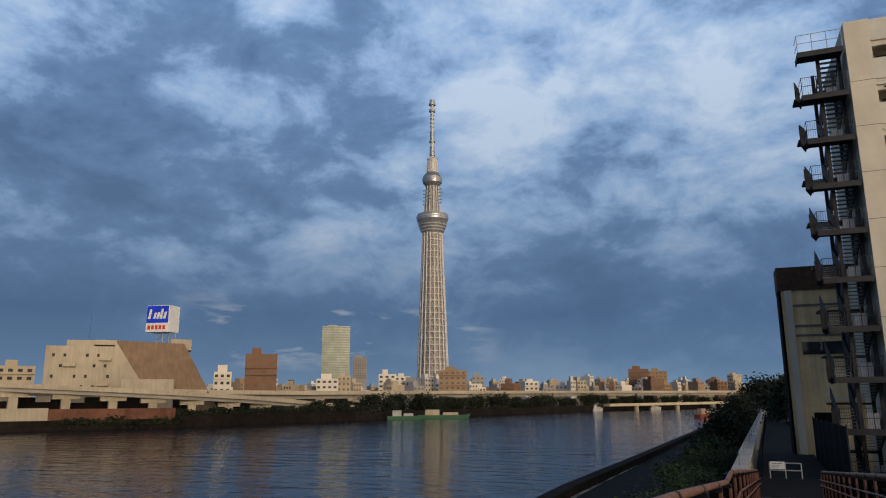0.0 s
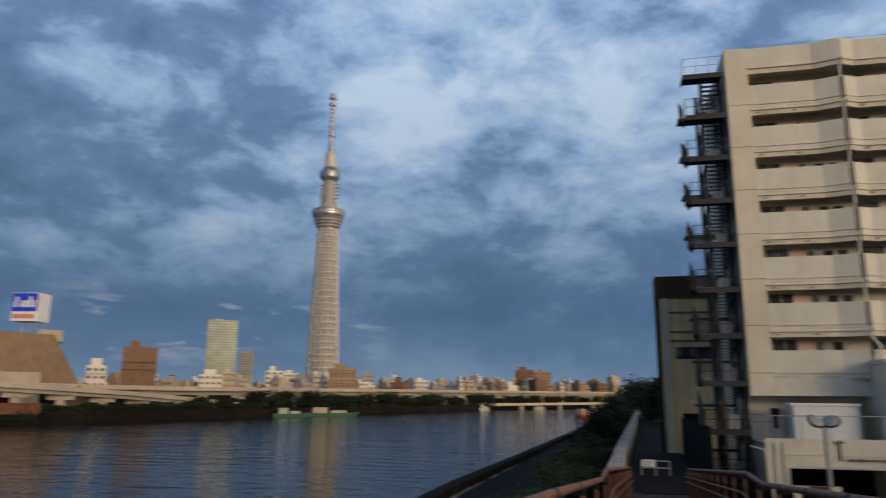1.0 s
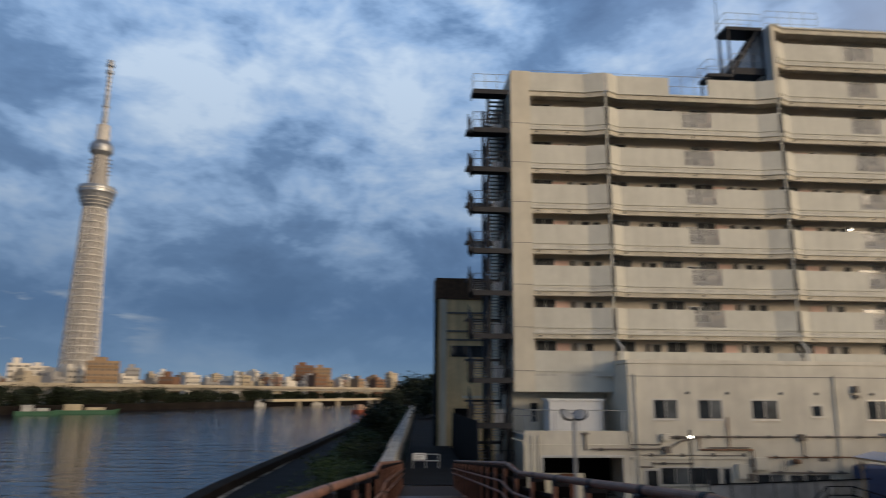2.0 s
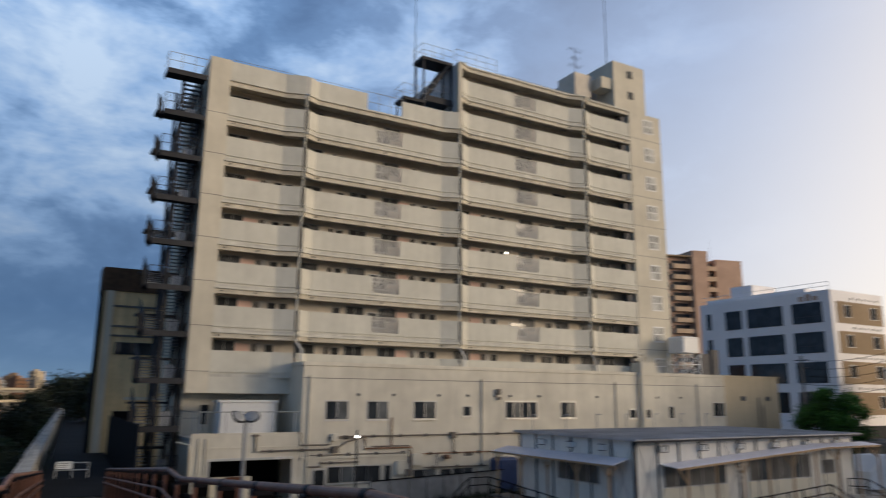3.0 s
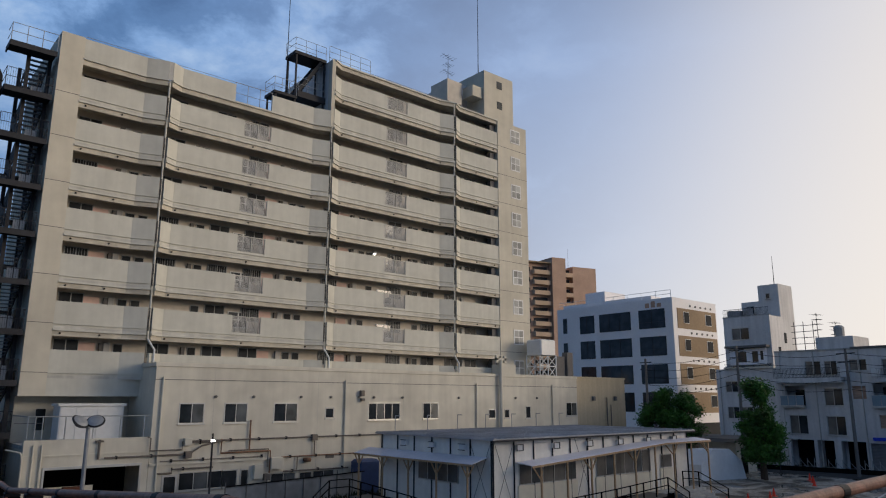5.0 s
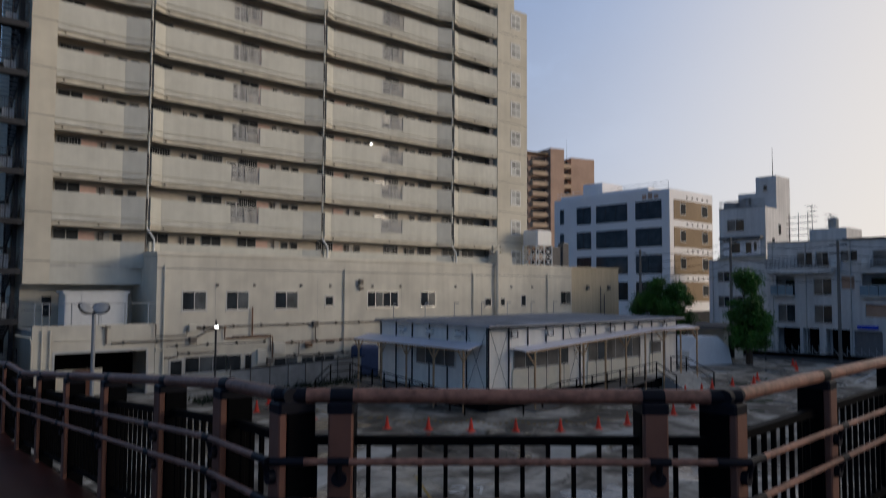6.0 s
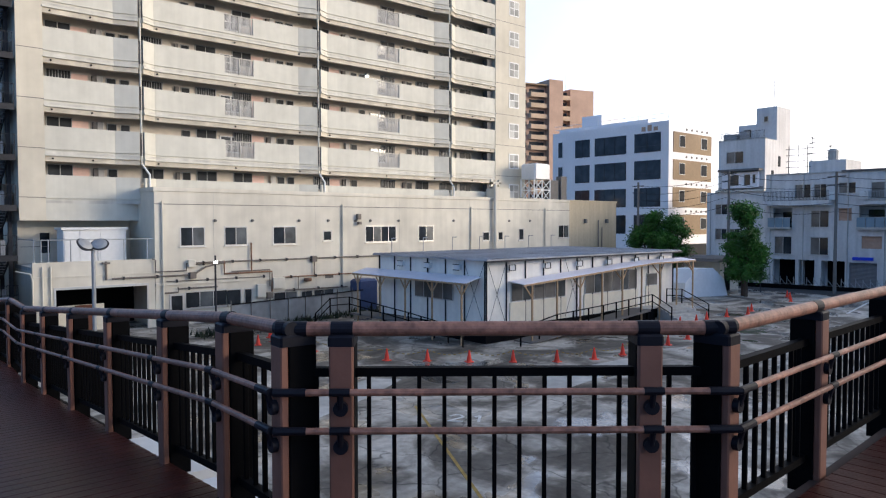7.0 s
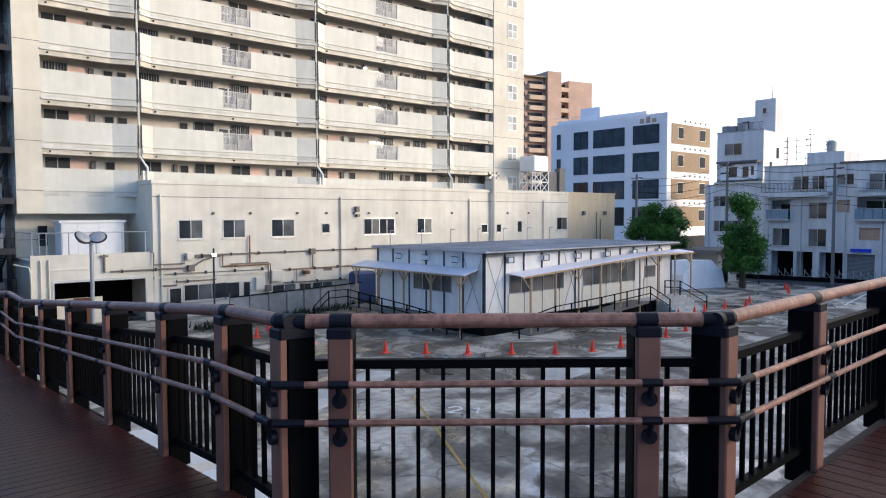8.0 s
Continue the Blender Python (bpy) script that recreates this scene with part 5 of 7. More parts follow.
# ---------- the yard ----------
def site_hut():
    """Long prefab hut on a raised floor, with timber-propped awnings that climb with the ramp, and steps."""
    h = site("site_office_hut", "long white prefab hut with timber-propped awnings in the yard", "prefab hut", (34, 30, GZ))
    x0, y0, x1, y1 = 25.05, 25.4, 42.6, 34.5
    zf, ze = GZ + 0.8, -0.36
    wpart("body", Shape().box(x0 + 0.05, y0 + 0.05, zf, x1 - 0.05, y1 - 0.05, ze), M["shedwall"], h)
    # black box fills the gap under the floor, standing in for shadow there
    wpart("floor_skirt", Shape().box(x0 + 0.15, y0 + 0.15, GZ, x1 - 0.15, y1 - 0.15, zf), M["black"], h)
    roof = wpart("roof", Shape().box(x0 - 0.3, y0 - 0.38, ze + 0.01, x1 + 0.3, y1 + 0.25, ze + 0.09), M["shedroof"], h, "grey ribbed sheet roof")
    rib = Shape().box(0, y0 - 0.40, ze + 0.09, 0.06, y1 + 0.25, ze + 0.135).mesh("roof_rib", M["shedroof"])
    for i in range(44):
        wpart("roof_rib", rib, M["shedroof"], roof, at=(x0 - 0.25 + i * 0.412, 0, 0))
    wpart("gutter", Shape().box(x0 - 0.3, y0 - 0.46, ze - 0.06, x1 + 0.3, y0 - 0.41, ze + 0.03), M["steel"], h)
    stud = M["steel"]
    for i in range(13):
        x = x0 + 0.05 + i * 1.45
        wpart("stud", Shape().box(x - 0.022, y0 - 0.025, zf, x + 0.022, y0 + 0.045, ze), stud, h)
    for i in range(7):
        y = y0 + 0.1 + i * 1.5
        wpart("stud", Shape().box(x0 - 0.025, y - 0.022, zf, x0 + 0.045, y + 0.022, ze), stud, h)
    for p, q in (((x0 + 0.1, y0 - 0.02), (x0 + 1.45, y0 - 0.02)), ((x0 - 0.02, y0 + 0.1), (x0 - 0.02, y0 + 1.6)), ((x0 + 6.2, y0 - 0.02), (x0 + 7.6, y0 - 0.02))):
        wpart("brace", Shape().rod((*p, zf + 0.05), (*q, ze - 0.1), 0.010, 4).rod((*q, zf + 0.05), (*p, ze - 0.1), 0.010, 4), stud, h)
    # window bands over cream boards
    for a, c, zt in ((26.9, 31.3, -1.55), (33.1, 38.3, -1.30), (39.4, 40.6, -1.66)):
        zb = -2.57 if c < 39 else -2.45
        wpart("lower_panel", Shape().box(a - 0.1, y0 - 0.02, zf + 0.02, c + 0.1, y0 + 0.04, zb - 0.03), M["shedtan"], h)
        w = wpart("window", Shape().box(a, y0 - 0.01, zb, c, y0 + 0.045, zt), M["alu"], h)
        n = max(1, int((c - a) / 0.85))
        for j in range(n):
            q = a + (c - a) * j / n
            wpart("pane", Shape().box(q + 0.03, y0 - 0.025, zb + 0.05, q + (c - a) / n - 0.03, y0 - 0.012, zt - 0.05), M["glasssoft"] if j % 3 == 1 else M["hutglass"], w)
    w = wpart("window", Shape().box(x0 - 0.01, y0 + 2.5, -2.57, x0 + 0.045, y0 + 5.7, -1.6), M["alu"], h)
    for j in range(4):
        q = y0 + 2.5 + 0.8 * j
        wpart("pane", Shape().box(x0 - 0.025, q + 0.04, -2.52, x0 - 0.012, q + 0.76, -1.65), M["hutglass"] if j % 2 else M["glasssoft"], w)
    # hooded vents under the eaves: dark bracket frames round a pale box
    for i in range(6):
        x = x0 + 1.55 + i * 2.8
        v = wpart("vent_box", Shape().box(x, y0 - 0.16, ze - 0.52, x + 0.40, y0 + 0.04, ze - 0.27), M["whitemetal"], h)
        wpart("vent_frame", Shape().box(x - 0.04, y0 - 0.2, ze - 0.56, x + 0.44, y0 - 0.165, ze - 0.525).box(x - 0.04, y0 - 0.2, ze - 0.265, x + 0.44, y0 - 0.165, ze - 0.23).box(x - 0.04, y0 - 0.2, ze - 0.525, x - 0.005, y0 - 0.165, ze - 0.265).box(x + 0.405, y0 - 0.2, ze - 0.525, x + 0.44, y0 - 0.165, ze - 0.265), stud, v)
    for i in range(3):
        y = y0 + 1.85 + i * 2.4
        v = wpart("vent_box", Shape().box(x0 - 0.16, y, ze - 0.52, x0 + 0.04, y + 0.4, ze - 0.27), M["whitemetal"], h)
        wpart("vent_frame", Shape().box(x0 - 0.2, y - 0.04, ze - 0.56, x0 - 0.165, y + 0.44, ze - 0.525).box(x0 - 0.2, y - 0.04, ze - 0.265, x0 - 0.165, y + 0.44, ze - 0.23), stud, v)

    def sheet(quads, t=0.035):
        """A thin bent sheet through rows of (outer point, inner point)."""
        vs = [Vector(p) + Vector((0, 0, d)) for d in (0, t) for row in quads for p in row]
        n = len(quads)
        fs = []
        for i in range(n - 1):
            a, b, c, d = 2 * i, 2 * i + 1, 2 * i + 3, 2 * i + 2
            o = 2 * n
            fs += [(a, b, c, d), (o + d, o + c, o + b, o + a), (a, d, o + d, o + a), (c, b, o + b, o + c)]
        e = 2 * n - 2
        fs += [(1, 0, 2 * n, 2 * n + 1), (e, e + 1, 2 * n + e + 1, 2 * n + e)]
        return Shape().add(vs, fs)

    # front awning: climbs with the ramp, then runs level over the platform
    def lip(x):
        return -1.55 + 0.64 * min((x - 27.4) / 11.1, 1.0)
    ya = y0 - 1.05
    a1 = wpart("awning", sheet([((x, ya, lip(x)), (x, y0, lip(x) + 0.10)) for x in (26.7, 38.5, 43.5)]), M["awning"], h, "pale sheet awning on timber props")
    a2 = wpart("awning", sheet([((x0 - 1.05, y, -1.46), (x0, y, -1.2)) for y in (y0 + 0.35, y1 + 1.3)]), M["awning"], h, "pale sheet awning on timber props")
    wpart("eave_board", Shape().bar((26.7, ya - 0.02, lip(26.7) - 0.05), (38.5, ya - 0.02, lip(38.5) - 0.05), 0.04, 0.09).bar((38.5, ya - 0.02, lip(39) - 0.05), (43.5, ya - 0.02, lip(39) - 0.05), 0.04, 0.09), M["timber"], a1)
    wpart("eave_board", Shape().bar((x0 - 1.07, y0 + 0.35, -1.5), (x0 - 1.07, y1 + 1.3, -1.5), 0.04, 0.09), M["timber"], a2)
    for i in range(9):
        x = 27.4 + i * 1.98
        wpart("prop", Shape().box(x - 0.04, ya, GZ, x + 0.04, ya + 0.08, lip(x) - 0.02), M["timber"], a1)
        if i % 2 == 0:
            wpart("knee_brace", Shape().bar((x, ya + 0.04, lip(x) - 0.75), (x + (-0.6 if i in (0, 8) else 0.45), ya + 0.04, lip(x) - 0.08), 0.05, 0.05), M["timber"], a1)
            wpart("knee_brace", Shape().bar((x, ya + 0.04, lip(x) - 0.75), (x, y0 - 0.35, lip(x) - 0.02), 0.05, 0.05), M["timber"], a1)
    for i in range(5):
        y = y0 + 0.75 + i * 2.3
        wpart("prop", Shape().box(x0 - 1.02, y - 0.04, GZ, x0 - 0.94, y + 0.04, -1.46), M["timber"], a2)
        for k in (-0.45, 0.45):
            wpart("knee_brace", Shape().bar((x0 - 0.98, y, -2.1), (x0 - 0.98, y + k, -1.5), 0.05, 0.05), M["timber"], a2)

    def rails(pts, name):
        post = Shape().box(-0.03, -0.03, 0, 0.03, 0.03, 0.94).mesh("rail_post", M["black"])
        for (xa, yb, z_a), (xb, yc, z_b) in zip(pts, pts[1:]):
            for hh in (0.5, 0.92):
                wpart(name, Shape().bar((xa, yb, z_a + hh), (xb, yc, z_b + hh), 0.04, 0.05), M["black"], h, "dark painted walkway railing")
            n = max(1, int(math.hypot(xb - xa, yc - yb) / 1.0))
            for j in range(n + 1):
                f = j / n
                x, y, z = xa + (xb - xa) * f, yb + (yc - yb) * f, z_a + (z_b - z_a) * f
                wpart("rail_post", post, M["black"], h, at=(x, y, z))
    pz = -3.7
    rails([(26.0, 23.9, GZ), (28.8, 23.9, -4.15), (32.8, 23.9, -3.98), (37.7, 23.9, pz)], "ramp_railing")
    rails([(37.7, 23.9, pz), (39.4, 23.6, GZ)], "step_railing")
    rails([(41.6, 25.3, pz), (42.1, 24.5, pz), (42.8, 23.0, GZ)], "step_railing")
    rails([(x0 - 1.35, y0 + 0.25, GZ), (x0 - 1.35, y0 + 4.6, GZ + 0.4), (x0 - 1.35, y1 + 1.2, GZ + 0.8), (x0 - 2.7, y1 + 1.2, GZ + 0.8), (x0 - 3.7, y1 + 1.2, GZ)], "ramp_railing")
    ramp = Shape().add([(27.0, 24.0, GZ), (37.7, 24.0, pz - 0.12), (37.7, 25.3, pz - 0.12), (27.0, 25.3, GZ), (27.0, 24.0, GZ + 0.06), (37.7, 24.0, pz), (37.7, 25.3, pz), (27.0, 25.3, GZ + 0.06)],
                       [(3, 2, 1, 0), (4, 5, 6, 7), (0, 1, 5, 4), (1, 2, 6, 5), (2, 3, 7, 6), (3, 0, 4, 7)])
    wpart("ramp", ramp, M["joint"], h)
    wpart("platform", Shape().box(37.7, 24.62, pz - 0.12, 42.6, 25.3, pz), M["concrete"], h)
    for x in (30.5, 32.5, 34.5, 36.5, 38.4):
        wpart("trestle", Shape().box(x, 24.65, GZ, x + 0.1, 25.2, GZ + 0.06 + 0.77 * min((x - 27) / 10.7, 1.0) - 0.05), M["black"], h)
    # added black sheet, stands in for dark clutter and shade beneath the ramp
    wpart("ramp_skirt", Shape().add([(28.5, y, z) for y in (24.75, 24.82) for z in (GZ, GZ + 0.05)] + [(39.35, y, z) for y in (24.75, 24.82) for z in (GZ, pz - 0.125)],
                                    [(0, 4, 5, 1), (2, 3, 7, 6), (1, 5, 7, 3), (4, 6, 7, 5), (0, 1, 3, 2), (0, 2, 6, 4)]), M["black"], h)
    wpart("walkway", Shape().box(x0 - 1.3, y0 + 4.8, GZ + 0.68, x0 - 0.05, y1 + 1.2, GZ + 0.78), M["joint"], h)
    for i in range(6):
        wpart("step", Shape().bevel_box(39.4, 24.32 - i * 0.28, GZ, 42.6, 24.6 - i * 0.28, pz - 0.15 * i - 0.02, 0.01), M["concrete"], h)
    for i in range(7):
        x = x0 + 1.25 + i * 2.5
        wpart("vent_pipe", Shape().rod((x, y1 + 0.4, GZ), (x, y1 + 0.4, ze + 1.0), 0.028, 6).rod((x, y1 + 0.4, ze + 0.98), (x + 0.25, y1 + 0.25, ze + 0.98), 0.028, 6), M["steellight"], h)


site_hut()


def cones():
    first = None
    spots = [(18.91, 25.5), (20.2, 24.2), (21.45, 22.8), (22.9, 21.5), (24.4, 20.25), (26.1, 19.5), (17.6, 29.6), (18.0, 34.8), (16.4, 33.0), (31.9, 19.3), (34.3, 19.6),
             (48.5, 22.9), (42.0, 22.7), (44.4, 22.6), (38.5, 22.5), (40.2, 22.4), (28.0, 19.3), (46.5, 22.2), (58.5, 24.5), (56.5, 23.6), (60.1, 25.4)]
    for x, y in spots:
        m = pose(x, y, GZ, 0, 0, (x * 37) % 90)
        if first is None:
            first = thing("traffic_cone", "orange plastic traffic cone standing on the yard", "traffic cone", (x, y, GZ), 0, "orange cones in the yard")
            part("cone", Shape().lathe([(0.13, 0.03), (0.12, 0.05), (0.032, 0.51), (0.022, 0.54), (0.0, 0.54)], 14), M["cone"], first)
            part("base", Shape().bevel_box(-0.17, -0.17, 0, 0.17, 0.17, 0.032, 0.015), M["cone"], first)
        else:
            copy_thing(first, m)
    rope = solo("barrier_rope", Shape(), M["joint"], "black and yellow barrier rope strung between cones", "rope")
    s, ps = Shape(), [(18.0, 34.8), (17.6, 29.6), (18.91, 25.5), (20.2, 24.2), (21.45, 22.8), (22.9, 21.5), (24.4, 20.25), (26.1, 19.5), (28.2, 19.2), (31.9, 19.3)]
    for (ax, ay), (bx, by) in zip(ps, ps[1:]):
        n = 8
        for j in range(n):
            f, g = j / n, (j + 0.55) / n
            z = lambda q: GZ + 0.52 - 0.22 * 4 * q * (1 - q)
            s.rod((ax + (bx - ax) * f, ay + (by - ay) * f, z(f)), (ax + (bx - ax) * g, ay + (by - ay) * g, z(g)), 0.02, 5)
    rope.data = s.mesh("barrier_rope", M["yellowline"])
    tagged(rope, kind="stuff")


cones()


def ground_marks():
    solo("road", Shape().prism([(61.0, -112), (71.9, -112), (71.9, 46), (67.5, 46), (64.0, 30)], GZ - 0.05, GZ + 0.008), M["road"], "dark asphalt street beyond the yard gate", "road", "structure")
    def stripe(a, b, w, mat, name, label):
        s = Shape()
        s.bar((*a, GZ + 0.004), (*b, GZ + 0.004), w, 0.006)
        solo(name, s, mat, label, "road marking", "structure")
    stripe((14.9, 18.5), (10.4, 10.2), 0.09, M["yellowline"], "yellow_line", "worn yellow parking line on the yard")
    stripe((52, 18), (64, 20), 0.15, M["whiteline"], "white_line", "worn white line on the yard")
    d = Shape()
    # the painted figures 2 and 1, laid flat, read from the bridge
    o, u, v = Vector((14.9, 16.0, GZ + 0.004)), Vector((0.66, -0.75, 0)), Vector((0.75, 0.66, 0))
    def seg(pts):
        for a, b in zip(pts, pts[1:]):
            d.bar(o + u * a[0] + v * a[1], o + u * b[0] + v * b[1], 0.09, 0.006)
    seg([(-0.55, 0.55), (-0.42, 0.72), (-0.22, 0.72), (-0.12, 0.5), (-0.55, 0.0), (-0.08, 0.0)])
    seg([(0.25, 0.55), (0.4, 0.72), (0.4, 0.0)])
    solo("bay_number", d, M["whiteline"], "white painted parking bay figures 2 and 1", "road marking", "structure")
    p = Shape().prism([(10.8, 19.0), (14.6, 20.6), (17.0, 22.0), (16.2, 23.0), (11.5, 21.0)], GZ, GZ + 0.006)
    solo("pale_patch", p, M["concrete"], "pale concrete patch in the yard surface", "paving", "structure")
    p = Shape().prism([(19, 16.5), (27, 17.5), (29, 18.6), (22, 18.9)], GZ, GZ + 0.006)
    solo("pale_patch", p, M["concrete"], "pale concrete patch in the yard surface", "paving", "structure")


ground_marks()


def yard_fence():
    f = site("yard_fence", "grey sheet fence in front of the low annex", "fence", (23, 39.5, GZ))
    for i in range(8):
        a, b = Vector((17.5 + i * 1.4, 38.6 + i * 0.32, GZ)), Vector((17.5 + i * 1.4 + 1.36, 38.6 + i * 0.32 + 0.31, GZ))
        wpart("fence_panel", Shape().bar(a + Vector((0, 0, 0.72)), b + Vector((0, 0, 0.72)), 0.04, 1.44), M["fencegrey"], f)
        wpart("fence_post", Shape().rod(a + Vector((0, -0.06, 0)), a + Vector((0, -0.06, 1.7)), 0.03, 6), M["joint"], f)
    wpart("top_rail", Shape().bar((17.5, 38.55, GZ + 1.47), (28.7, 41.1, GZ + 1.47), 0.06, 0.06), M["black"], f)
    t = site("plastic_tank", "dark blue plastic tank beside the hut", "tank", (28.9, 41.6, GZ))
    wpart("body", Shape().bevel_box(28.0, 41.0, GZ, 29.7, 42.2, GZ + 2.2, 0.15), M["bluebox"], t)
    w = Shape()
    rng = random.Random(3)
    for i in range(900):
        x, y = rng.uniform(15, 29), 0
        y = 37.4 + (x - 15) * 0.22 + rng.gauss(0, 0.5)
        hgt, a = rng.uniform(0.1, 0.45), rng.uniform(0, 6.28)
        dx, dy = 0.05 * math.cos(a), 0.05 * math.sin(a)
        w.add([(x - dx, y - dy, GZ), (x + dx, y + dy, GZ), (x + dy * 3, y + dx * 3, GZ + hgt)], [(0, 1, 2)])
    solo("weeds", w, M["weed"], "green weeds along the fence foot", "weeds", "stuff")
    g = Shape()
    gate = site("yard_gate", "low dark folding gate across the yard entrance", "gate", (67, 27, GZ))
    for i in range(26):
        x, y = 66.5 + 0.1 * i, 33.5 - 0.55 * i
        wpart("gate_bar", Shape().bar((x, y, GZ), (x, y - 0.02, GZ + 1.15), 0.05, 0.05).bar((x, y, GZ + 1.0), (x + 0.1, y - 0.55, GZ + 0.3), 0.03, 0.05), M["steellight"], gate)
    wpart("gate_base", Shape().bar((66.5, 33.5, GZ + 0.2), (69.1, 19.2, GZ + 0.2), 0.12, 0.4), M["black"], gate)


yard_fence()


def yard_lamps():
    az, r = 14.85, 36.0
    x, y = polar(az, r)
    m = site("twin_lamp", "grey lamp post with two round mirror-like lamp heads", "lamp post", (x, y, GZ))
    wpart("pole", Shape().rod((x, y, GZ), (x, y, EYE - 1.25), 0.09, 10), M["steellight"], m)
    for d in (-0.34, 0.28):
        hd = wpart("lamp_head", Shape().lathe([(0.05, -0.28), (0.28, -0.12), (0.40, 0.0), (0.36, 0.03), (0.0, 0.05)], 18), M["steel"], m)
        hd.matrix_basis = pose(x + d, y, EYE - 1.0, 38, 25 if d < 0 else -20, 0)
        gl = wpart("lamp_glass", Shape().lathe([(0.33, 0.05), (0.2, 0.10), (0.0, 0.12)], 18), M["steellight"], m, "silvery lamp reflector")
        gl.matrix_basis = pose(x + d, y, EYE - 1.0, 38, 25 if d < 0 else -20, 0)
    for az, r, z in ((23.3, 38.3, EYE - 2.05), (65.3, 68.0, EYE - 2.5)):
        x, y = polar(az, r)
        m = site("street_lamp", "thin post with a small lit lamp", "street lamp", (x, y, GZ))
        wpart("pole", Shape().rod((x, y, GZ), (x, y, z + 0.35), 0.05, 8), M["steel"], m)
        wpart("lit_lens", Shape().bevel_box(x - 0.07, y - 0.12, z - 0.05, x + 0.09, y + 0.06, z + 0.06, 0.02), M["lamp"], m, "glowing white lamp lens")


yard_lamps()


def tent():
    x, y = polar(60.6, 64)
    t = thing("tarpaulin_tent", "white tarpaulin over a low frame behind the hut", "tent", (x, y, GZ), -15)
    s = Shape()
    prof = [(-2.6, 0.0), (-2.5, 1.2), (-1.2, 2.3), (0.6, 2.35), (1.9, 1.4), (2.3, 0.0)]
    n = len(prof)
    s.add([(px, -1.6, pz) for px, pz in prof] + [(px, 1.6, pz * 0.95) for px, pz in prof], [(i, i + 1, n + i + 1, n + i) for i in range(n - 1)] + [tuple(range(n)), tuple(range(2 * n - 1, n - 1, -1))])
    part("sheet", s, M["tent"], t)
    g = site("gatehouse", "small flat-roofed gatehouse at the yard entrance", "hut", (62, 33, GZ))
    wpart("wall", Shape().box(60.5, 31.5, GZ, 64, 35, GZ + 2.7), M["lowwall"], g)
    wpart("roof", Shape().box(58.5, 30.4, GZ + 2.7, 65, 36, GZ + 3.0), M["joint"], g)
    wpart("opening", Shape().box(61.3, 31.46, GZ, 62.3, 31.51, GZ + 2.1), M["black"], g)


tent()


# ---------- buildings beyond the yard ----------
def window_grid(parent, axis, plane, spans, rows, mat, out, frame_mat=None):
    """Recess-dark windows on a face. axis x: face of constant x, windows along y; axis y: face of constant y."""
    for a, b in spans:
        for z0, z1 in rows:
            fr, pn = Shape(), Shape()
            d = 0.04 * out
            if axis == "x":
                fr.box(min(plane, plane + d), a - 0.06, z0 - 0.06, max(plane, plane + d), b + 0.06, z1 + 0.06)
                pn.box(min(plane + d, plane + 1.5 * d), a, z0, max(plane + d, plane + 1.5 * d), b, z1)
            else:
                fr.box(a - 0.06, min(plane, plane + d), z0 - 0.06, b + 0.06, max(plane, plane + d), z1 + 0.06)
                pn.box(a, min(plane + d, plane + 1.5 * d), z0, b, max(plane + d, plane + 1.5 * d), z1)
            w = wpart("window", fr, frame_mat or M["alu"], parent)
            wpart("pane", pn, mat, w)


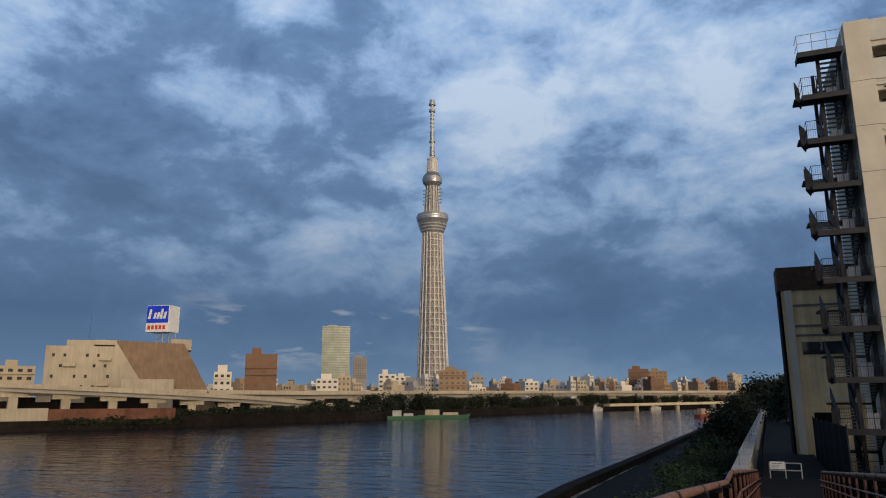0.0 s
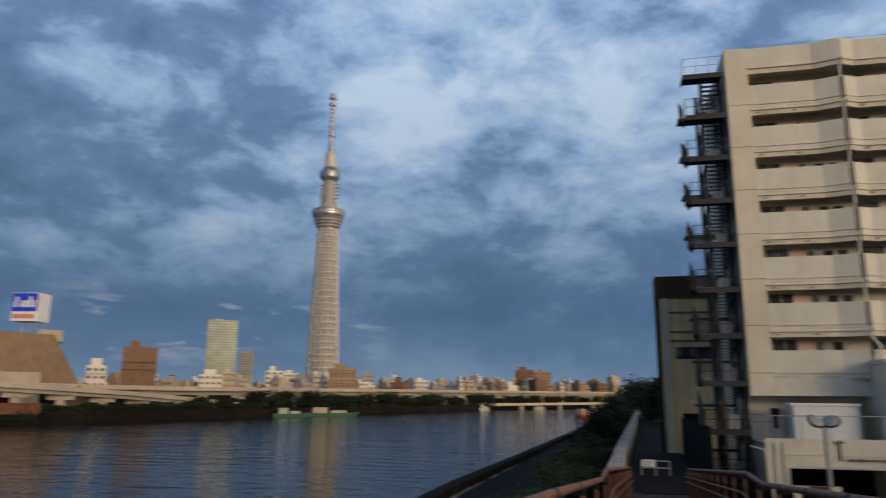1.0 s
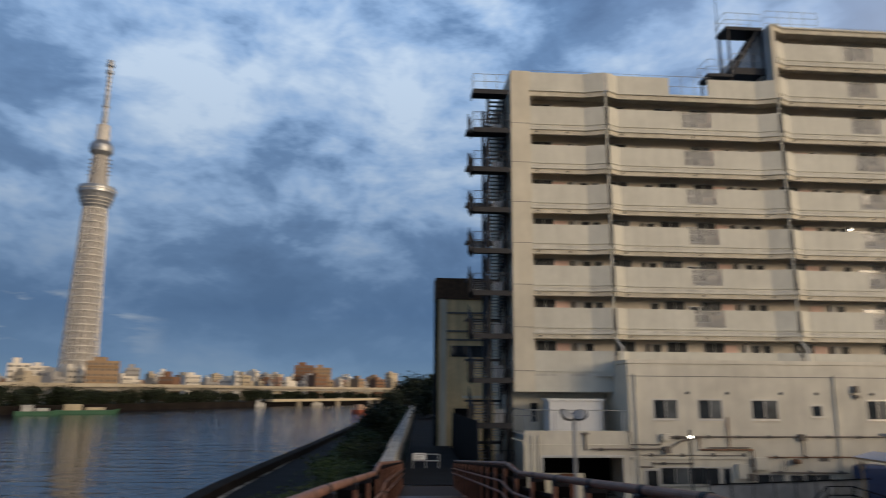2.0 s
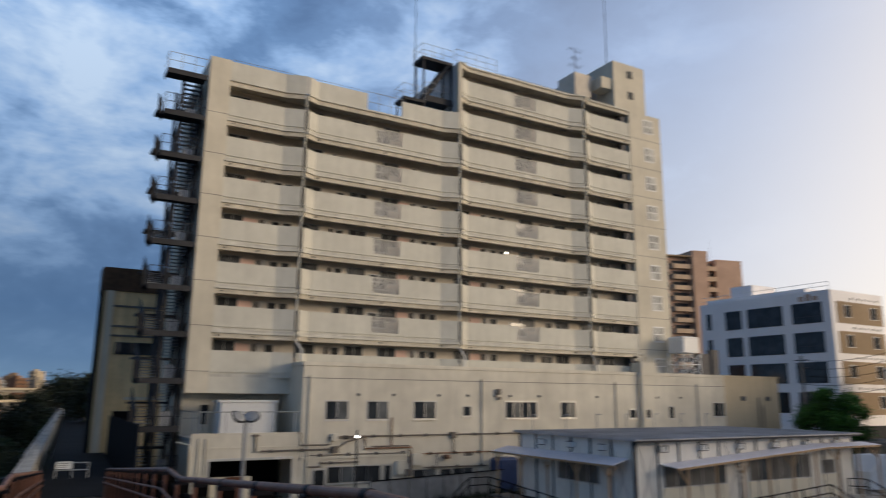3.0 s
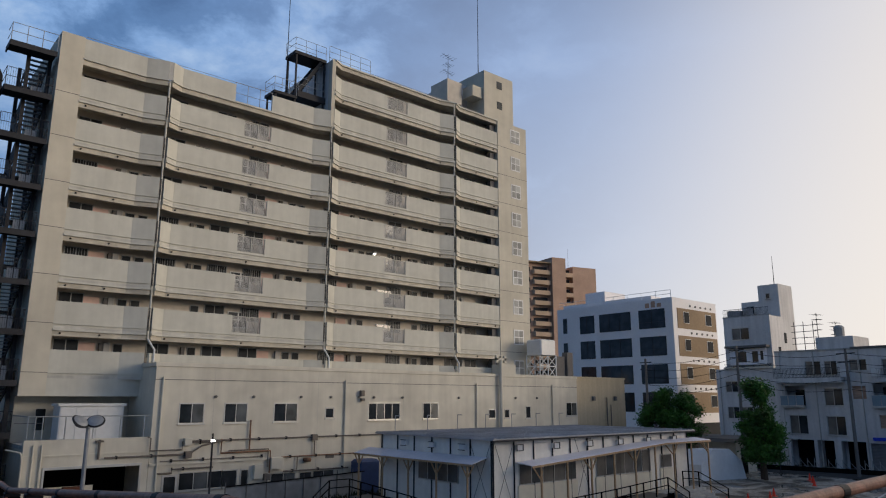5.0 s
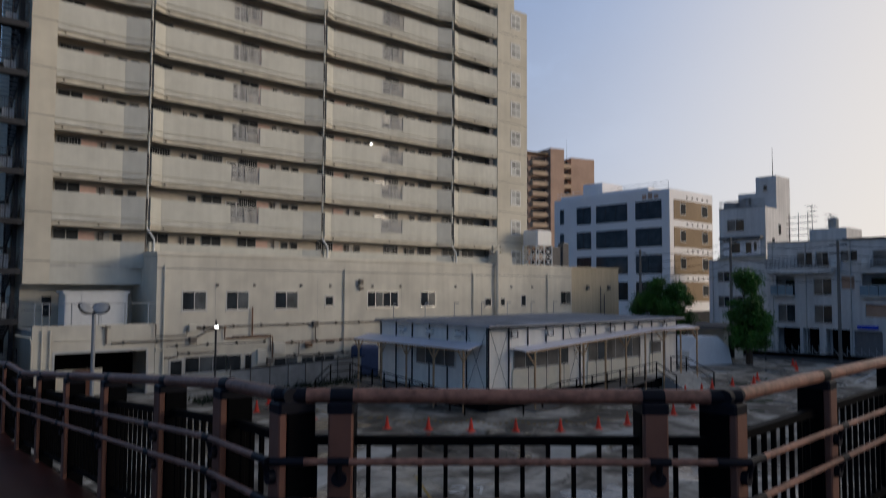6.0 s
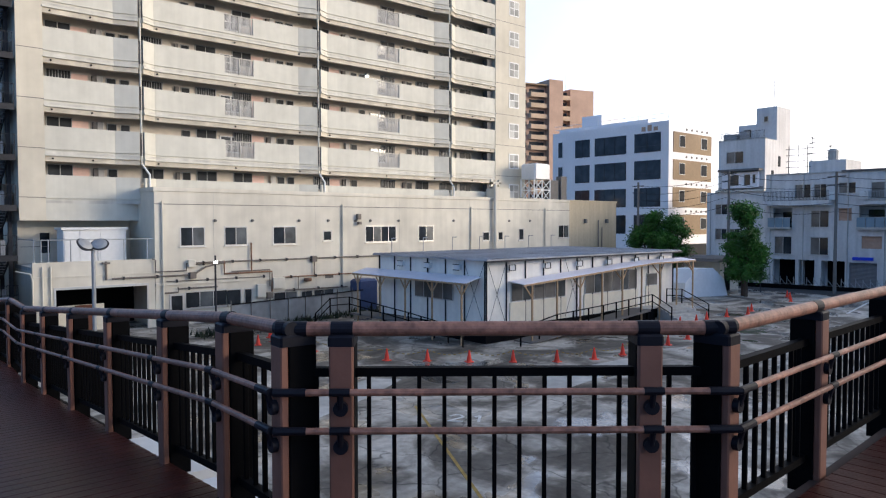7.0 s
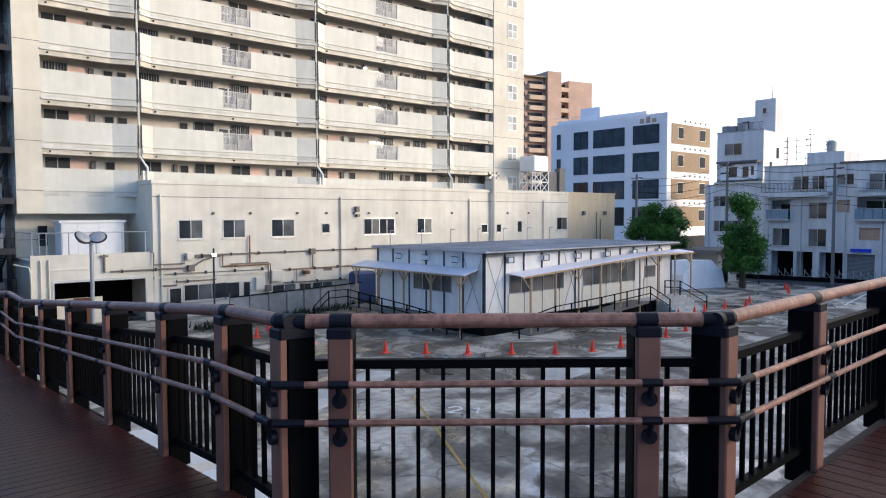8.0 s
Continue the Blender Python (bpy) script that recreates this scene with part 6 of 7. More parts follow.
def white_office():
    e = EYE
    b = site("white_office", "white five-storey building with dark window bays and brown tiled end", "building", (90, 58, GZ))
    x0, x1, y0, y1, top = 81.0, 91.9, 49.2, 68.2, e + 12.9
    wpart("body", Shape().box(x0, y0, GZ, x1, y1, top), M["whitewall"], b)
    wpart("roof_edge", Shape().box(x0 + 1.5, y0 + 4, top, x1, y1, top + 0.7), M["whitewall"], b)
    wpart("entrance_opening", Shape().box(x0 + 0.8, y0 - 0.05, GZ + 0.1, x1 - 0.6, y0 - 0.002, GZ + 3.3), M["fardark"], b)
    wpart("stair_head", Shape().box(x0 + 4, 62.5, top, x0 + 9, 66, top + 2.6), M["whitewall"], b)
    fl = 3.55
    rows = [(top - 1.4 - 2.35 - fl * i, top - 1.4 - fl * i) for i in range(4)]
    window_grid(b, "x", x0, ((50.4, 54.2), (55.6, 60.6), (61.6, 64.0)), rows, M["glassdark"], -1, M["steel"])
    window_grid(b, "x", x0, ((66.4, 67.1),), [(z0 + 0.2, z1) for z0, z1 in rows[:3]], M["glassdark"], -1)
    for i in range(4):
        z0, z1 = rows[i]
        wpart("tile_band", Shape().box(x0 + 1.0, y0 - 0.06, z0 - 0.15, x1 - 0.3, y0, z1 + 0.1), M["brick"], b)
        window_grid(b, "y", y0 - 0.06, ((x0 + 2.5, x0 + 3.7), (x0 + 7.9, x0 + 9.3)), [(z0 + 0.6, z1 - 0.35)], M["fardark"], -1, M["whitemetal"])
        for k in range(5):
            wpart("vent", Shape().rod((x0 + 4.2 + k * 1.3, y0 - 0.1, z1 + 0.55), (x0 + 4.2 + k * 1.3, y0, z1 + 0.55), 0.14, 8), M["joint"], b)
        for y in (52.3, 57.3, 59.0, 62.8):
            wpart("mullion", Shape().box(x0 - 0.09, y, z0, x0 - 0.065, y + 0.07, z1), M["steel"], b)
        wpart("transom", Shape().box(x0 - 0.09, 50.4, z0 + 0.7, x0 - 0.065, 54.2, z0 + 0.77), M["steel"], b)
    for y in np.arange(y0 + 0.3, y1, 2.2):
        wpart("rail_post", Shape().rod((x0 + 0.3, y, top), (x0 + 0.3, y, top + 1.0), 0.03, 5), M["whitemetal"], b)
    for h in (0.5, 1.0):
        wpart("rail_tube", Shape().rod((x0 + 0.3, y0 + 0.3, top + h), (x0 + 0.3, y1 - 0.2, top + h), 0.03, 5), M["whitemetal"], b)
    sg = Shape()
    for k, hgt in enumerate((0.5, 0.8, 0.6)):
        sg.box(x0 - 0.03, 50.8 + k * 0.9, top - 1.1, x0, 51.4 + k * 0.9, top - 1.1 + hgt)
    wpart("sign_bar", sg, M["brownapt"], b)


white_office()


def pierced(x0, x1, ya, yb, z0, z1, holes):
    """An upright wall between x0 and x1 with openings (y0, y1, z0, z1) right through it."""
    ys = sorted({ya, yb} | {min(max(v, ya), yb) for h in holes for v in h[:2]})
    zs = sorted({z0, z1} | {min(max(v, z0), z1) for h in holes for v in h[2:]})
    s = Shape()
    for p, q in zip(ys, ys[1:]):
        run = None
        for u, w in list(zip(zs, zs[1:])) + [(None, None)]:
            solid = u is not None and not any(h[0] <= (p + q) / 2 <= h[1] and h[2] <= (u + w) / 2 <= h[3] for h in holes)
            if solid:
                run = (run[0] if run else u, w)
            elif run:
                s.box(x0, p, run[0], x1, q, run[1])
                run = None
    return s


def street_window(parent, x, y0, y1, z0, z1, leaves=2, pane=None, sill=True):
    """Aluminium window set back in an opening of a wall whose front is at x."""
    fr = Shape().box(x + 0.08, y0, z0, x + 0.14, y1, z0 + 0.06).box(x + 0.08, y0, z1 - 0.06, x + 0.14, y1, z1)
    n = leaves + 1
    for i in range(n):
        y = y0 + (y1 - y0 - 0.05) * i / (n - 1)
        fr.box(x + 0.075, y, z0 + 0.06, x + 0.145, y + 0.05, z1 - 0.06)
    w = wpart("window", fr, M["alu"], parent)
    for i in range(leaves):
        a = y0 + (y1 - y0) * i / leaves
        wpart("pane", Shape().box(x + 0.11, a + 0.04, z0 + 0.05, x + 0.12, a + (y1 - y0) / leaves - 0.02, z1 - 0.05), pane or (M["glassdark"] if i % 2 == 0 else M["hutglass"]), w)
    if sill:
        wpart("sill", Shape().box(x - 0.08, y0 - 0.06, z0 - 0.07, x + 0.1, y1 + 0.06, z0 - 0.004), M["alu"], w)


def grille_rail(parent, x, y0, y1, z0, z1, mat):
    s = Shape().box(x - 0.02, y0, z1 - 0.04, x + 0.02, y1, z1).box(x - 0.02, y0, z0, x + 0.02, y1, z0 + 0.04)
    for y in np.arange(y0 + 0.05, y1, 0.13):
        s.box(x - 0.01, y, z0 + 0.04, x + 0.01, y + 0.025, z1 - 0.04)
    wpart("balcony_railing", s, mat, parent)


def grey_house():
    b = site("grey_house", "pale grey rendered building with an oriel, stair tower and roof plant", "building", (84, 40, GZ))
    x0, x1, top = 80.0, 86.5, 11.0
    lowh = [(39.15, 42.35, 2.46, 3.72), (39.3, 42.3, -0.5, 0.83)]
    wpart("lower_wall", pierced(x0, x0 + 0.3, 35.4, 43.4, GZ, 5.1, lowh), M["greywall"], b)
    wpart("body", Shape().box(x0 + 0.3, 35.4, GZ, x1 + 3, 43.4, 5.1), M["greywall"], b)
    uph = [(39.0, 41.1, 8.39, 9.78)]
    wpart("upper_wall", pierced(x0, x0 + 0.3, 36.5, 42.0, 5.3, top, uph), M["greywall"], b)
    wpart("upper_body", Shape().box(x0 + 0.3, 36.5, 5.3, x1, 42.0, top), M["greywall"], b)
    wpart("parapet", Shape().box(x0 - 0.05, 36.45, top, x0 + 0.15, 42.05, top + 0.12), M["concrete"], b)
    wpart("ledge", Shape().box(x0 - 0.35, 36.4, 5.1, x1, 42.2, 5.3), M["lowwall"], b)
    for y0, y1, z0, z1 in lowh:
        street_window(b, x0, y0, (y0 + y1) / 2 - 0.1, z0, z1)
        street_window(b, x0, (y0 + y1) / 2 + 0.1, y1, z0, z1)
    street_window(b, x0, *uph[0], 2)
    # oriel under a thin canopy
    oy0, oy1 = 37.1, 41.3
    o = wpart("oriel_wall", pierced(x0 - 0.45, x0 - 0.3, oy0, oy1, 5.5, 7.3, [(39.3, 40.35, 5.8, 7.0), (37.95, 38.65, 5.8, 7.0), (37.35, 37.7, 6.0, 7.0)]).box(x0 - 0.3, oy0, 5.5, x0 - 0.002, oy1, 5.65).box(x0 - 0.3, oy0, 5.65, x0 - 0.002, oy0 + 0.1, 7.3), M["whitewall"], b)
    for y0, y1 in ((39.3, 40.35), (37.95, 38.65), (37.35, 37.7)):
        wpart("pane", Shape().box(x0 - 0.38, y0, 5.8, x0 - 0.36, y1, 7.0), M["glassdark"], o)
    wpart("canopy", Shape().box(x0 - 1.0, 36.7, 7.42, x0 - 0.002, 41.6, 7.66), M["joint"], b)
    wpart("stair_tower", Shape().box(82.9, 36.5, top, x1, 38.9, 14.9), M["greywall"], b)
    street_window(b, 82.74, 37.5, 38.0, 13.2, 13.9, 1)
    wpart("roof_room", Shape().box(83.2, 38.9, top, x1, 41.2, 13.1), M["greywall"], b)
    street_window(b, 83.04, 39.6, 40.6, 11.6, 12.6, 1)
    for y, h in ((39.2, 1.2), (40.4, 0.95), (41.2, 1.0)):
        wpart("air_conditioner", Shape().bevel_box(x0 + 1.2, y, top, x0 + 1.9, y + 0.85, top + h, 0.05), M["steellight"], b)
    grille_rail(b, x0 + 0.1, 36.6, 42.0, top + 0.12, top + 1.0, M["steel"])
    for y in (36.9, 38.6):
        wpart("side_window", Shape().box(x0 + 1.6 + (y - 36.9), 36.46, 6.3 + (y - 36.9), x0 + 2.2 + (y - 36.9), 36.495, 7.5 + (y - 36.9)), M["fardark"], b)
    grille_rail(b, x0 - 0.3, 36.5, 42.1, 5.3, 5.62, M["steel"])
    wpart("downpipe", Shape().rod((x0 - 0.06, 42.9, GZ), (x0 - 0.06, 42.9, 5.1), 0.05, 6), M["concrete"], b)
    mast(84.5, 37.6, 14.9, 3.6, "thin antenna on the grey stair tower")


grey_house()


def street_house():
    """Three-storey house with garages, balconies and windows set into its front."""
    x0, ya, yb, top = 72.0, 14.0, 32.7, 6.25
    b = site("street_house", "pale grey three-storey house with balconies and open garages", "house", (x0 + 5, 24, GZ), group="houses along the street")
    garages = [(29.7, 31.9), (27.9, 29.4), (25.2, 27.3)]
    deep = [(30.1, 31.95, 1.05, 2.95), (19.6, 24.1, 1.05, 3.1), (16.0, 19.0, 1.05, 3.1)] + [(p, q, GZ, -2.1) for p, q in garages]
    wins = [(30.1, 31.8, -1.6, 0.18), (26.7, 28.35, -1.6, 0.14), (26.7, 28.35, 1.07, 2.72), (28.4, 29.87, 3.92, 5.28), (26.95, 28.1, 3.9, 5.25), (24.4, 25.9, 4.25, 5.32), (20.9, 23.15, 3.75, 5.25), (17.6, 19.6, 3.9, 5.25), (18.2, 19.9, -1.4, 0.2)]
    shut = [(24.7, 25.86, 1.71, 3.0), (22.15, 23.85, -0.86, 0.4), (22.5, 24.85, GZ, -2.05), (18.6, 21.6, GZ, -2.05)]
    wpart("front_wall", pierced(x0, x0 + 0.3, ya, yb, GZ, top, deep + wins + shut), M["greywall"], b)
    wpart("body", Shape().box(x0 + 1.7, ya, GZ, x0 + 11, yb, top), M["greywall"], b)
    for y in (ya, 15.2, 19.3, 24.95, 27.6, 29.55, yb - 0.2):
        wpart("cross_wall", Shape().box(x0 + 0.3, y, GZ, x0 + 1.7, y + 0.2, top), M["greywall"], b)
    for z in (-2.0, 0.75, 3.4, top - 0.2):
        wpart("floor_slab", Shape().box(x0 + 0.3, ya + 0.2, z, x0 + 1.7, yb - 0.2, z + 0.2), M["greywall"], b)
    wpart("roof_edge", Shape().box(x0 - 0.15, ya, top, x0 + 11, 25.6, top + 0.2), M["joint"], b)
    wpart("roof_edge", Shape().box(x0 - 0.1, 25.6, top, x0 + 11, yb, top + 0.12), M["concrete"], b)
    for w in wins:
        street_window(b, x0, *w)
    for y0, y1, z0, z1 in shut:
        n = 2 * int((z1 - z0) / 0.12)
        prof = [(x0 + (0.12 if i % 2 else 0.15), z0 + (z1 - z0) * i / n) for i in range(n + 1)]
        s = Shape().add([(x, y, z) for y in (y0, y1) for x, z in prof] + [(x0 + 0.19, y, z) for y in (y0, y1) for z in (z0, z1)],
                        [(i, i + 1, n + 2 + i, n + 1 + i) for i in range(n)] + [(2 * n + 2, 2 * n + 3, 2 * n + 5, 2 * n + 4)])
        wpart("shutter_box", Shape().box(x0 - 0.1, y0 - 0.03, z1 - 0.12, x0 + 0.1, y1 + 0.03, z1 + 0.02), M["greywall"], b)
        wpart("roller_shutter", s, M["shutter"] if z0 < -3 else M["brownapt"], b)
    # projecting upper balcony and tinted fronts below
    wpart("balcony", Shape().box(x0 - 0.9, 26.4, 3.2, x0 - 0.002, 32.7, 3.68), M["greywall"], b)
    grille_rail(b, x0 - 0.85, 26.4, 32.6, 3.68, 4.6, M["steel"])
    wpart("balcony", Shape().box(x0 - 0.7, 16.5, 3.2, x0 - 0.002, 23.6, 3.5), M["greywall"], b)
    grille_rail(b, x0 - 0.66, 20.6, 23.5, 3.5, 4.4, M["steellight"])
    for y0, y1 in ((30.05, 32.3), (19.5, 24.15), (15.9, 19.1)):
        wpart("balcony", Shape().box(x0 - 0.5, y0, 0.9, x0 - 0.002, y1, 1.05), M["concrete"], b)
        n = max(2, round((y1 - y0) / 0.8))
        for i in range(n):
            a = y0 + (y1 - y0) * i / n
            wpart("balcony_glass", Shape().box(x0 - 0.48, a + 0.03, 1.1, x0 - 0.465, a + (y1 - y0) / n - 0.03, 2.0), M["tintglass"], b)
        grille_rail(b, x0 - 0.44, y0, y1, 1.05, 2.05, M["alu"])
    for p, q, z0, z1 in deep[:3]:
        wpart("glazed_door", Shape().box(x0 + 1.62, p + 0.3, z0, x0 + 1.69, q - 0.3, z1 - 0.35), M["glassdark"], b)
    # black slabs at the back stand in for shade inside the street garages
    for p, q in garages:
        wpart("garage_back", Shape().box(x0 + 1.6, p, GZ, x0 + 1.69, q, -2.1), M["black"], b)
    for y, z in ((26.45, 3.68), (23.75, 3.7), (19.9, 3.5)):
        wpart("air_conditioner", Shape().bevel_box(x0 - 0.5, y - 0.6, z, x0 - 0.12, y + 0.2, z + 0.75, 0.04), M["whitemetal"], b)
    wpart("shop_sign", Shape().box(x0 - 0.25, 22.8, -1.95, x0 - 0.002, 24.5, -1.66), M["blue"], b, "plain blue sign strip")
    for y in (32.2, 29.0, 25.0, 21.9):
        wpart("downpipe", Shape().rod((x0 - 0.06, y, GZ), (x0 - 0.06, y, top), 0.045, 6), M["concrete"], b)
    wpart("roof_room", Shape().box(x0 + 1.5, 25.8, top + 0.12, x0 + 5.5, 29.2, top + 1.35), M["greywall"], b)
    wpart("roof_tank", Shape().lathe([(0.45, 0), (0.48, 0.9), (0.3, 1.1), (0.0, 1.15)], 14), M["concrete"], b, at=(x0 + 2.2, 27.2, top + 1.35))
    for y in (29.2, 30.1, 31.0):
        wpart("rack_post", Shape().rod((x0 + 1.2, y, top), (x0 + 1.2, y, top + 3.0), 0.035, 5), M["steel"], b)
    for z in (0.8, 1.4, 2.0, 2.6):
        wpart("rack_tube", Shape().rod((x0 + 1.2, 28.9, top + z), (x0 + 1.2, 31.3, top + z), 0.03, 5), M["steel"], b)
    for y, h in ((29.3, 3.8), (27.6, 2.8)):
        mast(x0 + 2.5, y, top + 0.1, h, "television aerial on a street house roof", True)


street_house()


def unseen_shade_row():
    """Plain unseen houses added past the view, their heights set to shade bridge and yard."""
    edges = [(13.9, 4.0, 3.2), (3.9, -16, 3.6), (-16.1, -26, 12.0), (-26.1, -44, 14.5), (-44.1, -64, 18.0), (-64.1, -88, 18.5), (-88.1, -112, 16.0)]
    for i, (ya, yb, top) in enumerate(edges):
        x0 = 72.3 + (0.5 if i % 2 else 0)
        b = site("street_house", "plain unseen house added along the street to block low sun", "house", (x0 + 5, (ya + yb) / 2, GZ), group="houses along the street")
        mat = (M["lowwall"], M["greywall"], M["tanwall"])[i % 3]
        wpart("body", Shape().box(x0, yb, GZ, x0 + 11, ya, top), mat, b)
        wpart("roof_slab", Shape().box(x0 - 0.3, yb, top, x0 + 11, ya, top + 0.22), M["joint"], b)


unseen_shade_row()


def brown_apartments():
    b = site("brown_apartment_tower", "tall brown tiled apartment tower with stacked balconies", "apartment building", (150, 128, GZ))
    e = EYE
    c = Vector((*polar(49.45, 200), 0))
    m = pose(c.x, c.y, 0, 0, 0, -15)
    wpart("body", Shape().box(-7.3, 1.0, GZ, 0, 13, e + 37.6, m).box(4.6, 2.0, GZ, 8.2, 14, e + 36.2, m), M["brownapt"], b)
    wpart("end_wall", Shape().box(8.2, 0.6, GZ, 16.4, 14, e + 37.6, m), M["brownapt"], b)
    wpart("corner_shaft", Shape().box(0, -1.0, GZ, 4.6, 13, e + 39.4, m), M["brownapt"], b)
    wpart("roof_slab", Shape().box(-7.5, -0.6, e + 37.6, -0.1, 13, e + 37.95, m), M["brick"], b)
    for k in range(14):
        z = e + 35.6 - 2.9 * k
        for xa, xb, yb in ((-5.6, -0.3, 1.0), (4.7, 8.1, 2.0)):
            wpart("balcony", Shape().box(xa, yb - 1.5, z - 1.2, xb, yb - 1.35, z, m).box(xa, yb - 1.35, z - 1.2, xb, yb - 0.02, z - 1.05, m).box(xa, yb - 1.35, z - 1.05, xa + 0.12, yb - 0.02, z + 0.2, m), M["ochretile"], b)
            wpart("pane", Shape().box(xa + 0.3, yb - 0.06, z - 1.0, xb - 0.2, yb - 0.02, z + 1.1, m), M["fardark"], b)
        wpart("pane", Shape().box(-7.0, 0.94, z - 0.4, -6.2, 0.98, z + 0.8, m), M["fardark"], b)
    mast(c.x + 5.5, c.y - 2, e + 35.5, 7, "thin mast on the brown tower")


brown_apartments()


# ---------- trees ----------
def leaf_crown(rng, lobes, count, size):
    """Leaves scattered through uneven lobes: (x, y, z, rx, rz)."""
    s = Shape()
    tot = sum(l[3] ** 2 for l in lobes)
    for (lx, ly, lz, rx, rz) in lobes:
        for _ in range(int(count * rx * rx / tot)):
            p = Vector((lx + rng.gauss(0, 0.58) * rx, ly + rng.gauss(0, 0.58) * rx, lz + rng.gauss(0, 0.58) * rz))
            u = Vector((rng.gauss(0, 1), rng.gauss(0, 1), rng.gauss(0, 0.6))).normalized()
            v = u.cross(Vector((rng.gauss(0, 1), rng.gauss(0, 1), rng.gauss(0, 1)))).normalized()
            z = size * rng.uniform(0.6, 1.4)
            s.add([p - u * z, p + v * z * 0.45, p + u * z, p - v * z * 0.45], [(0, 1, 2, 3)])
    return s


def tree(x, y, z, h, w, mat, seed, label, group="", count=1400, size=0.16, name="tree"):
    rng = random.Random(seed)
    t = thing(name, label, "tree" if name == "tree" else "bush", (x, y, z), 0, group)
    tr = Shape()
    th = h * (0.42 if name == "tree" else 0.25)
    tr.rod((0, 0, -0.1), (0.05 * h * rng.uniform(-0.3, 0.3), 0, th), 0.035 * h, 7, 0.022 * h)
    lobes = []
    loose = count > 10000                       # street trees: many small, ragged clumps
    for i in range(34 if loose else 0):
        f = rng.uniform(0.0, 1.0)
        a, d = rng.uniform(0, 2 * math.pi), 0.5 * w * math.sqrt(rng.random()) * (0.55 + 1.5 * f * (1 - f)) * (1.0 if f < 0.75 else 0.75)
        lz, rx = h * (0.25 + 0.68 * f), w * rng.uniform(0.10, 0.19)
        lobes.append((d * math.cos(a), d * math.sin(a), lz, rx, rx * rng.uniform(0.6, 0.95)))
        tr.rod((0, 0, th * rng.uniform(0.5, 1.0)), (d * math.cos(a) * 0.9, d * math.sin(a) * 0.9, lz), 0.007 * h, 5, 0.002 * h)
    for i in range(0 if loose else 9):
        a = i * 2.4 + rng.uniform(-0.4, 0.4)
        d = w * rng.uniform(0.12, 0.34)
        lz = h * rng.uniform(0.24, 0.84)
        rx = w * rng.uniform(0.17, 0.29)
        lobes.append((d * math.cos(a), d * math.sin(a), lz, rx, min(rx * rng.uniform(0.7, 1.1), h - lz)))
        tr.rod((0, 0, th * rng.uniform(0.6, 1.0)), (d * math.cos(a) * 0.8, d * math.sin(a) * 0.8, lz), 0.012 * h, 5, 0.004 * h)
    part("trunk", tr, M["trunk"], t)
    part("crown", leaf_crown(rng, lobes, count, size), mat, t)
    return t


for az, r, h, w, seed in ((57.5, 70, 7.4, 3.5, 1), (59.0, 70.5, 6.9, 3.3, 2), (56.9, 71, 5.8, 2.6, 5), (64.2, 64.5, 8.1, 3.1, 3), (64.3, 64, 5.6, 3.1, 4)):
    x, y = polar(az, r)
    tree(x, y, GZ, h, w, M["leafbright"], seed, "leafy green street tree beside the yard", "trees by the yard", 15000, 0.11)
# bushes on the river bank
rng = random.Random(11)
for i in range(34):
    f = (i / 33) ** 1.5
    y = 20 + 150 * f + rng.uniform(-1, 1)
    xl, xr = -5.4 + 0.033 * y, -2.9 + 0.042 * y
    x = xl + (xr - xl) * (0.15 + 0.85 * rng.random())
    big = 1 + f * 0.35
    tree(x, y, GZ + 0.1 + 1.0 * (x - xl) / (xr - xl), rng.uniform(1.5, 2.3) * big, rng.uniform(2.2, 3.2) * big, M["leafyellow"] if i in (0, 2, 3) else (M["leaf"] if i % 3 else M["leafdark"]), 100 + i,
         "dense green bush on the river bank", "bushes on the bank", 6000 if i < 10 else 2000, 0.065 if i < 10 else 0.15, "bush")
# dark trees closing the path
for i in range(13):
    y = 78 + i * 9
    x = 1.74 + y * 0.0471 + (6.0 + rng.uniform(-1, 2.5) if i % 4 else 2.5)
    tree(x, y, PATHZ, rng.uniform(6, 8.5), rng.uniform(6, 8) if i % 4 else 4, M["leafdark"], 200 + i, "dark dense tree along the riverside path", "trees along the path", 1500, 0.42)


for i, (az_, r_, h_) in enumerate(((-0.7, 62, 3.6), (0.0, 84, 4.6), (0.7, 108, 5.0), (0.7, 140, 5.6), (1.2, 165, 6.0))):
    x, y = polar(az_, r_)
    tree(x, y, GZ + 1.2, h_, 2.6 + 0.012 * r_, M["leafdark"], 260 + i, "tall dark bush beside the flood wall", "bushes on the bank", 1600, 0.2, "bush")


for i, (az_, r_) in enumerate(((2.2, 172), (3.0, 166), (3.7, 150), (4.3, 120))):
    x, y = polar(az_, r_)
    tree(x, y, PATHZ, 8.0 - 0.4 * i, 8, M["leafdark"], 280 + i, "dark dense tree along the riverside path", "trees along the path", 2200, 0.36)


# ---------- far bank ----------
def interp(line, y):
    for (xa, ya), (xb, yb) in zip(line, line[1:]):
        if ya <= y <= yb:
            return xa + (xb - xa) * (y - ya) / (yb - ya)
    return line[-1][0]


def on_far(az, extra=0.0):
    """Range to the far quay along a bearing, plus extra metres."""
    for r in range(120, 900, 2):
        x, y = polar(az, r)
        if x < interp(FAR_BANK, y) and y > -190:
            return r + extra
        if y > 540:
            return r + extra
    return 700


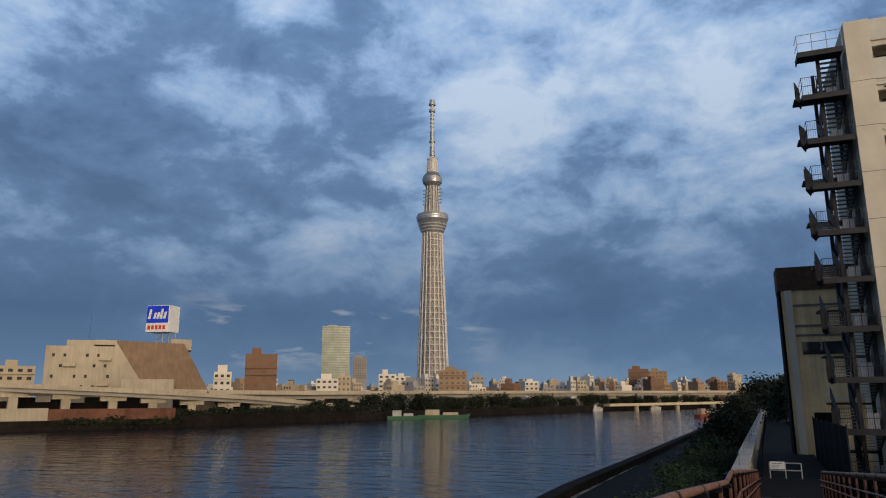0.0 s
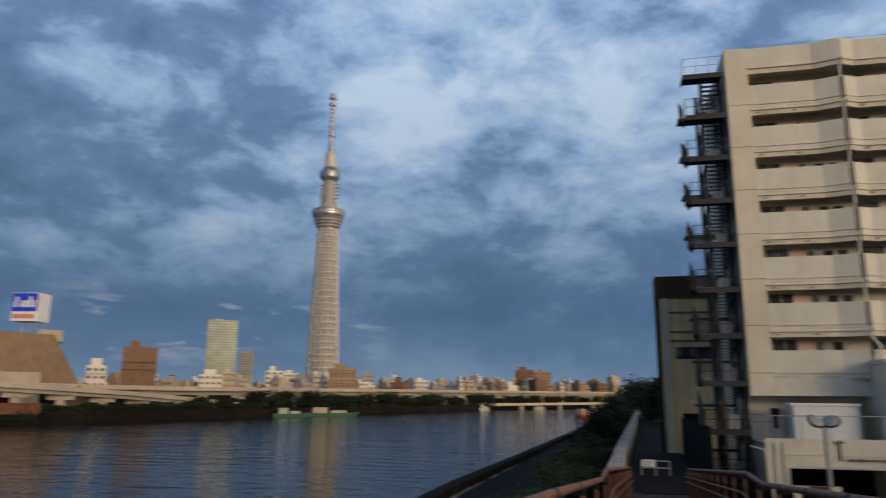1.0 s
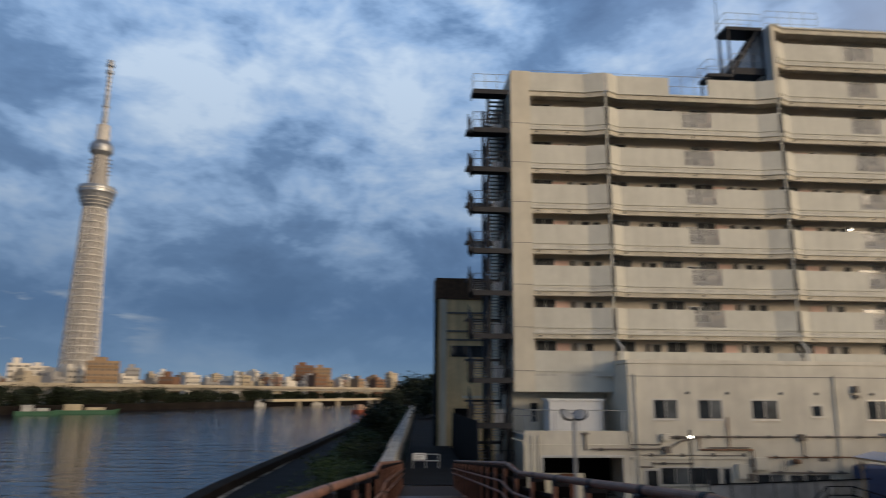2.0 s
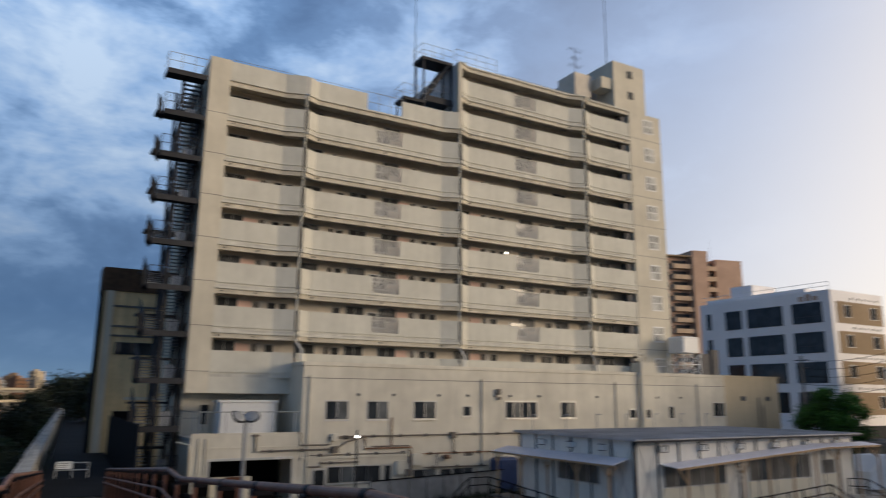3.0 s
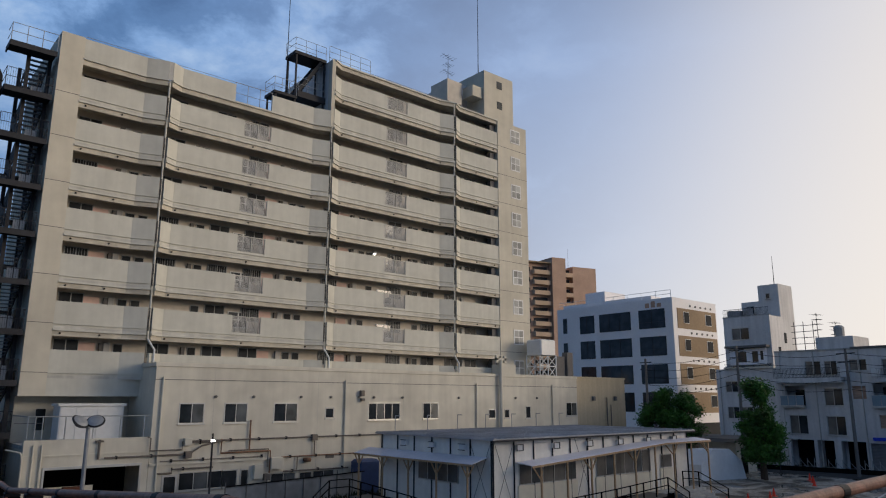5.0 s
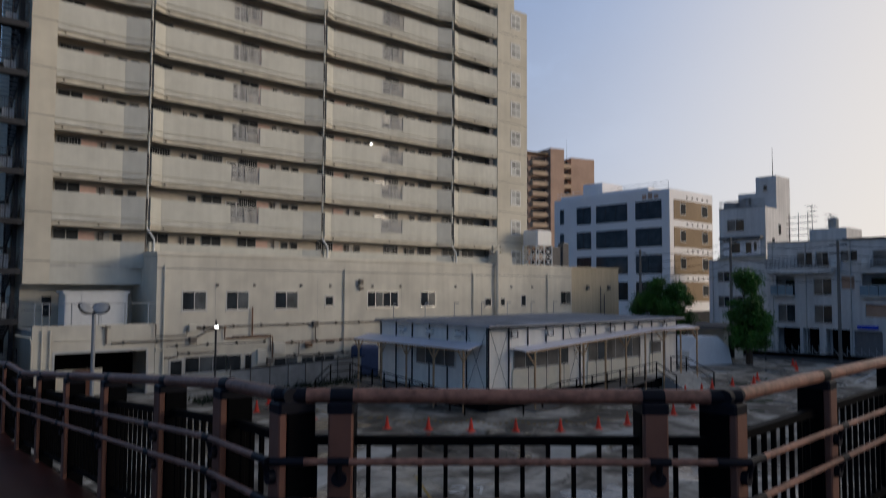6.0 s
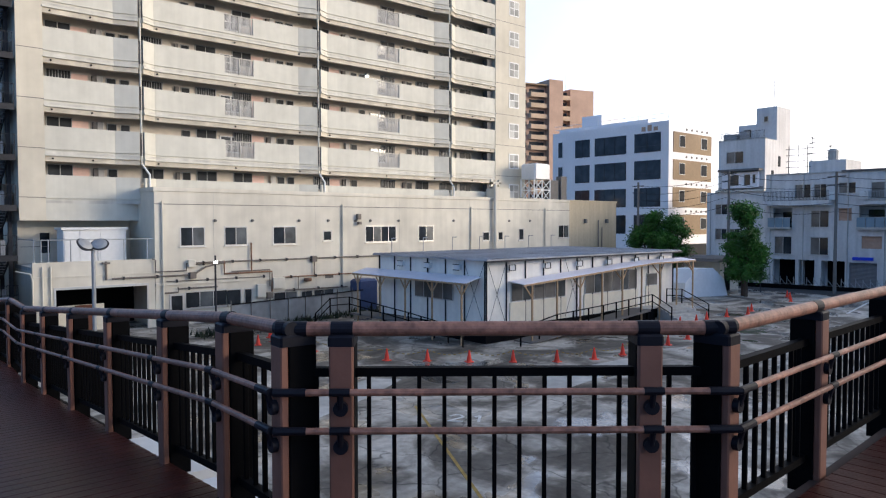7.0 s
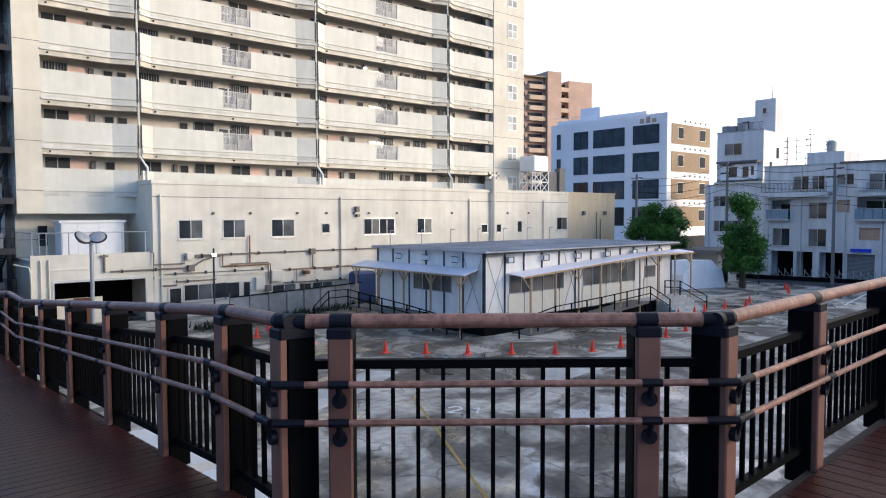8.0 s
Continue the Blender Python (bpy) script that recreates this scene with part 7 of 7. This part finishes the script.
def ribbon(points, z_tops, width, depth):
    """A deck along a plan line with its own height at each point."""
    s = Shape()
    P2 = [Vector(p) for p in points]
    L, R = [], []
    for i, p in enumerate(P2):
        d = (P2[min(i + 1, len(P2) - 1)] - P2[max(i - 1, 0)]).normalized()
        nrm = Vector((-d.y, d.x)) * width / 2
        L.append(p + nrm), R.append(p - nrm)
    n = len(P2)
    vs = []
    for side in (L, R):
        for k in (0, -depth):
            vs += [(q.x, q.y, z + k) for q, z in zip(side, z_tops)]
    fs = []
    for i in range(n - 1):
        a, b, c, d = i, n + i, 2 * n + i, 3 * n + i
        fs += [(a, a + 1, c + 1, c), (b + 1, b, d, d + 1), (a + 1, a, b, b + 1), (c, c + 1, d + 1, d)]
    fs += [(0, 2 * n, 3 * n, n), (n - 1, 2 * n - 1, 4 * n - 1, 3 * n - 1)]
    return s.add(vs, fs)


def viaducts():
    e = EYE
    v = site("expressway_viaduct", "long pale elevated expressway on concrete piers along the far bank", "viaduct", (-150, 260, GZ))
    bear = [-62, -54, -47, -40, -33, -26, -19, -12, -6, 0, 3]
    rng_ = [on_far(a, 34) for a in bear]
    tops = [e + t for t in (5.2, 4.6, 3.6, 3.0, 2.7, 2.9, 3.2, 3.4, 3.6, 3.7, 3.7)]
    pts = [polar(a, r) for a, r in zip(bear, rng_)]
    wpart("parapet", ribbon(pts, tops, 17, 1.5), M["viaduct"], v)
    wpart("girder", ribbon(pts, [t - 1.5 for t in tops], 12, 1.5), M["viaductdark"], v)
    for i in range(34):
        f = i / 33 * (len(pts) - 1)
        j = min(int(f), len(pts) - 2)
        g = f - j
        x, y = pts[j][0] + (pts[j + 1][0] - pts[j][0]) * g, pts[j][1] + (pts[j + 1][1] - pts[j][1]) * g
        t = tops[j] + (tops[j + 1] - tops[j]) * g - 3.0
        m = pose(x, y, 0, 0, 0, math.degrees(math.atan2(-x, y)))
        wpart("pier", Shape().box(-1.3, -1.2, GZ, 1.3, 1.2, t - 1.6, m).box(-2.0, -7.5, t - 1.8, 2.0, 7.5, t, m), M["viaduct"], v)
    r = site("slip_road_viaduct", "pale elevated slip road curving down to the far quay", "viaduct", (-150, 200, GZ))
    bear = [-66, -58, -53, -47, -42, -37, -33, -30, -28.6]
    off = (16, 14, 13, 12, 11, 12, 15, 19, 22)
    pts = [polar(a, on_far(a, o)) for a, o in zip(bear, off)]
    tops = [e + t for t in (6.2, 5.4, 4.7, 3.5, 2.3, 0.9, -0.8, -2.3, -3.3)]
    wpart("parapet", ribbon(pts, tops, 8.5, 1.3), M["viaduct"], r)
    wpart("girder", ribbon(pts, [t - 1.3 for t in tops], 6, 1.1), M["viaductdark"], r)
    for i in range(13):
        f = i / 12 * (len(pts) - 2.6)
        j = int(f)
        g = f - j
        x, y = pts[j][0] + (pts[j + 1][0] - pts[j][0]) * g, pts[j][1] + (pts[j + 1][1] - pts[j][1]) * g
        t = tops[j] + (tops[j + 1] - tops[j]) * g - 2.4
        m = pose(x, y, 0, 0, 0, math.degrees(math.atan2(-x, y)) + 8)
        wpart("pier", Shape().box(-1.2, -1.0, GZ, 1.2, 1.0, t - 1.4, m).box(-3.6, -1.3, t - 1.4, 3.6, 1.3, t, m), M["viaduct"], r)
    # low river bridge far upstream
    b = site("river_bridge", "low yellowish bridge far upstream", "bridge", (-30, 600, GZ))
    a, c = polar(-8.8, on_far(-8.8, -7)), polar(0.6, on_far(0.6, -7))
    wpart("span", Shape().bar((*a, e - 5.0), (*c, e - 4.4), 5, 1.5), M["tanwall"], b)
    for f in (0.2, 0.5, 0.8):
        wpart("pier", Shape().rod((a[0] + (c[0] - a[0]) * f, a[1] + (c[1] - a[1]) * f, WZ - 1), (a[0] + (c[0] - a[0]) * f, a[1] + (c[1] - a[1]) * f, e - 5.6), 1.4, 10), M["viaduct"], b)


viaducts()


def far_quay():
    e = EYE
    def strip(a0, a1, dr, z0, z1, name, mat, label, thick=2.0, cat="quay wall"):
        n = 24
        pts = [polar(a0 + (a1 - a0) * i / n, on_far(a0 + (a1 - a0) * i / n, dr)) for i in range(n + 1)]
        s = Shape().wall(pts, z0, z1, thick)
        solo(name, s, mat, label, cat, "structure")
    strip(-66, -50.0, -1, WZ - 1, e - 2.3, "quay_wall", M["viaduct"], "pale concrete quay wall on the far bank")
    strip(-50.0, -41.7, -1, WZ - 1, e - 2.6, "quay_wall", M["brickwall"], "red brick quay wall on the far bank")
    strip(-41.7, -27, -1, WZ - 1, e - 4.9, "quay_wall", M["quaydark"], "dark stone quay edge on the far bank")
    strip(-27, 3, -1, WZ - 1, e - 5.3, "quay_wall", M["quaydark"], "dark stone quay edge on the far bank")
    strip(-66, -41, -3.5, WZ - 1, e - 7.1, "quay_step", M["quaydark"], "low dark step at the foot of the quay", 3.0)
    # added near-black sheet: stands in for the deep shade behind the viaduct piers
    strip(-68, -29, 27, GZ, e + 0.7, "underpass_wall", M["quaydark"], "added dark sheet standing in for the shade behind the viaduct piers", 1.0, "wall")
    # dark sheet over the far ground: grass, with the viaduct's shade in its colour
    s = Shape()
    bear = [-68 + 3 * i for i in range(25)]
    for a0, a1 in zip(bear, bear[1:]):
        r0, r1 = on_far(a0, 1), on_far(a1, 1)
        s.add([(*polar(a0, r0), GZ + 0.62), (*polar(a1, r1), GZ + 0.62), (*polar(a1, r1 + 70), GZ + 0.62), (*polar(a0, r0 + 70), GZ + 0.62)], [(0, 1, 2, 3)])
    solo("far_verge", s, M["leafdark"], "grassy verge on the far bank, the viaduct's shade put into its dark colour", "verge", "structure")
    strip(-16.6, -12.8, 0, WZ - 1, e - 6.0, "pale_bank", M["viaduct"], "pale sunlit slope on the far bank", 10)


far_quay()


def brewery_building():
    e = EYE
    b = site("sloped_office_building", "cream office building with one long sloping brown roof", "building", (-190, 190, GZ))
    c0 = Vector((*polar(-46.1, 262), 0))
    m = pose(c0.x, c0.y, 0, 0, 0, 42)
    # the axis x runs to the observer's right along the front, y away
    wpart("left_wing", Shape().box(-20.6, 0, GZ, 0, 30, e + 17.2, m).box(-15.5, 6, e + 17.2, -7, 24, e + 19.6, m), M["viaduct"], b)
    wpart("roof_box", Shape().box(-7, 4, e + 18, 0, 20, e + 19.6, m).box(17, 10, e + 17, 24, 20, e + 20.8, m), M["viaduct"], b)
    s = Shape()
    s.add([m @ Vector(p) for p in [(0, 0, GZ), (35, -2, GZ), (35, 30, GZ), (0, 30, GZ), (0, 2, e + 19.4), (21.5, 4, e + 18.8), (21.5, 30, e + 18.8), (0, 30, e + 19.4)]],
          [(0, 1, 5, 4), (1, 2, 6, 5), (2, 3, 7, 6), (3, 0, 4, 7), (4, 5, 6, 7)])
    # shear the front so that it leans back as one slope
    wpart("sloped_roof", s, M["slate"], b, "brown streaked sloping roof")
    wpart("front_gable", Shape().add([m @ Vector(p) for p in [(0, -1.5, GZ), (16, -1.8, GZ), (16, -1.8, e + 5.5), (8.5, -1.6, e + 5.9), (-0.2, -0.6, e + 19.2), (-0.3, 2, GZ), (-0.3, 2, e + 19)]], [(0, 1, 2, 3), (0, 3, 4), (0, 4, 6, 5)]), M["viaduct"], b)
    wpart("entrance_block", Shape().box(3, -6, GZ, 19, -2, e + 6.4, m), M["viaduct"], b)
    for k in range(4):
        for j in range(6):
            if (j + k) % 3 == 2:
                continue
            x = -19.6 + j * 3.3 + (k % 2)
            wpart("window", Shape().box(x, -0.12, e + 3.5 + 3.4 * k, x + 0.8, -0.01, e + 4.5 + 3.4 * k, m), M["fardark"], b)
    for x, z in ((-15, 10.5), (-4.5, 12.5), (-4.8, 4.2)):
        wpart("balcony", Shape().box(x, -1.8, e + z, x + 3.6, -0.02, e + z + 0.9, m), M["viaduct"], b)
    # rooftop billboard
    g = site("rooftop_billboard", "box billboard with blue and white face on a steel frame", "billboard", tuple(m @ Vector((12, 8, e + 19))))
    sm = pose(*(m @ Vector((12.0, 9, 0))), 0, 0, 11)
    wpart("box", Shape().bevel_box(-4.4, 0, 0, 4.4, 7.0, 9.4, 0.1), M["whitemetal"], g).matrix_basis = sm @ pose(0, 0, e + 23.2)
    wpart("blue_face", Shape().box(-4.2, -0.12, 3.2, 4.2, -0.03, 9.2), M["blue"], g).matrix_basis = sm @ pose(0, 0, e + 23.2)
    lg = Shape()
    for i, (a, hgt) in enumerate(((-3.6, 3.4), (-1.7, 2.2), (-0.4, 2.3), (0.9, 3.5), (2.2, 2.4))):
        lg.add([(a, -0.2, 4.6), (a + 1.0, -0.2, 4.6), (a + 1.5, -0.2, 4.6 + hgt), (a + 0.6, -0.2, 4.6 + hgt)], [(0, 1, 2, 3)])
    wpart("white_emblem", lg, M["whitemetal"], g).matrix_basis = sm @ pose(0, 0, e + 23.2)
    rb = Shape()
    for i in range(5):
        rb.box(-3.6 + i * 1.45, -0.12, 0.9, -2.6 + i * 1.45, -0.03, 2.3)
    wpart("red_emblem", rb, M["red"], g).matrix_basis = sm @ pose(0, 0, e + 23.2)
    fr = Shape()
    for x in (-1, 1.5, 4):
        for y in (1.5, 5.5):
            fr.rod((x, y, -4.5), (x, y, 0), 0.15, 6)
        fr.rod((x, 1.5, -4.2), (x, 5.5, -0.3), 0.1, 5)
    fr.rod((-1, 1.5, -4.2), (4, 1.5, -0.3), 0.1, 5)
    wpart("steel_frame", fr, M["steellight"], g).matrix_basis = sm @ pose(0, 0, e + 23.2)
    p = m @ Vector((-9, 8, e + 19))
    mast(p.x, p.y, e + 19.5, 9, "antenna mast on the cream office building")


brewery_building()


def block(az, r, wdeg, tan_top, mat, seed, name="far_building", label="", turn=0.0, floors=None, depth=12):
    """A building on the skyline: body, roof box, storey bands of windows with upright piers between."""
    rng = random.Random(seed)
    x, y = polar(az, r)
    w = r * radians(wdeg)
    top = EYE + r * tan_top
    b = thing(name, label or "distant city building in evening light", "building", (x, y, GZ), -az + turn, "far bank skyline")
    h = top - GZ
    part("body", Shape().box(-w / 2, 0, 0, w / 2, depth, h), mat, b)
    part("roof_box", Shape().box(-w * 0.3, 3, h, w * rng.uniform(-0.05, 0.25), 8, h + rng.uniform(1.5, 3.2)), mat, b)
    fl = 3.1
    nf = int(h / fl)
    nb = max(3, int(w / 3.0))
    split = r < 620
    tall = name == "glass_office_tower"
    wm = M["towerglass"] if tall else (M["fardark"] if rng.random() < 0.5 else M["farmid"])
    pane_m = Shape().box(0, -0.08, 0, w / nb * 0.5, -0.01, 1.2).mesh("window", wm)
    for k in range(0 if tall else max(0, nf - 9), nf):
        s = Shape()
        z = h - (nf - k) * fl + 0.7
        for j in range(nb):
            a = -w / 2 + w * (j + 0.18) / nb
            if split:
                part("window", pane_m, wm, b, at=(a, 0, z))
            else:
                s.box(a, -0.08, z, a + w / nb * (0.86 if tall else rng.uniform(0.35, 0.6)), -0.01, z + 1.35)
        if not split:
            tagged(part("window_band", s, wm, b), kind="stuff")
        if not tall and rng.random() < 0.4:
            part("balcony_band", Shape().box(-w / 2, -1.0, z - 0.9, w / 2, -0.02, z - 0.1), mat, b)
    return b


S = SKYLINE
block(-35.7, 335, 2.4, 0.059, S[3], 1, "brown_apartment_house", "brown apartment house with balconies beyond the viaduct")
block(-38.5, 330, 1.3, 0.035, S[1], 2)
block(-52.2, 330, 2.3, 0.040, S[0], 3)
block(-30.0, 900, 2.2, 0.098, M["curtain"], 4, "glass_office_tower", "tall green-grey glass office tower")
block(-28.1, 940, 1.1, 0.055, S[4], 5, "office_tower", "grey office tower behind the viaduct")
block(-30.6, 420, 1.7, 0.026, S[1], 6)
block(-29.3, 430, 1.0, 0.030, S[0], 7)
block(-25.9, 480, 1.4, 0.032, S[1], 8)
block(-24.7, 500, 1.2, 0.029, S[1], 9)
block(-20.7, 450, 2.2, 0.037, S[2], 10, "brown_apartment_house", "brown apartment house with balconies beside the tower")
block(-18.7, 520, 1.0, 0.029, S[4], 11)
block(-6.3, 640, 1.5, 0.036, S[3], 12, "brown_apartment_house", "reddish brown apartment house on the skyline")
block(-4.9, 650, 1.4, 0.033, S[2], 13)
rng = random.Random(77)
az = -40.0
while az < 1.5:
    wd = rng.choice((0.3, 0.4, 0.5, 0.6, 0.8, 1.1))
    r = max(on_far(az, 70), 330) + rng.uniform(0, 220)
    block(az, r, wd, rng.choice((0.010, 0.013, 0.015, 0.017, 0.020, 0.025)) * rng.uniform(0.9, 1.1), S[rng.choice((0, 0, 1, 1, 1, 2, 3, 4, 5))], int((az + 90) * 100), turn=rng.choice((-35, -20, 15, 30, 40)))
    az += wd * rng.uniform(0.55, 1.0)
for i in range(40):
    a = rng.uniform(-38, 1.5)
    block(a, rng.uniform(700, 1100), rng.uniform(0.4, 0.8), rng.uniform(0.008, 0.024), S[rng.choice((0, 1, 2, 5, 4, 3))], 900 + i, turn=rng.choice((-30, 20, 35)))

rng = random.Random(21)
for i in range(46):
    a = -34 + 35 * i / 45 + rng.uniform(-0.4, 0.4)
    r = on_far(a, rng.uniform(10, 22))
    x, y = polar(a, r)
    h = rng.uniform(4.0, 6.8) if a > -27.5 else rng.uniform(3, 4.5)
    tree(x, y, GZ + 0.6, h, h * rng.uniform(1.3, 2.0), M["leafdark"], 400 + i, "dark riverside tree on the far bank", "trees on the far bank", 1300, 0.55)
for i in range(34):
    a = -49 + i * 0.66 if i < 12 else -41.5 + (i - 12) * 0.66
    x, y = polar(a, on_far(a, -1 if i < 12 else 5))
    tree(x, y, WZ + 0.3 if i < 12 else GZ + 0.6, rng.uniform(1.6, 3.2), rng.uniform(4, 8), M["leafdark"], 500 + i, "dark shrub at the foot of the quay", "shrubs on the far quay", 260, 0.5, "bush")


for i, (a, hh) in enumerate(((-49.6, 9.5), (-48.6, 8.6))):
    x, y = polar(a, on_far(a, 44))
    tree(x, y, GZ + 0.6, hh + 2.2, 7, M["leafdark"], 600 + i, "dark tree in front of the cream office building", "trees by the office building", 1300, 0.5)


# ---------- the broadcasting tower ----------
def broadcasting_tower():
    R = 1432.0
    cx, cy = polar(-22.3, R)
    t = thing("broadcasting_tower", "very tall pale steel lattice broadcasting tower with two decks", "tower", (cx, cy, GZ))
    prof = [(0, 33.0), (60, 30.5), (120, 28.2), (180, 26.0), (240, 23.6), (300, 21.5), (345, 20.0)]
    def rad(z):
        for (za, ra), (zb, rb) in zip(prof, prof[1:]):
            if za <= z <= zb:
                return ra + (rb - ra) * (z - za) / (zb - za)
        return prof[-1][1]
    part("core", Shape().lathe([(rad(z) * 0.80, z) for z, _ in prof], 24), M["towerdark"], t, "inner shaft with shade put into its colour")
    n = 18
    for i in range(n):
        a = 2 * math.pi * i / n
        s = Shape().tube([(q * math.cos(a), q * math.sin(a), z) for z, q in prof], 1.25, 6)
        part("column", s, M["tower"], t)
    for k in range(27):
        z = 8 + k * 12.6
        r = rad(z)
        s = Shape().lathe([(r - 0.6, z - 0.9), (r + 0.5, z - 0.9), (r + 0.5, z + 0.9), (r - 0.6, z + 0.9)], 24)
        part("ring", s, M["tower"], t)
        d = Shape()
        for i in range(n):
            a, b = 2 * math.pi * i / n, 2 * math.pi * (i + (1 if k % 2 else -1)) / n
            r2 = rad(min(z + 12.6, 345))
            d.rod((r * math.cos(a), r * math.sin(a), z), (r2 * math.cos(b), r2 * math.sin(b), min(z + 12.6, 345)), 0.5, 4)
        tagged(part("bracing", d, M["tower"], t), kind="stuff")
    part("observation_deck", Shape().lathe([(20, 336), (24, 345), (30.5, 362), (32.5, 366), (33, 374), (32, 378), (22, 381)], 36), M["towerdeck"], t, "grey metal lower observation deck")
    for z, r in ((343, 24.5), (349, 27.0), (355, 29.0), (371, 33.4)):
        part("deck_band", Shape().lathe([(r - 2, z - 0.8), (r, z - 0.8), (r + 0.6, z + 0.8), (r - 2, z + 0.8)], 36), M["tower"], t)
    # upper shaft takes the same darkened steel, in place of real shade
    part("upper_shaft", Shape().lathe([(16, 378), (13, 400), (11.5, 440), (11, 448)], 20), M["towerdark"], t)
    for i in range(12):
        a = 2 * math.pi * i / 12
        part("upper_column", Shape().rod((17 * math.cos(a), 17 * math.sin(a), 379), (12.5 * math.cos(a), 12.5 * math.sin(a), 446), 1.1, 6), M["tower"], t)
    for k in range(5):
        part("antenna_arm", Shape().box(-21, -1.2, 402 + k * 7.5, 21, 1.2, 403.4 + k * 7.5).box(-1.2, -19, 402 + k * 7.5, 1.2, 19, 403.4 + k * 7.5), M["towerdeck"], t)
    part("upper_deck", Shape().lathe([(14, 440), (20, 447), (21, 453), (20.5, 459), (16, 466), (12, 470)], 30), M["towerdeck"], t, "grey metal upper gallery")
    part("mast_base", Shape().lathe([(12, 468), (10.5, 497), (11.5, 500), (9, 502)], 18), M["tower"], t)
    for i in range(10):
        a = 2 * math.pi * i / 10
        part("mast_rib", Shape().rod((12.2 * math.cos(a), 12.2 * math.sin(a), 470), (10.8 * math.cos(a), 10.8 * math.sin(a), 499), 0.7, 5), M["tower"], t)
    part("mast", Shape().lathe([(4.2, 500), (3.8, 560), (3.2, 628)], 12), M["tower"], t)
    for z0, z1, r in ((507, 516, 5.8), (516.5, 528, 5.4), (538, 541, 6.6), (541, 552, 4.9), (553, 562, 4.9), (571, 574, 4.6), (580, 583, 4.6), (589, 592, 4.6), (598, 601, 4.4), (607, 612, 6.8), (622, 626, 7.4), (627, 634, 5.6)):
        part("mast_collar", Shape().lathe([(2.5, z0), (r, z0), (r, z1), (2.5, z1)], 14), M["towerdeck"], t)


broadcasting_tower()


# ---------- boats and quay plant ----------
def boat(az, r, length, hull, cabin, label, turn, name="barge"):
    x, y = polar(az, r)
    b = thing(name, label, "boat", (x, y, WZ), turn)
    s = Shape()
    L, W = length / 2, length * 0.12
    s.add([(-L, -W, -0.4), (L * 0.8, -W, -0.4), (L, 0, -0.2), (L * 0.8, W, -0.4), (-L, W, -0.4), (-L * 1.02, -W * 1.1, 1.3), (L * 0.85, -W * 1.1, 1.3), (L * 1.1, 0, 1.9), (L * 0.85, W * 1.1, 1.3), (-L * 1.02, W * 1.1, 1.3)],
          [(4, 3, 2, 1, 0), (5, 6, 7, 8, 9), (0, 1, 6, 5), (1, 2, 7, 6), (2, 3, 8, 7), (3, 4, 9, 8), (4, 0, 5, 9)])
    part("hull", s, hull, b)
    part("cabin", Shape().bevel_box(-L * 0.7, -W * 0.7, 1.3, -L * 0.15, W * 0.7, 3.4, 0.1), cabin, b)
    part("deck_load", Shape().bevel_box(0, -W * 0.6, 1.35, L * 0.6, W * 0.6, 2.3, 0.1), cabin, b)


boat(-24.6, 278, 12, M["boatgreen"], M["concrete"], "green moored barge with a pale cabin", 20)
boat(-21.5, 290, 20, M["boatgreen"], M["tanwall"], "moored green barge with tan deck load", 18)
boat(-1.7, 300, 11, M["boatred"], M["brownapt"], "red hulled boat moored at the landing", 60, "moored_boat")
boat(-9.5, 430, 6, M["concrete"], M["concrete"], "small white moored boat", 30, "moored_boat")
boat(-5.2, 470, 7, M["concrete"], M["concrete"], "small white moored boat", 30, "moored_boat")
lp = site("landing_stage", "dark timber landing stage posts by the near bank", "jetty", (-2, 285, WZ))
for i in range(5):
    x, y = polar(-1.2 + i * 0.35, 285)
    wpart("mooring_post", Shape().rod((x, y, WZ - 1), (x, y, WZ + 5.2), 0.5, 8), M["joint"], lp)
wpart("stage_deck", Shape().bar((*polar(-1.5, 286), WZ + 1.6), (*polar(1.2, 288), WZ + 1.6), 4, 0.5), M["concrete"], lp)


# ---------- street poles and cables ----------
def utility_pole(az, r, h):
    x, y = polar(az, r)
    p = site("utility_pole", "dark concrete utility pole with cross arms and cables", "utility pole", (x, y, GZ), "utility poles")
    wpart("pole", Shape().rod((x, y, GZ), (x, y, GZ + h), 0.16, 8, 0.11), M["joint"], p)
    for k in (0.4, 1.1):
        wpart("cross_arm", Shape().bar((x - 0.2, y - 0.8, GZ + h - k), (x + 0.2, y + 0.8, GZ + h - k), 0.09, 0.09), M["steel"], p)
    return Vector((x, y, GZ + h))


tops = [utility_pole(70.1, 70, 10.5), utility_pole(63.05, 73, 11.2), utility_pole(80, 70, 10.6), utility_pole(56.5, 78, 10.4)]
cb = site("overhead_cables", "black overhead cables sagging between the poles", "cables", tuple(tops[0]))
for a, b in ((0, 1), (0, 2), (1, 3)):
    for k in range(5):
        dz = -0.4 - 0.75 * k
        s, A, B = Shape(), tops[a], tops[b]
        s.tube([A.lerp(B, j / 12) + Vector((0, 0.3 * (k % 2), dz - 2.0 * j / 12 * (1 - j / 12))) for j in range(13)], 0.022, 4)
        wpart("cable", s, M["black"], cb)
